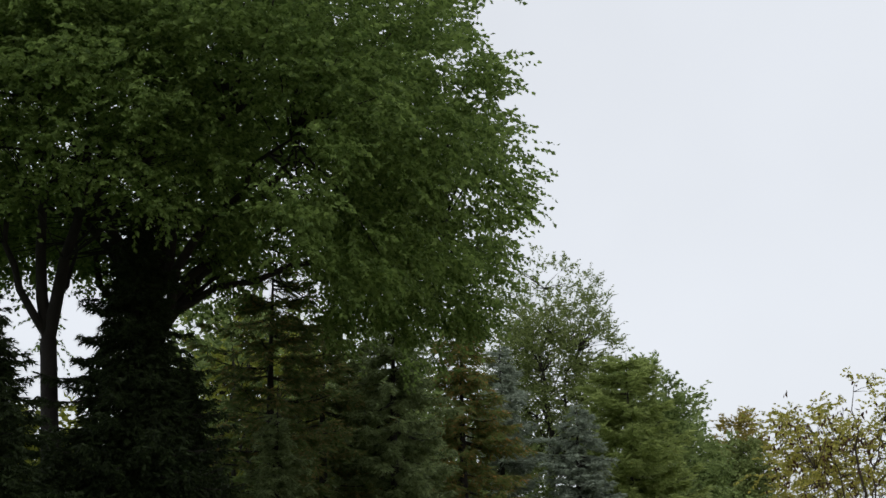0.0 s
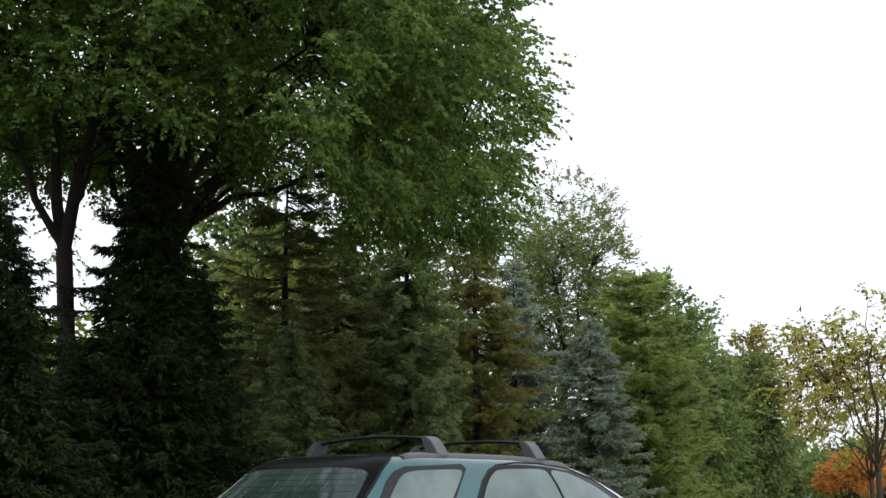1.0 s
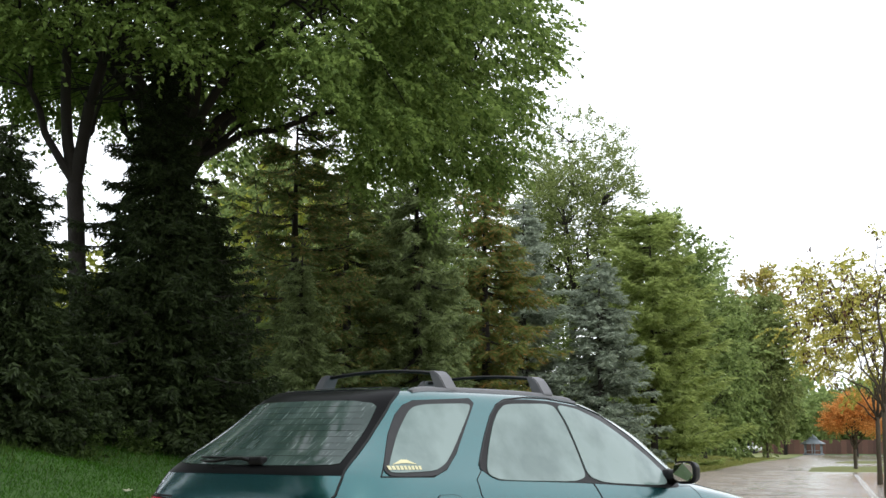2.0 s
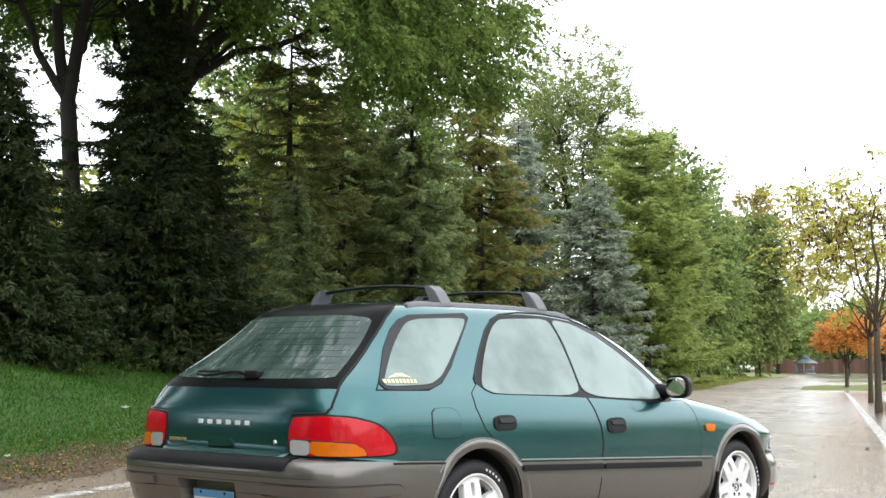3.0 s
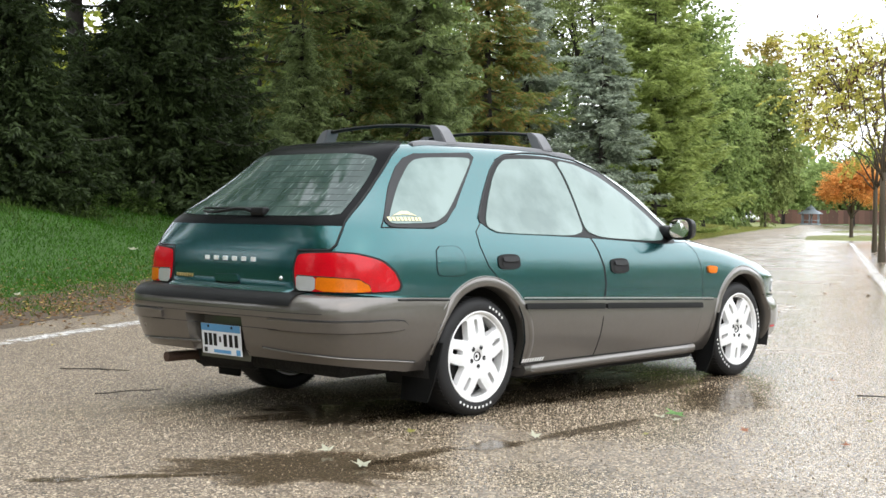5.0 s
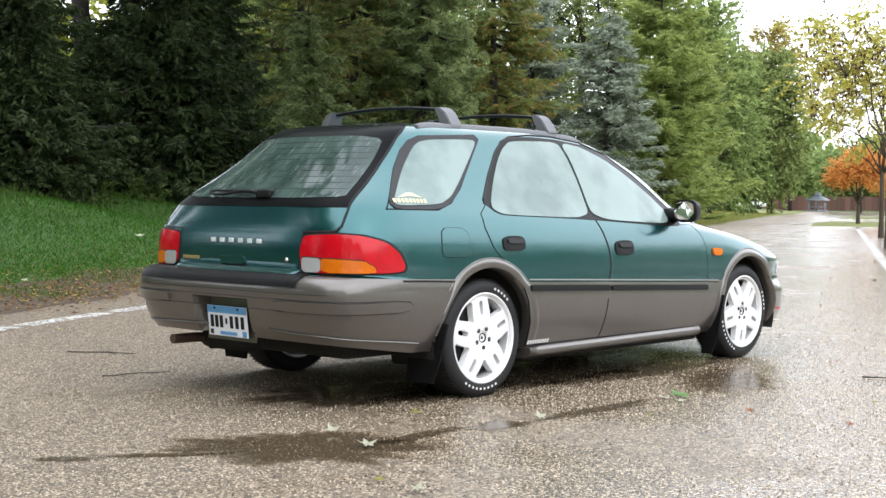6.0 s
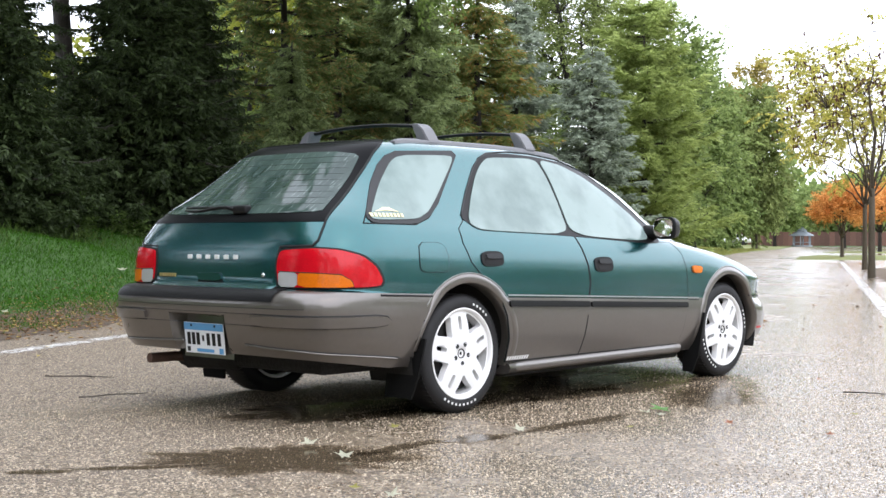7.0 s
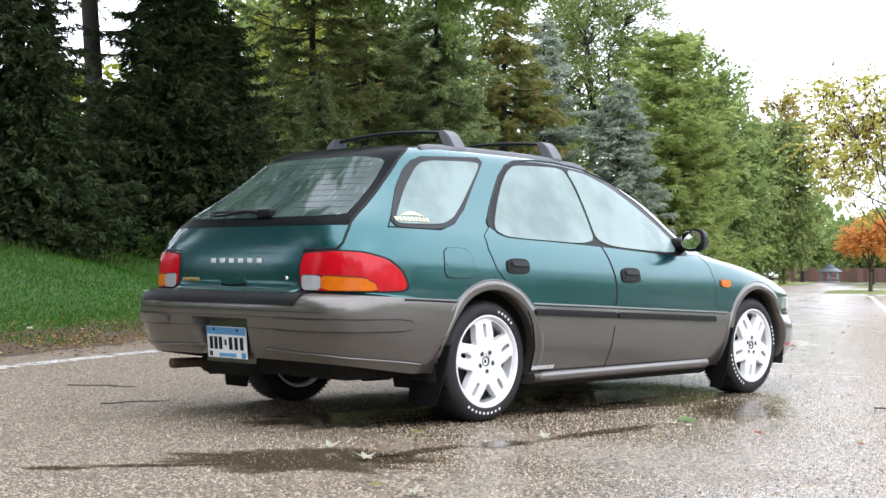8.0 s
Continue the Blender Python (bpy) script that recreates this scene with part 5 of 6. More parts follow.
    rings = [[bm.verts.new((x, y * (1 if not mir else -1), z + 0.012 * (x - 0.3) / 1.6)) for y, z in prof] for x in np.linspace(0.345, 1.97, 20)]
    for r0, r1 in zip(rings, rings[1:]):
        for i in range(len(prof) - 1):
            bm.faces.new((r0[i], r0[i + 1], r1[i + 1], r1[i]) if mir else (r0[i], r1[i], r1[i + 1], r0[i + 1])).smooth = True
    for r0, flip in ((rings[0], mir), (rings[-1], not mir)):
        bm.faces.new(r0 if flip else r0[::-1])
    part("sill", bm, M["grey_paint"], car, "grey-brown side sill")
    part("seam", seam([(0.33, 0.235), (1.0, 0.237), (1.95, 0.238)], side_at, 0.006, mir), M["gap"], car)
    # fuel flap on the right only
    if not mir:
        flap = part("fuel_flap", panel(outline(FLAP, 0.02, 1), side_at, 0.003, 0.008, 0.03), M["green_paint"], car)
        part("latch", shade_smooth(box(bmesh.new(), side_at(-0.332, 0.772) - Vector((0.010, 0.004, 0.010)), side_at(-0.332, 0.772) + Vector((0.010, 0.006, 0.010)), 0.005, 2)), M["green_paint"], flap, "small raised catch")
        part("seam", seam([tuple(q) for q in outline(FLAP, 0.05, 1)] + [tuple(outline(FLAP, 0.05, 1)[0])], side_at, 0.0038), M["gap"], flap)
        part("sticker", panel([(-0.565, 0.99), (-0.50, 1.012), (-0.465, 1.012), (-0.41, 0.99), (-0.47, 0.996), (-0.50, 0.996)], side_at, 0.0105, 0.001, 0.02), M["sticker"], car, "cream sticker on the quarter window")
        for k in range(9):
            part("sticker_bar", panel([(-0.60 + 0.024 * k, 0.966), (-0.583 + 0.024 * k, 0.966), (-0.583 + 0.024 * k, 0.984), (-0.60 + 0.024 * k, 0.984)], side_at, 0.0105, 0.001, 0.02), M["sticker"], car)
        for k in range(9):
            part("sticker_bar", panel([(0.335 + 0.02 * k, 0.243), (0.349 + 0.02 * k, 0.243), (0.353 + 0.02 * k, 0.262), (0.339 + 0.02 * k, 0.262)], side_at, 0.0055, 0.001, 0.02), M["white_mark"], car)
    # small paint chips on the front door
    if not mir:
        for x, z, k in ((1.868, 0.384, 0.010), (1.791, 0.262, 0.012)):
            part("paint_chip", panel([(x, z - k), (x + 0.006, z - k * 0.4), (x + 0.004, z + k), (x - 0.002, z + k * 0.5)], side_at, 0.0025, 0.002, 0.01), M["white_mark"], car, "pale stone chip in the paint")
    # marker, front corner lamp, reflector
    part("side_marker", panel(outline([(2.083, 0.663), (2.173, 0.660), (2.192, 0.70), (2.083, 0.71)], 0.01, 2), side_at, 0.010, 0.012, 0.02, mir), M["amber_lens"], car, "small amber side marker lamp")
    part("head_lamp", panel(outline([(2.98, 0.515), (3.16, 0.505), (3.17, 0.585), (3.0, 0.60)], 0.02, 1), side_at, 0.006, 0.01, 0.02, mir), M["clear_lens"], car, "clear corner lamp")
    part("reflector", panel([(2.90, 0.29), (3.0, 0.285), (3.0, 0.30), (2.90, 0.305)], side_at, 0.006, 0.006, 0.02, mir), M["red_lens"], car, "small red corner reflector")
    part("seam", seam([(2.80, 0.505), (2.95, 0.497), (3.1, 0.49)], side_at, 0.005, mir), M["gap"], car)
    part("seam", seam([(1.985, 0.862), (2.10, 0.85), (2.35, 0.822), (2.6, 0.785)], side_at, 0.003, mir), M["gap"], car)
    # wheel arch flares and the liners behind them
    for ax, az in ARCHES:
        bm = bmesh.new()
        rings = []
        for i in range(49):
            a = radians(-14 + (208 if ax else 189) * i / 48)
            ring = []
            # behind the rear wheel the flare dies away into the bumper's edge
            w = 1.0 if ax else 1 - 0.72 * ease(128, 146, -14 + 189 * i / 48)
            for r, off in ((0.362 + 0.036 * w, 0.000), (0.361 + 0.033 * w, 0.004), (0.359 + 0.018 * w, 0.005), (0.356, 0.005), (0.351, 0.001), (0.347, -0.07)):
                x, z = ax + r * math.cos(a), az + r * math.sin(a)
                q = side_at(x, max(z, sill(x) + 0.003))
                ring.append(bm.verts.new((x, side * (-q.y + off), z)))
            rings.append(ring)
        for r0, r1 in zip(rings, rings[1:]):
            for i in range(5):
                bm.faces.new((r0[i], r1[i], r1[i + 1], r0[i + 1]) if mir else (r0[i], r0[i + 1], r1[i + 1], r1[i])).smooth = True
        arch = part("wheel_arch", bm, M["grey_paint"], car, "grey-brown wheel arch flare")
        bm = bmesh.new()
        rows = [[bm.verts.new((ax + 0.37 * math.cos(a), side * y, az + 0.37 * math.sin(a))) for y in (0.80, 0.50)] for a in (radians(-20 + 220 * i / 24) for i in range(25))]
        for r0, r1 in zip(rows, rows[1:]):
            bm.faces.new((r0[0], r1[0], r1[1], r0[1])).smooth = True
        bm.faces.new([r[1] for r in rows])
        part("arch_liner", bm, M["underbody"], arch, "black wheel arch liner")
        pts = [(ax + 0.401 * math.cos(a), az + 0.401 * math.sin(a)) for a in (radians(q) for q in np.linspace(38, 142, 30))]
        part("pinstripe", seam(pts, side_at, 0.004, mir), M["pinstripe"], arch)
    # mud flaps
    for x, z0, z1, y0, y1 in ((-0.355, 0.10, 0.39, 0.62, 0.846), (2.135, 0.055, 0.42, 0.735, 0.856)):
        bm = bmesh.new()
        pts = [(x - 0.02, y0, z0), (x - 0.02, y1 - 0.05, z0), (x - 0.01, y1 - 0.015, z0 + 0.1), (x + 0.02, y1 + 0.01, z1), (x + 0.02, y0, z1)]
        fc = bm.faces.new([bm.verts.new((a, side * b, c)) for a, b, c in pts])
        ext = bmesh.ops.extrude_face_region(bm, geom=[fc])["geom"]
        bmesh.ops.translate(bm, verts=[g for g in ext if isinstance(g, bmesh.types.BMVert)], vec=(0.012, 0, 0))
        bmesh.ops.recalc_face_normals(bm, faces=bm.faces)
        part("mud_flap", bm, M["flap"], car, "black rubber mud flap")
    # door mirror: a rounded shell, flat behind, with the glass set into it
    bm = bmesh.new()
    rows = []
    for a in np.linspace(0, math.pi / 2, 9):
        ring = []
        for b in np.linspace(0, 2 * math.pi, 28, endpoint=False):
            c, d = math.cos(b), math.sin(b)
            k = (abs(c) ** 3.6 + abs(d) ** 3.6) ** (-1 / 3.6) * math.cos(a) ** 0.55
            ring.append(bm.verts.new((1.665 + 0.135 * math.sin(a), side * (0.897 + 0.070 * c * k - 0.02 * math.sin(a)), 0.934 + 0.066 * d * k)))
        rows.append(ring)
    for r0, r1 in zip(rows, rows[1:]):
        for k in range(28):
            bm.faces.new((r0[k], r0[(k + 1) % 28], r1[(k + 1) % 28], r1[k])).smooth = True
    bm.faces.new(rows[0])
    bmesh.ops.recalc_face_normals(bm, faces=bm.faces)
    mirror = part("door_mirror", bm, M["black_trim"], car, "black door mirror")
    bm = bmesh.new()
    pts = []
    for b in np.linspace(0, 2 * math.pi, 28, endpoint=False):
        c, d = math.cos(b), math.sin(b)
        k = (abs(c) ** 3.6 + abs(d) ** 3.6) ** (-1 / 3.6)
        pts.append(bm.verts.new((1.640 + 0.020 * c, side * (0.902 + 0.053 * c * k), 0.936 + 0.052 * d * k)))
    bm.faces.new(pts)
    ext = bmesh.ops.extrude_face_region(bm, geom=list(bm.faces))["geom"]
    bmesh.ops.translate(bm, verts=[g for g in ext if isinstance(g, bmesh.types.BMVert)], vec=(0.03, 0, 0))
    bmesh.ops.recalc_face_normals(bm, faces=bm.faces)
    part("mirror_glass", bm, M["mirror"], mirror, "mirror glass")
    bm = bmesh.new()
    tube(bm, [(1.74, side * 0.73, 0.90), (1.73, side * 0.79, 0.91), (1.715, side * 0.84, 0.918)], [0.055, 0.04, 0.03], 10)
    part("mirror_foot", shade_smooth(bm), M["black_trim"], mirror)
    # roof strip: a moulded rail along the roof's edge, lower at its two ends
    bm = bmesh.new()
    rings = []
    for x in np.linspace(-0.19, 1.15, 34):
        lo, hi = 1.28, 1.388
        for _ in range(16):
            z = (lo + hi) / 2
            lo, hi = (z, hi) if half_width(x, z) > 0.485 else (lo, z)
        k = min(1.0, (x + 0.19) / 0.05, (1.15 - x) / 0.05)
        k = 0.35 + 0.65 * k - 0.25 * (abs(x - 0.03) < 0.03) - 0.25 * (abs(x - 0.97) < 0.03)
        rings.append([bm.verts.new((x, side * y, z + q)) for y, q in ((0.512, -0.016), (0.508, 0.007 * k), (0.497, 0.015 * k), (0.472, 0.017 * k), (0.462, 0.010 * k), (0.458, -0.010))])
    for r0, r1 in zip(rings, rings[1:]):
        for i in range(5):
            bm.faces.new((r0[i], r0[i + 1], r1[i + 1], r1[i])).smooth = True
    bm.faces.new(rings[0])
    bm.faces.new(rings[-1][::-1])
    bmesh.ops.recalc_face_normals(bm, faces=bm.faces)
    part("roof_strip", bm, M["grey_plastic"], car, "grey roof mounting rail")

# roof bars
for bx in (0.10, 0.90):
    bm = bmesh.new()
    tube(bm, [(bx, y, 1.456 + 0.022 * (1 - (y / 0.4) ** 2)) for y in np.linspace(-0.40, 0.40, 13)], 0.0095, 10)
    for v in bm.verts:
        v.co.x = bx + (v.co.x - bx) * 2.2
    bar = part("roof_bar", bm, M["black_trim"], car, "black roof cross bar")
    for s in (-1, 1):
        bm = bmesh.new()
        prof = [(0.385, 1.468), (0.405, 1.470), (0.432, 1.463), (0.462, 1.440), (0.488, 1.405), (0.510, 1.372), (0.512, 1.362), (0.432, 1.362), (0.418, 1.40)]
        fc = bm.faces.new([bm.verts.new((bx - 0.045, s * y, z)) for y, z in prof])
        ext = bmesh.ops.extrude_face_region(bm, geom=[fc])["geom"]
        bmesh.ops.translate(bm, verts=[g for g in ext if isinstance(g, bmesh.types.BMVert)], vec=(0.09, 0, 0))
        bmesh.ops.recalc_face_normals(bm, faces=bm.faces)
        bmesh.ops.bevel(bm, geom=list(bm.edges), offset=0.006, segments=2, affect="EDGES", clamp_overlap=True)
        part("bar_foot", bm, M["grey_plastic"], bar, "grey moulded foot of the roof bar")


# wheels
def spin(bm, prof, steps=56, closed=False):
    """A turned ring: prof gives radius and place along the axle."""
    rings = [[bm.verts.new((r * math.cos(a), w, r * math.sin(a))) for r, w in prof] for a in (2 * math.pi * i / steps for i in range(steps))]
    n = len(prof)
    for a, b in zip(rings, rings[1:] + rings[:1]):
        for i in range(n if closed else n - 1):
            bm.faces.new((a[i], a[(i + 1) % n], b[(i + 1) % n], b[i])).smooth = True
    bmesh.ops.recalc_face_normals(bm, faces=bm.faces)
    return bm


def wheel_face():
    """The cast face: a shallow dish with five slots and five wide windows cut through it."""
    from mathutils.geometry import delaunay_2d_cdt
    holes = []
    for i in range(5):
        a = radians(72 * i + 18)
        slot = [(0.118, -0.007), (0.126, -0.0105), (0.178, -0.0125), (0.188, -0.008), (0.188, 0.008), (0.178, 0.0125), (0.126, 0.0105), (0.118, 0.007)]
        b = a + radians(36)
        wide = [(0.112, -0.006), (0.135, -0.020), (0.165, -0.045), (0.183, -0.062), (0.194, -0.058), (0.2015, -0.03), (0.203, 0.0), (0.2015, 0.03), (0.194, 0.058), (0.183, 0.062), (0.165, 0.045), (0.135, 0.020), (0.112, 0.006)]
        for shape, t in ((slot, a), (wide, b)):
            holes.append([(r * math.cos(t) - w * math.sin(t), r * math.sin(t) + w * math.cos(t)) for r, w in shape])
    ring = [(0.216 * math.cos(t), 0.216 * math.sin(t)) for t in np.linspace(0, 2 * math.pi, 72, endpoint=False)]
    pts, edges = [], []
    for loop in [ring] + holes:
        k = len(pts)
        pts += [Vector(q) for q in loop]
        edges += [(k + i, k + (i + 1) % len(loop)) for i in range(len(loop))]
    for r in (0.05, 0.075, 0.1, 0.125, 0.15, 0.175, 0.2):
        for t in np.linspace(0, 2 * math.pi, int(r * 320), endpoint=False):
            pts.append(Vector((r * math.cos(t), r * math.sin(t))))
    pts.append(Vector((0, 0)))
    vv, ee, ff, *_ = delaunay_2d_cdt(pts, edges, [], 0, 1e-6)

    def within(q, loop):
        odd = False
        for (x0, y0), (x1, y1) in zip(loop, loop[1:] + loop[:1]):
            if (y0 > q[1]) != (y1 > q[1]) and q[0] < (x1 - x0) * (q[1] - y0) / (y1 - y0) + x0:
                odd = not odd
        return odd
    bm = bmesh.new()

    def dish(q):
        r = q.length
        return -0.088 - 0.013 * math.sin(math.pi * min(1, r / 0.216)) - 0.004 * math.cos(5 * math.atan2(q.y, q.x) - radians(90)) * ease(0.08, 0.16, r)
    vs = [bm.verts.new((q.x, dish(q), q.y)) for q in vv]
    for fc in ff:
        c = sum((vv[i] for i in fc), Vector((0, 0))) / len(fc)
        if c.length < 0.2159 and not any(within(c, h) for h in holes):
            g = bm.faces.new([vs[i] for i in fc])
            g.smooth = True
    bmesh.ops.recalc_face_normals(bm, faces=bm.faces)
    if sum(g.normal.y for g in bm.faces) > 0:
        bmesh.ops.reverse_faces(bm, faces=bm.faces)
    made = {}
    for e in [e for e in bm.edges if len(e.link_faces) == 1]:
        for v in e.verts:
            if v not in made:
                inn = Vector((v.co.x, 0, v.co.z)).normalized() * 0.003
                made[v] = (bm.verts.new(v.co), bm.verts.new(v.co + Vector((0, 0.036, 0)) + inn))
        (a0, a1), (b0, b1) = made[e.verts[0]], made[e.verts[1]]
        bm.faces.new((a0, b0, b1, a1)).smooth = True
    bmesh.ops.delete(bm, geom=[v for v in bm.verts if not v.link_faces], context="VERTS")
    return bm


def build_wheel():
    """A wheel whose outer face looks along -y, its middle at the origin."""
    hub = new("wheel")
    hub.parent = car
    tagged(hub, "white alloy wheel with a low black tyre")
    tyre = part("tyre", spin(bmesh.new(), [(0.218, -0.098), (0.226, -0.106), (0.25, -0.108), (0.272, -0.104), (0.286, -0.094), (0.293, -0.082), (0.297, -0.05), (0.297, 0.05), (0.293, 0.082), (0.272, 0.104), (0.25, 0.108), (0.218, 0.098), (0.21, 0.0)], 72, True), M["rubber"], hub, "black low-profile tyre")
    bm = bmesh.new()
    for i in range(72):
        a = 2 * math.pi * i / 72
        c = Vector((math.cos(a) * 0.297, 0, math.sin(a) * 0.297))
        for w in (-0.068, 0.068):
            g = bmesh.new()
            box(g, (-0.0045, -0.022, -0.002), (0.0045, 0.022, 0.0009))
            g.transform(Matrix.Translation(c + Vector((0, w, 0))) @ Matrix.Rotation(-a + math.pi / 2, 4, "Y"))
            me = bpy.data.meshes.new("t")
            g.to_mesh(me)
            g.free()
            bm.from_mesh(me)
            bpy.data.meshes.remove(me)
    part("tread", bm, M["rubber"], tyre, "tread blocks")["kind"] = "stuff"
    for start, count in ((66, 5), (-128, 9)):
        for i in range(count):
            a = radians(start - 6.2 * i if start > 0 else start + 6.6 * i)
            g = bmesh.new()
            box(g, (-0.0062, -0.0012, -0.0058), (0.0062, 0.0012, 0.0058), 0.0008, 1)
            g.transform(Matrix.Translation((math.cos(a) * 0.254, -0.1075, math.sin(a) * 0.254)) @ Matrix.Rotation(-a + math.pi / 2, 4, "Y"))
            part("sidewall_bar", g, M["white_mark"], tyre)
    rim = part("rim", spin(bmesh.new(), [(0.229, -0.106), (0.226, -0.109), (0.220, -0.108), (0.213, -0.097), (0.208, -0.082), (0.203, -0.03), (0.2, 0.09), (0.222, 0.098), (0.216, 0.0)], 72, True), M["white_rim"], hub, "white rim")
    part("spokes", wheel_face(), M["white_rim"], rim, "white twin-spoke wheel face")
    part("hub_plate", spin(bmesh.new(), [(0.0, -0.088), (0.026, -0.089), (0.03, -0.097), (0.06, -0.097), (0.078, -0.088), (0.08, -0.05), (0.0, -0.05)], 40), M["white_rim"], rim)
    part("hub_cap", spin(bmesh.new(), [(0.0, -0.0895), (0.018, -0.0895), (0.024, -0.0975), (0.026, -0.086)], 24), M["black_trim"], rim, "dark hub cap")
    for i in range(5):
        a = radians(72 * i + 54)
        bm = spin(bmesh.new(), [(0.0, -0.0975), (0.010, -0.0975), (0.012, -0.099), (0.012, -0.09)], 14)
        bm.transform(Matrix.Translation((0.05 * math.cos(a), 0, 0.05 * math.sin(a))))
        part("wheel_bolt", bm, M["dark_grey_trim"], rim, "dark wheel bolt")
    # two near-black discs stand in for the shade inside the wheel
    part("backing_plate", spin(bmesh.new(), [(0.0, -0.045), (0.19, -0.045), (0.196, -0.02), (0.0, -0.02)], 36), M["underbody"], hub, "dark disc for the shade behind the spokes")
    part("brake_drum", spin(bmesh.new(), [(0.0, 0.07), (0.12, 0.07), (0.19, 0.085), (0.198, 0.06), (0.0, 0.05)], 36), M["underbody"], hub, "dark disc for the shade inside the rim")
    part("brake_disc", spin(bmesh.new(), [(0.0, -0.02), (0.13, -0.02), (0.132, 0.0), (0.0, 0.02)], 36), M["steel"], hub, "dull brake disc")
    return hub


first = build_wheel()
spots = [(0.0, -0.698, 0), (2.505, -0.692, 40), (0.0, 0.698, 180), (2.505, 0.692, 180)]
for x, y, turn in spots[1:]:
    m = pose(x, y, WHEEL_R, 0, 0, 180 if y > 0 else 0) @ Matrix.Rotation(radians(turn if y < 0 else 25), 4, "Y")
    copy_thing(first, m)
first.matrix_basis = pose(-0.005, -0.698, WHEEL_R) @ Matrix.Rotation(radians(-6), 4, "Y")


# ---- grass, leaves and other small things on the ground ----
rng = np.random.default_rng(5)


def scatter(name, label, category, u, v, lift, length, width, lean, mat, seed, flat=False):
    """Blades or fallen leaves at places of the car park's grid."""
    r = np.random.default_rng(seed)
    x, y = lot_np(u, v)
    pos = np.stack([x, y, bank(u, v) + lift], -1)
    d = r.normal(size=pos.shape)
    d[:, 2] = 0
    d = unit(d)
    way = unit(d + np.array([0, 0, 0.12]) * r.normal(size=(len(u), 1))) if flat else unit(d * lean + np.array([0, 0, 1.0]))
    L = length * r.uniform(0.55, 1.3, len(u))
    if flat:
        side = np.cross(way, np.array([0, 0, 1.0]))
        W = (L * width)[:, None]
        curl = np.array([0, 0, 1.0]) * (L * r.uniform(0.02, 0.22, len(u)))[:, None]
        vtx = np.stack([pos, pos + way * L[:, None] * 0.4 + side * W * 0.5 + curl, pos + way * L[:, None], pos + way * L[:, None] * 0.4 - side * W * 0.5 + curl], 1).reshape(-1, 3)
        k = np.arange(len(u))[:, None] * 4
        faces = np.concatenate([np.concatenate([k, k + 1, k + 2], 1), np.concatenate([k, k + 2, k + 3], 1)])
    else:
        side = unit(np.cross(way, r.normal(size=pos.shape)))
        W = width * r.uniform(0.7, 1.3, len(u))[:, None]
        vtx = np.stack([pos - side * W, pos + side * W, pos + way * L[:, None]], 1).reshape(-1, 3)
        faces = np.arange(len(u) * 3).reshape(-1, 3)
    return tagged(part(name, mesh_np(name, vtx, faces), mat), label, category, "", "stuff")


M["grass"] = leaf_material("grass_blade", (0.023, 0.084, 0.005), (0.07, 0.19, 0.012), 0.4)
M["tall_grass"] = leaf_material("tall_grass", (0.03, 0.075, 0.012), (0.11, 0.17, 0.035), 0.35)
M["dry_leaf"] = leaf_material("dry_leaf", (0.07, 0.035, 0.018), (0.44, 0.25, 0.10), 0.15)
M["yellow_fallen"] = leaf_material("yellow_fallen_leaf", (0.28, 0.2, 0.05), (0.6, 0.48, 0.16), 0.1)
n = 120000
u = rng.uniform(1, 24, n)
v = 4.6 + (12.6 - 4.6) * rng.random(n) ** 0.9
keep = rng.random(n) < smooth(4.5, 6.0, v + 0.5 * np.sin(u * 2.3) * np.sin(u * 0.9))
scatter("grass", "bright green mown grass on the bank", "grass", u[keep], v[keep], -0.01, 0.065, 0.006, 0.7, M["grass"], 6)
n = 6000
u, v = rng.uniform(4, 26, n), rng.normal(11.3, 0.8, n)
keep = np.sin(u * 1.7) + np.sin(v * 2.9 + u) > -0.4
scatter("tall_grass", "taller weedy grass under the spruces", "grass", u[keep], v[keep], -0.01, 0.22, 0.008, 0.6, M["tall_grass"], 8)
n = 40000
u, v = rng.uniform(24, 130, n), rng.uniform(2.9, 9, n)
keep = v > 4.5 - 1.5 * smooth(38, 50, u)
u, v = u[keep], v[keep]
M["far_grass"] = leaf_material("yellowing_grass", (0.13, 0.17, 0.035), (0.34, 0.33, 0.10), 0.4)
scatter("grass", "yellowing mown grass on the far verge", "grass", u, v, -0.01, 0.12, 0.02, 0.6, M["far_grass"], 16)
n = 18000
u = rng.uniform(-1, 30, n)
v = np.where(rng.random(n) < 0.75, rng.normal(5.4, 0.55, n), rng.uniform(4.5, 8.0, n))
scatter("fallen_leaves", "brown fallen leaves along the asphalt's edge", "leaves", u, v, 0.006, 0.05, 0.7, 0, M["dry_leaf"], 9, True)
n = 1800
u, v = rng.uniform(-1, 30, n), rng.normal(5.3, 0.7, n)
scatter("fallen_leaves", "yellow fallen leaves along the asphalt's edge", "leaves", u, v, 0.012, 0.055, 0.7, 0, M["yellow_fallen"], 10, True)
n = 500
u, v = rng.uniform(3, 45, n), rng.uniform(-8, 4, n)
scatter("fallen_leaves", "single brown leaves blown over the asphalt", "leaves", u, v, 0.004, 0.07, 0.6, 0, M["dry_leaf"], 11, True)

# soil strip under the leaves
M["soil"] = material("leafy_soil", (0.072, 0.05, 0.03), 0.95, vary=0.5, scale=3, bump=0.9, bump_scale=50)
us = np.arange(-40, 75, 0.25)
lo = 4.42 + 0.12 * np.sin(1.3 * us) + 0.08 * np.sin(3.1 * us + 2)
hi = 6.05 + 0.22 * np.sin(0.8 * us + 1) + 0.12 * np.sin(2.7 * us)
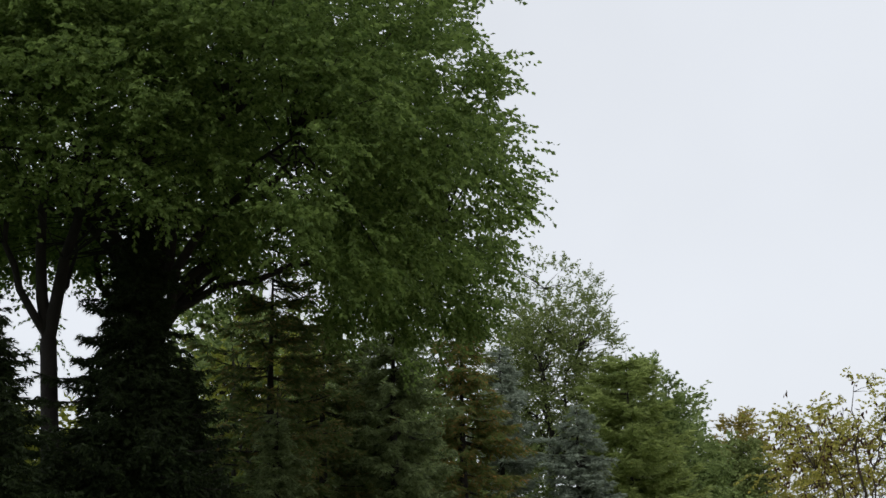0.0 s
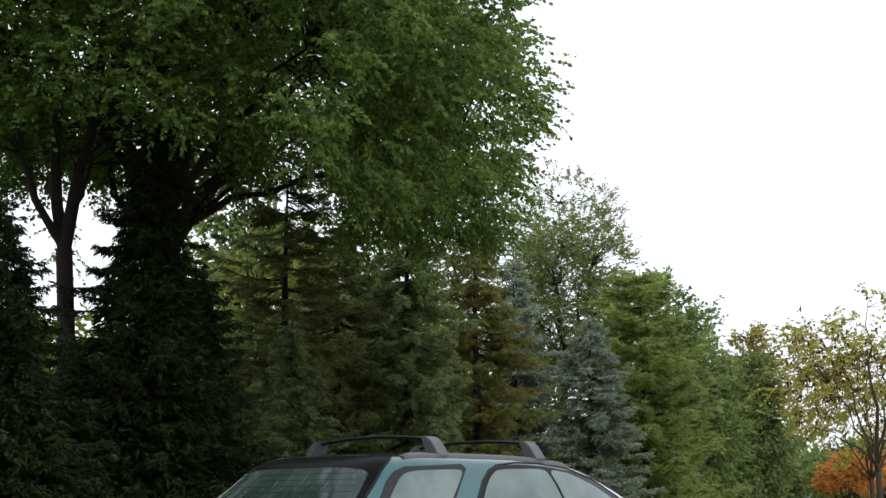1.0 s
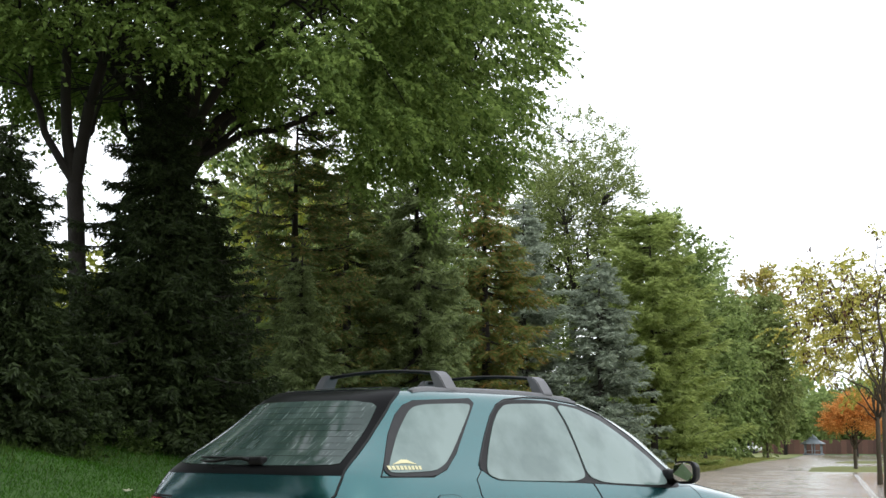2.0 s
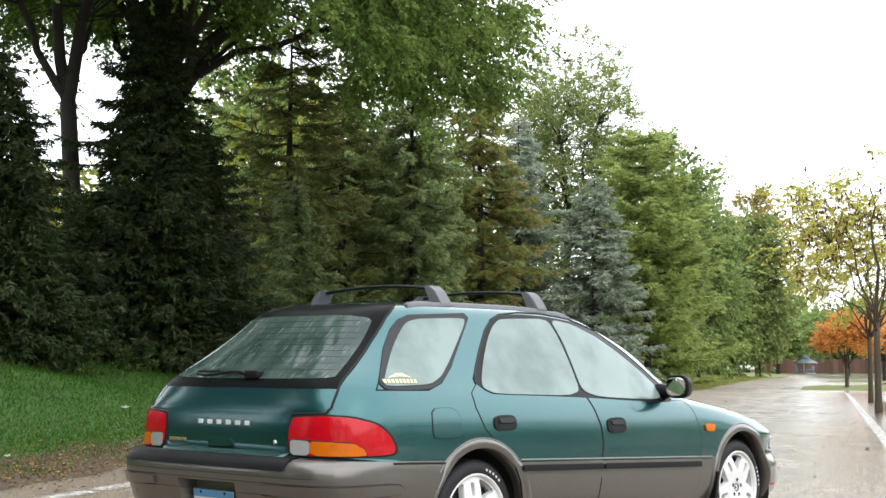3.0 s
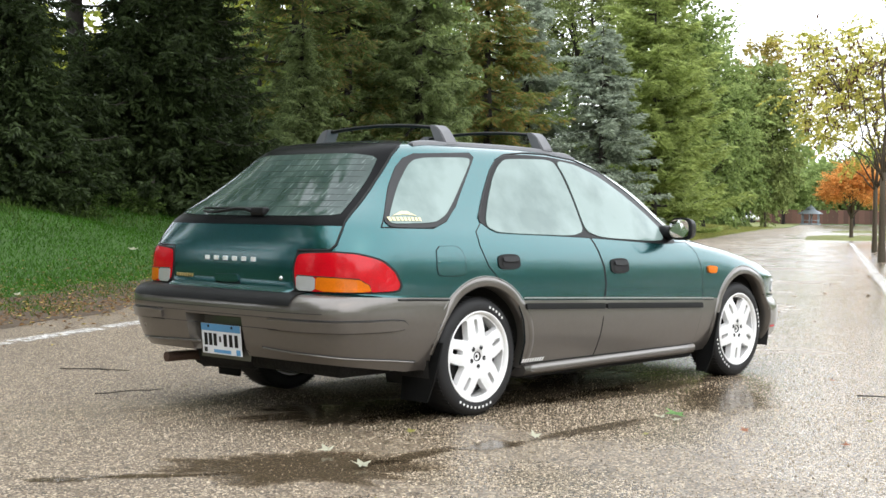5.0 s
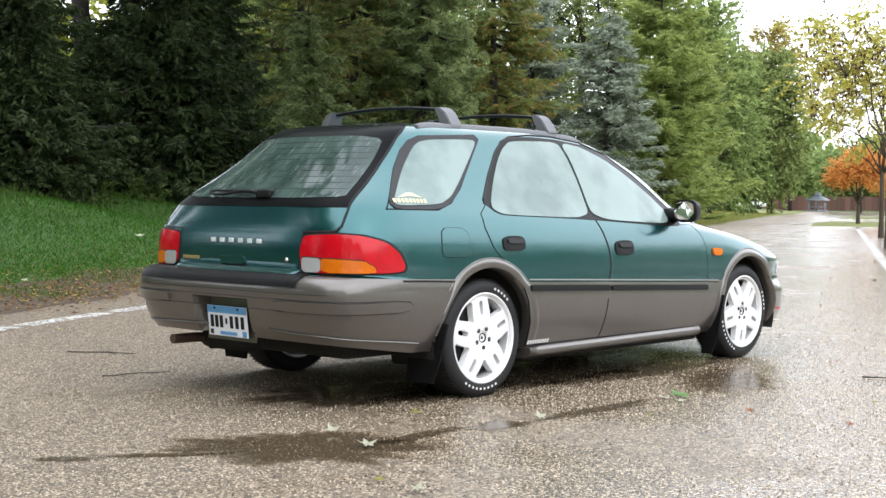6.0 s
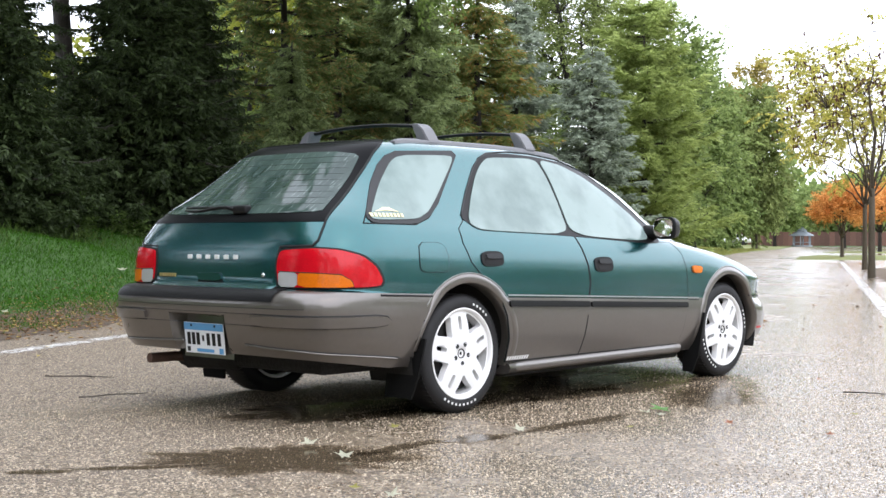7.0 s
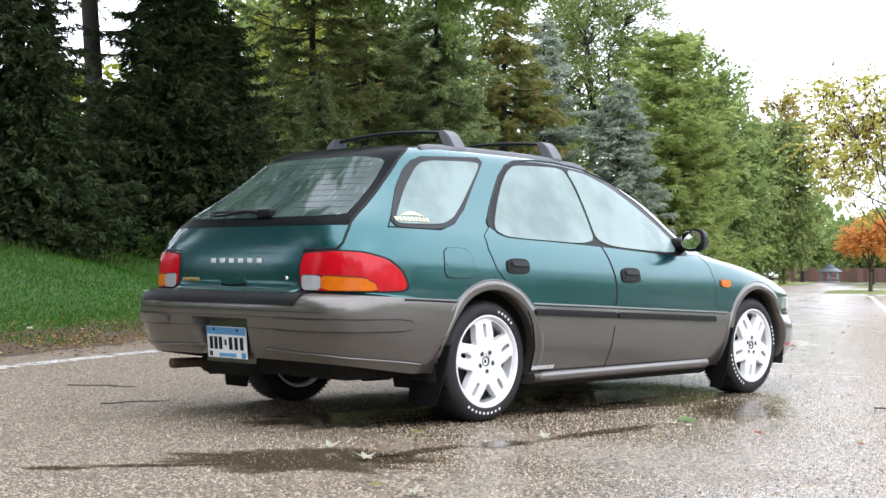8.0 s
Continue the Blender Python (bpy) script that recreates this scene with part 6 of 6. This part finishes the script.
rows = [lo + (hi - lo) * k for k in np.linspace(0, 1, 7)]
vv = np.stack(rows, 1)
uu = np.repeat(us[:, None], 7, 1)
x, y = lot_np(uu, vv)
k = np.arange(x.size).reshape(x.shape)
tagged(part("soil_strip", mesh_np("soil_strip", np.stack([x, y, bank(uu, vv) + 0.004], -1).reshape(-1, 3), np.stack([k[:-1, :-1], k[1:, :-1], k[1:, 1:], k[:-1, 1:]], -1).reshape(-1, 4), True), M["soil"]),
       "bare leafy soil between asphalt and grass", "soil", "", "structure")


def puddle_material():
    """Still shallow water over dark wet stones."""
    m = bpy.data.materials.new("puddle_water")
    m.use_nodes = True
    n, l = m.node_tree.nodes, m.node_tree.links
    b = n["Principled BSDF"]
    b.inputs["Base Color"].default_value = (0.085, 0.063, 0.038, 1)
    b.inputs["Roughness"].default_value = 0.12
    clear, mix, tx = n.new("ShaderNodeBsdfTransparent"), n.new("ShaderNodeMixShader"), n.new("ShaderNodeTexNoise")
    clear.inputs[0].default_value = (0.92, 0.9, 0.87, 1)
    tx.inputs["Scale"].default_value, tx.inputs["Detail"].default_value, tx.inputs["Roughness"].default_value = 14.0, 7, 0.7
    co, mr = n.new("ShaderNodeTexCoord"), n.new("ShaderNodeMapRange")
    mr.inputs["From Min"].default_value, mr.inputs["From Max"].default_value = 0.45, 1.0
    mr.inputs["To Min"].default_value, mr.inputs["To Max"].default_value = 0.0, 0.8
    depth, total = n.new("ShaderNodeAttribute"), n.new("ShaderNodeMath")
    depth.attribute_name = "depth"
    total.operation = "MULTIPLY_ADD"
    total.inputs[1].default_value = 0.6
    l.new(depth.outputs["Fac"], total.inputs[0])
    l.new(tx.outputs["Fac"], total.inputs[2])
    l.new(co.outputs["Object"], tx.inputs["Vector"])
    l.new(total.outputs[0], mr.inputs["Value"])
    l.new(mr.outputs[0], mix.inputs[0])
    l.new(clear.outputs[0], mix.inputs[1])
    l.new(b.outputs[0], mix.inputs[2])
    l.new(mix.outputs[0], n["Material Output"].inputs["Surface"])
    return m


M["puddle"] = puddle_material()


def puddle(cx, cy, rx, ry, turn, seed, deep=1.0):
    """A thin sheet of water with a ragged outline, deepest in its middle. deep: how dark it gets."""
    bm = bmesh.new()
    layer = bm.verts.layers.float.new("depth")
    rings = []
    for k, d in ((1.0, 0.0), (0.86, 0.4), (0.68, 0.75), (0.4, 1.0)):
        ring = []
        for i in range(90):
            a = 2 * math.pi * i / 90
            r = k * (1 + 0.3 * noise.noise(Vector((math.cos(a) * 1.6 + seed, math.sin(a) * 1.6, 0))) + 0.42 * noise.noise(Vector((math.cos(a) * 5, math.sin(a) * 5 + seed, 3))) + 0.2 * noise.noise(Vector((math.cos(a) * 14, math.sin(a) * 14 + seed, 7))))
            p = Vector((math.cos(a) * rx * r, math.sin(a) * ry * r, 0.0))
            p.rotate(Euler((0, 0, radians(turn))))
            ring.append(bm.verts.new((cx + p.x, cy + p.y, 0.003)))
            ring[-1][layer] = d * deep
        rings.append(ring)
    for r0, r1 in zip(rings, rings[1:]):
        for a in range(90):
            bm.faces.new((r0[a], r0[(a + 1) % 90], r1[(a + 1) % 90], r1[a]))
    bm.faces.new(rings[-1])
    return tagged(part("puddle", bm, M["puddle"]), "shallow dark puddle on the asphalt", "puddle", "", "structure")


# the first two lie under the car, darkened to add to its shade
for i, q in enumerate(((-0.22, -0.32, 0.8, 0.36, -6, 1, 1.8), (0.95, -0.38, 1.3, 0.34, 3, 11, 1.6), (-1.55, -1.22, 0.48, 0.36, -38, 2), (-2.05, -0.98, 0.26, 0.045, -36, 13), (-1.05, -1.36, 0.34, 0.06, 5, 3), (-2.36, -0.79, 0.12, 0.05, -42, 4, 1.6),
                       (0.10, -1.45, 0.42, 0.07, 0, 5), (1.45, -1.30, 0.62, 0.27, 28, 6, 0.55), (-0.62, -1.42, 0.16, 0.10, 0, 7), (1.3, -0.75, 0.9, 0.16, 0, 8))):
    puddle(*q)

# single leaves and sticks lying near the car
M["green_fallen"] = material("green_leaf", (0.085, 0.25, 0.025), 0.45, vary=0.25, scale=30)
M["pale_fallen"] = material("pale_leaf_underside", (0.52, 0.52, 0.40), 0.5, vary=0.12, scale=40)
M["rust_fallen"] = material("rusty_leaf", (0.32, 0.12, 0.05), 0.6, vary=0.25, scale=40)
M["olive_fallen"] = material("olive_leaf", (0.28, 0.27, 0.05), 0.6, vary=0.25, scale=40)
M["twig"] = material("wet_twig", (0.03, 0.022, 0.018), 0.7, vary=0.3, scale=40)


def fallen_leaf(x, y, size, mat, label, seed):
    """A curled maple leaf with five points."""
    rnd = random.Random(seed)
    bm = bmesh.new()
    rim = []
    for i, r in enumerate((0.10, 0.55, 0.32, 0.85, 0.42, 1.0, 0.42, 0.85, 0.32, 0.55)):
        a = radians(-90 + 36 * i) + rnd.uniform(-0.1, 0.1)
        rim.append(bm.verts.new((math.cos(a) * r * size / 2, math.sin(a) * r * size / 2, 0.006 + rnd.uniform(0, 0.28) * size * r * 0.6)))
    mid = bm.verts.new((0, 0, 0.008))
    for a, b in zip(rim, rim[1:] + rim[:1]):
        bm.faces.new((a, b, mid))
    bmesh.ops.solidify(bm, geom=list(bm.faces), thickness=0.0015)
    ob = tagged(part("fallen_leaf", bm, M[mat]), label, "leaf")
    tilt_ = rnd.uniform(4, 24)
    ob.matrix_basis = pose(x, y, 0.001 + size * 0.4 * math.sin(radians(tilt_)), tilt_, rnd.uniform(-6, 6), -45 + rnd.uniform(-40, 40))
    return ob


for i, (x, y, sz, mt, lb) in enumerate(((0.64, -1.55, 0.17, "green_fallen", "fresh green maple leaf on the wet asphalt"), (0.585, -1.495, 0.10, "pale_fallen", "pale upturned leaf on the wet asphalt"), (0.56, -1.60, 0.08, "pale_fallen", "pale upturned leaf on the wet asphalt"),
                                        (-1.28, -1.08, 0.10, "pale_fallen", "pale curled leaf at the puddle"), (-1.395, -1.41, 0.12, "pale_fallen", "pale curled leaf at the puddle"), (-0.67, -0.98, 0.07, "olive_fallen", "small yellow-green leaf on the wet asphalt"),
                                        (-0.377, -1.466, 0.09, "pale_fallen", "pale upturned leaf on the wet asphalt"), (0.47, -2.03, 0.07, "rust_fallen", "rusty brown leaf on the wet asphalt"), (0.475, -2.53, 0.06, "rust_fallen", "rusty brown leaf on the wet asphalt"),
                                        (-1.83, -1.92, 0.06, "olive_fallen", "small yellow-green leaf on the wet asphalt"), (-1.85, -2.12, 0.08, "pale_fallen", "pale upturned leaf on the wet asphalt"), (0.09, -1.74, 0.05, "olive_fallen", "small yellow-green leaf on the wet asphalt"),
                                        (1.2, -2.3, 0.05, "olive_fallen", "small yellow-green leaf on the wet asphalt"), (2.6, -1.4, 0.06, "rust_fallen", "rusty brown leaf on the wet asphalt"))):
    fallen_leaf(x, y, sz, mt, lb, i)
for i, (u, v, sz) in enumerate(((12.12, 8.07, 0.22), (5.55, 5.81, 0.13))):
    p = lot(u, v, float(bank(u, v)) + 0.05)
    fallen_leaf(p.x, p.y, sz, "pale_fallen", "pale leaf caught on the mown grass", 60 + i).location.z = p.z


def stick(pts, r, label):
    bm = bmesh.new()
    tube(bm, pts, [r * 0.6 * (1 - 0.5 * i / len(pts)) for i in range(len(pts))], 6)
    return tagged(part("stick", shade_smooth(bm), M["twig"]), label, "stick")


stick([(-0.96, 1.13, 0.008), (-0.90, 1.10, 0.008), (-0.83, 1.07, 0.014), (-0.74, 1.09, 0.010), (-0.65, 1.05, 0.007), (-0.56, 1.06, 0.006)], 0.007, "thin curved dark stick on the asphalt")
stick([(-0.46, 2.29, 0.007), (-0.36, 2.16, 0.008), (-0.30, 2.10, 0.010), (-0.26, 2.02, 0.007), (-0.20, 1.92, 0.006)], 0.007, "thin dark stick on the asphalt")
stick([(-0.34, 2.14, 0.007), (-0.33, 2.05, 0.012), (-0.30, 1.98, 0.008)], 0.005, "short dark twig on the asphalt")
stick([(2.10, -1.80, 0.008), (2.15, -1.90, 0.01), (2.17, -2.02, 0.008)], 0.008, "dark stick on the asphalt")

# loose chips of the seal that stand proud of it
M["chip"] = material("stone_chip", (0.10, 0.076, 0.05), 0.6, vary=0.3, scale=20, second=(0.56, 0.47, 0.35), island=0.85, spec=0.3)


def loose_chips(seed, count, u0, u1, v0, v1, size):
    r = np.random.default_rng(seed)
    x, y = lot_np(r.uniform(u0, u1, count), r.uniform(v0, v1, count))
    s = size * r.uniform(0.5, 1.25, count)
    a = r.uniform(0, 2 * np.pi, count)
    ring = [np.stack([x + s * k * np.cos(a + q), y + s * k * np.sin(a + q), np.zeros(count)], -1) for q, k in ((0, 0.55), (1.7, 0.42), (3.1, 0.6), (4.6, 0.45))]
    tip = np.stack([x + s * r.uniform(-0.2, 0.2, count), y + s * r.uniform(-0.2, 0.2, count), s * r.uniform(0.45, 0.8, count)], -1)
    k = np.arange(count)[:, None] * 5
    faces = np.concatenate([np.concatenate([k + i, k + (i + 1) % 4, k + 4], 1) for i in range(4)])
    tagged(part("stone_chips", mesh_np("stone_chips", np.stack(ring + [tip], 1).reshape(-1, 3), faces), M["chip"]), "loose tan stone chips on the asphalt", "gravel", "", "stuff")


loose_chips(21, 42000, -3.4, 0.8, -3.3, 2.8, 0.0075)
loose_chips(22, 12000, 0.8, 6, -4, 3.4, 0.01)

# island with the yellowing trees
M["mulch"] = material("brown_mulch", (0.12, 0.085, 0.055), 0.95, vary=0.4, scale=4, bump=0.9, bump_scale=40)


def mound(name, label, cat, u0, u1, v0, v1, h, mat, seed):
    us, vs = np.linspace(u0, u1, 60), np.linspace(v0, v1, 24)

    def hgt(u, v):
        e = smooth(0, 1.0, np.minimum(np.minimum(u - u0, u1 - u) * 0.6, np.minimum(v - v0, v1 - v)) + 0.12 * np.sin(u * 3 + seed))
        return -0.02 + (h + 0.02) * e * (0.85 + 0.15 * np.sin(u * 2.1) * np.sin(v * 3.0))
    return tagged(part(name, mesh_np(name, *sheet(us, vs, hgt), True), mat), label, cat, "", "structure")


mound("tree_island", "low mulched island round the yellowing trees", "island", 22.5, 35.5, -7.5, -3.35, 0.10, M["mulch"], 1)
mound("grass_island", "low grass island round the orange tree", "island", 55, 70, -30, -1.0, 0.10, M["dry_lawn"], 2)
mound("grass_island", "low grass island at the end of the car park", "island", 88, 99, -40, -2.2, 0.10, M["dry_lawn"], 3)

# the yellowing verge further along
us, vs = np.concatenate([np.arange(36, 76, 2), np.arange(76, 205, 4)]), np.linspace(0, 1, 9)
uu = np.repeat(us[:, None], 9, 1)
lo = 4.65 - 1.7 * smooth(38, 50, us) - 1.3 * smooth(78, 135, us) + 0.2 * np.sin(0.4 * us)
vv = lo[:, None] + (9 - lo[:, None]) * vs[None, :]
x, y = lot_np(uu, vv)
k = np.arange(x.size).reshape(x.shape)
tagged(part("verge", mesh_np("verge", np.stack([x, y, bank(uu, vv) + 0.012], -1).reshape(-1, 3), np.stack([k[:-1, :-1], k[1:, :-1], k[1:, 1:], k[:-1, 1:]], -1).reshape(-1, 4), True), M["dry_lawn"]),
       "yellowing mown verge under the trees", "grass", "", "structure")

# dark seams of wet soil and leaf dust across the paving
M["silt"] = material("wet_silt", (0.045, 0.036, 0.027), 0.6, vary=0.4, scale=5, bump=0.5, bump_scale=60)
for nm, a, b in (("silt", 0.5, 0.66),):
    pn, pl = M[nm].node_tree.nodes, M[nm].node_tree.links
    wear, bare_, thin, blend_, where_ = (pn.new("ShaderNode" + k) for k in ("TexNoise", "BsdfTransparent", "MapRange", "MixShader", "TexCoord"))
    wear.inputs["Scale"].default_value, wear.inputs["Detail"].default_value, wear.inputs["Roughness"].default_value = 3.5, 9, 0.75
    thin.inputs["From Min"].default_value, thin.inputs["From Max"].default_value = a, b
    pl.new(where_.outputs["Object"], wear.inputs["Vector"])
    pl.new(wear.outputs["Fac"], thin.inputs["Value"])
    pl.new(thin.outputs[0], blend_.inputs[0])
    pl.new(bare_.outputs[0], blend_.inputs[1])
    pl.new(pn["Principled BSDF"].outputs[0], blend_.inputs[2])
    pl.new(blend_.outputs[0], pn["Material Output"].inputs["Surface"])


def silt_seam(u, v0, v1, width, seed):
    bm = bmesh.new()
    rows = []
    for i in range(41):
        v = v0 + (v1 - v0) * i / 40
        c = u + 0.5 * noise.noise(Vector((v * 0.5, seed, 0))) + 0.15 * noise.noise(Vector((v * 2.1, seed, 5)))
        w = width * (0.35 + 0.9 * abs(noise.noise(Vector((v * 0.8, seed, 9))))) * math.sin(math.pi * (i + 0.5) / 41)
        rows.append((bm.verts.new(lot(c - w, v, 0.005)), bm.verts.new(lot(c + w, v, 0.005))))
    for a, b in zip(rows, rows[1:]):
        bm.faces.new((a[0], b[0], b[1], a[1]))
    return tagged(part("silt_seam", bm, M["silt"]), "dark line of wet silt across the asphalt", "silt", "", "structure")


for i, q in enumerate(((22.0, -2.4, 2.3, 0.6), (25.0, -3.2, 1.4, 0.7), (28.5, -1.5, 3.9, 0.8), (37.0, -2.5, 2.5, 1.0), (47.0, -1.5, 3.4, 1.2), (60.0, -2.0, 3.0, 1.6))):
    silt_seam(*q, i * 3.7)


# ---- the far end of the car park ----
M["fence_wood"] = material("weathered_red_fence", (0.11, 0.055, 0.04), 0.85, vary=0.35, scale=2, random_object=0.6)
M["grey_blue"] = material("grey_blue_paint", (0.26, 0.30, 0.34), 0.6, vary=0.15, scale=3)
M["white_car_paint"] = material("white_car_paint", (0.75, 0.75, 0.75), 0.25, vary=0.04, coat=0.8)
M["dark_window"] = material("dark_window", (0.02, 0.025, 0.03), 0.1, vary=0.1)

fence = thing("fence", "weathered reddish board fence at the lot's far end", "fence")
board = bpy.data.meshes.new("board")
bmb = box(bmesh.new(), (-0.02, -0.371, 0.05), (0.02, 0.371, 2.15), 0.01, 1)
bmb.to_mesh(board)
bmb.free()
board.materials.append(M["fence_wood"])
post = bpy.data.meshes.new("post")
bmb = box(bmesh.new(), (0.02, -0.07, 0.0), (0.16, 0.07, 2.3), 0.01, 1)
bmb.to_mesh(post)
bmb.free()
post.materials.append(M["fence_wood"])
turn = pose(0, 0, 0, 0, 0, 26.7)
rf = random.Random(8)
for i in range(110):
    p = lot(204, -62 + 0.745 * i)
    ob = new("board", board)
    ob.matrix_basis = Matrix.Translation((p.x, p.y, bank(204, -62 + 0.745 * i) + rf.uniform(-0.04, 0.04))) @ turn
    ob.parent = fence
    if i % 4 == 0:
        ob = new("post", post)
        ob.matrix_basis = Matrix.Translation((p.x, p.y, float(bank(204, -62 + 0.745 * i)))) @ turn
        ob.parent = fence


def gazebo(u, v):
    """A small open pavilion with a two-stage roof."""
    top = thing("pavilion", "small grey-blue pavilion with a pointed roof", "pavilion")
    for i in range(6):
        a = radians(60 * i)
        bm = bmesh.new()
        tube(bm, [(1.9 * math.cos(a), 1.9 * math.sin(a), 0), (1.9 * math.cos(a), 1.9 * math.sin(a), 2.3)], 0.12, 8)
        part("post", bm, M["grey_blue"], top)
        b = radians(60 * i + 60)
        bm = bmesh.new()
        tube(bm, [(1.9 * math.cos(a), 1.9 * math.sin(a), 0.9), (1.9 * math.cos(b), 1.9 * math.sin(b), 0.9)], 0.06, 6)
        part("rail", bm, M["grey_blue"], top)
    for nm, z0, r0, z1, r1 in (("roof", 2.25, 2.6, 3.3, 0.9), ("roof_lantern", 3.3, 1.0, 4.3, 0.06)):
        bm = bmesh.new()
        tube(bm, [(0, 0, z0), (0, 0, z0 + 0.12), (0, 0, z1)], [r0, r0, r1], 6)
        part(nm, bm, M["grey_blue"], top)
    bm = bmesh.new()
    tube(bm, [(0, 0, 0), (0, 0, 0.25)], [2.2, 2.2], 6)
    part("base", bm, M["grey_blue"], top)
    p = lot(u, v)
    top.matrix_basis = pose(p.x, p.y, float(bank(u, v)), 0, 0, 20) @ Matrix.Scale(0.66, 4)
    return top


gazebo(190, 0.3)


def far_car(u, v, turn, name="parked_car"):
    """A saloon far off: body, cabin, windows and wheels."""
    top = thing(name, "white saloon car parked at the far end", "car")
    bm = bmesh.new()
    prof = [(-2.2, 0.3), (-2.25, 0.75), (-1.7, 0.95), (0.9, 0.95), (2.1, 0.78), (2.2, 0.35)]
    fc = bm.faces.new([bm.verts.new((x, -0.85, z)) for x, z in prof])
    ext = bmesh.ops.extrude_face_region(bm, geom=[fc])["geom"]
    bmesh.ops.translate(bm, verts=[g for g in ext if isinstance(g, bmesh.types.BMVert)], vec=(0, 1.7, 0))
    bmesh.ops.recalc_face_normals(bm, faces=bm.faces)
    bmesh.ops.bevel(bm, geom=list(bm.edges), offset=0.08, segments=2, affect="EDGES", clamp_overlap=True)
    part("body", shade_smooth(bm), M["white_car_paint"], top)
    for nm, k, mt in (("cabin", 1.0, "white_car_paint"), ("window", 0.985, "dark_window")):
        bm = bmesh.new()
        q = [(-1.6, 0.93), (-1.0, 1.4), (0.3, 1.42), (1.0, 0.93)]
        w = 0.72 if nm == "cabin" else 0.735
        zc = 0.0 if nm == "cabin" else -0.05
        fc = bm.faces.new([bm.verts.new((x * k, -w, z + zc)) for x, z in q])
        ext = bmesh.ops.extrude_face_region(bm, geom=[fc])["geom"]
        bmesh.ops.translate(bm, verts=[g for g in ext if isinstance(g, bmesh.types.BMVert)], vec=(0, 2 * w, 0))
        bmesh.ops.recalc_face_normals(bm, faces=bm.faces)
        part(nm, bm, M[mt], top)
    for x in (-1.35, 1.35):
        for y in (-0.8, 0.8):
            bm = bmesh.new()
            tube(bm, [(x, y - 0.1, 0.31), (x, y + 0.1, 0.31)], 0.31, 18)
            part("wheel", bm, M["rubber"], top)
    p = lot(u, v)
    top.matrix_basis = pose(p.x, p.y, float(bank(u, v)), 0, 0, turn)
    return top


far_car(170, 8.5, 110)


# ---- things that repeat belong together ----
GROUPS = {"spruce_tree": "spruces along the bank", "maple_tree": "maples along the bank", "pine_tree": "pines in the row", "blue_spruce": "blue spruces in the row",
          "ash_tree": "pale trees in the row", "locust_tree": "yellowing trees on the island", "small_maple": "orange trees in the car park", "fallen_leaf": "single leaves on the asphalt",
          "stick": "sticks on the asphalt", "parked_car": "parked cars far off", "woodland_tree": "trees behind the row", "park_tree": "trees beyond the car park", "roadside_tree": "trees along the verge"}
for ob in list(scene.objects):
    kind = ob.name.split(".")[0]
    if ob.parent is None and kind in GROUPS:
        tagged(ob, group=GROUPS[kind])
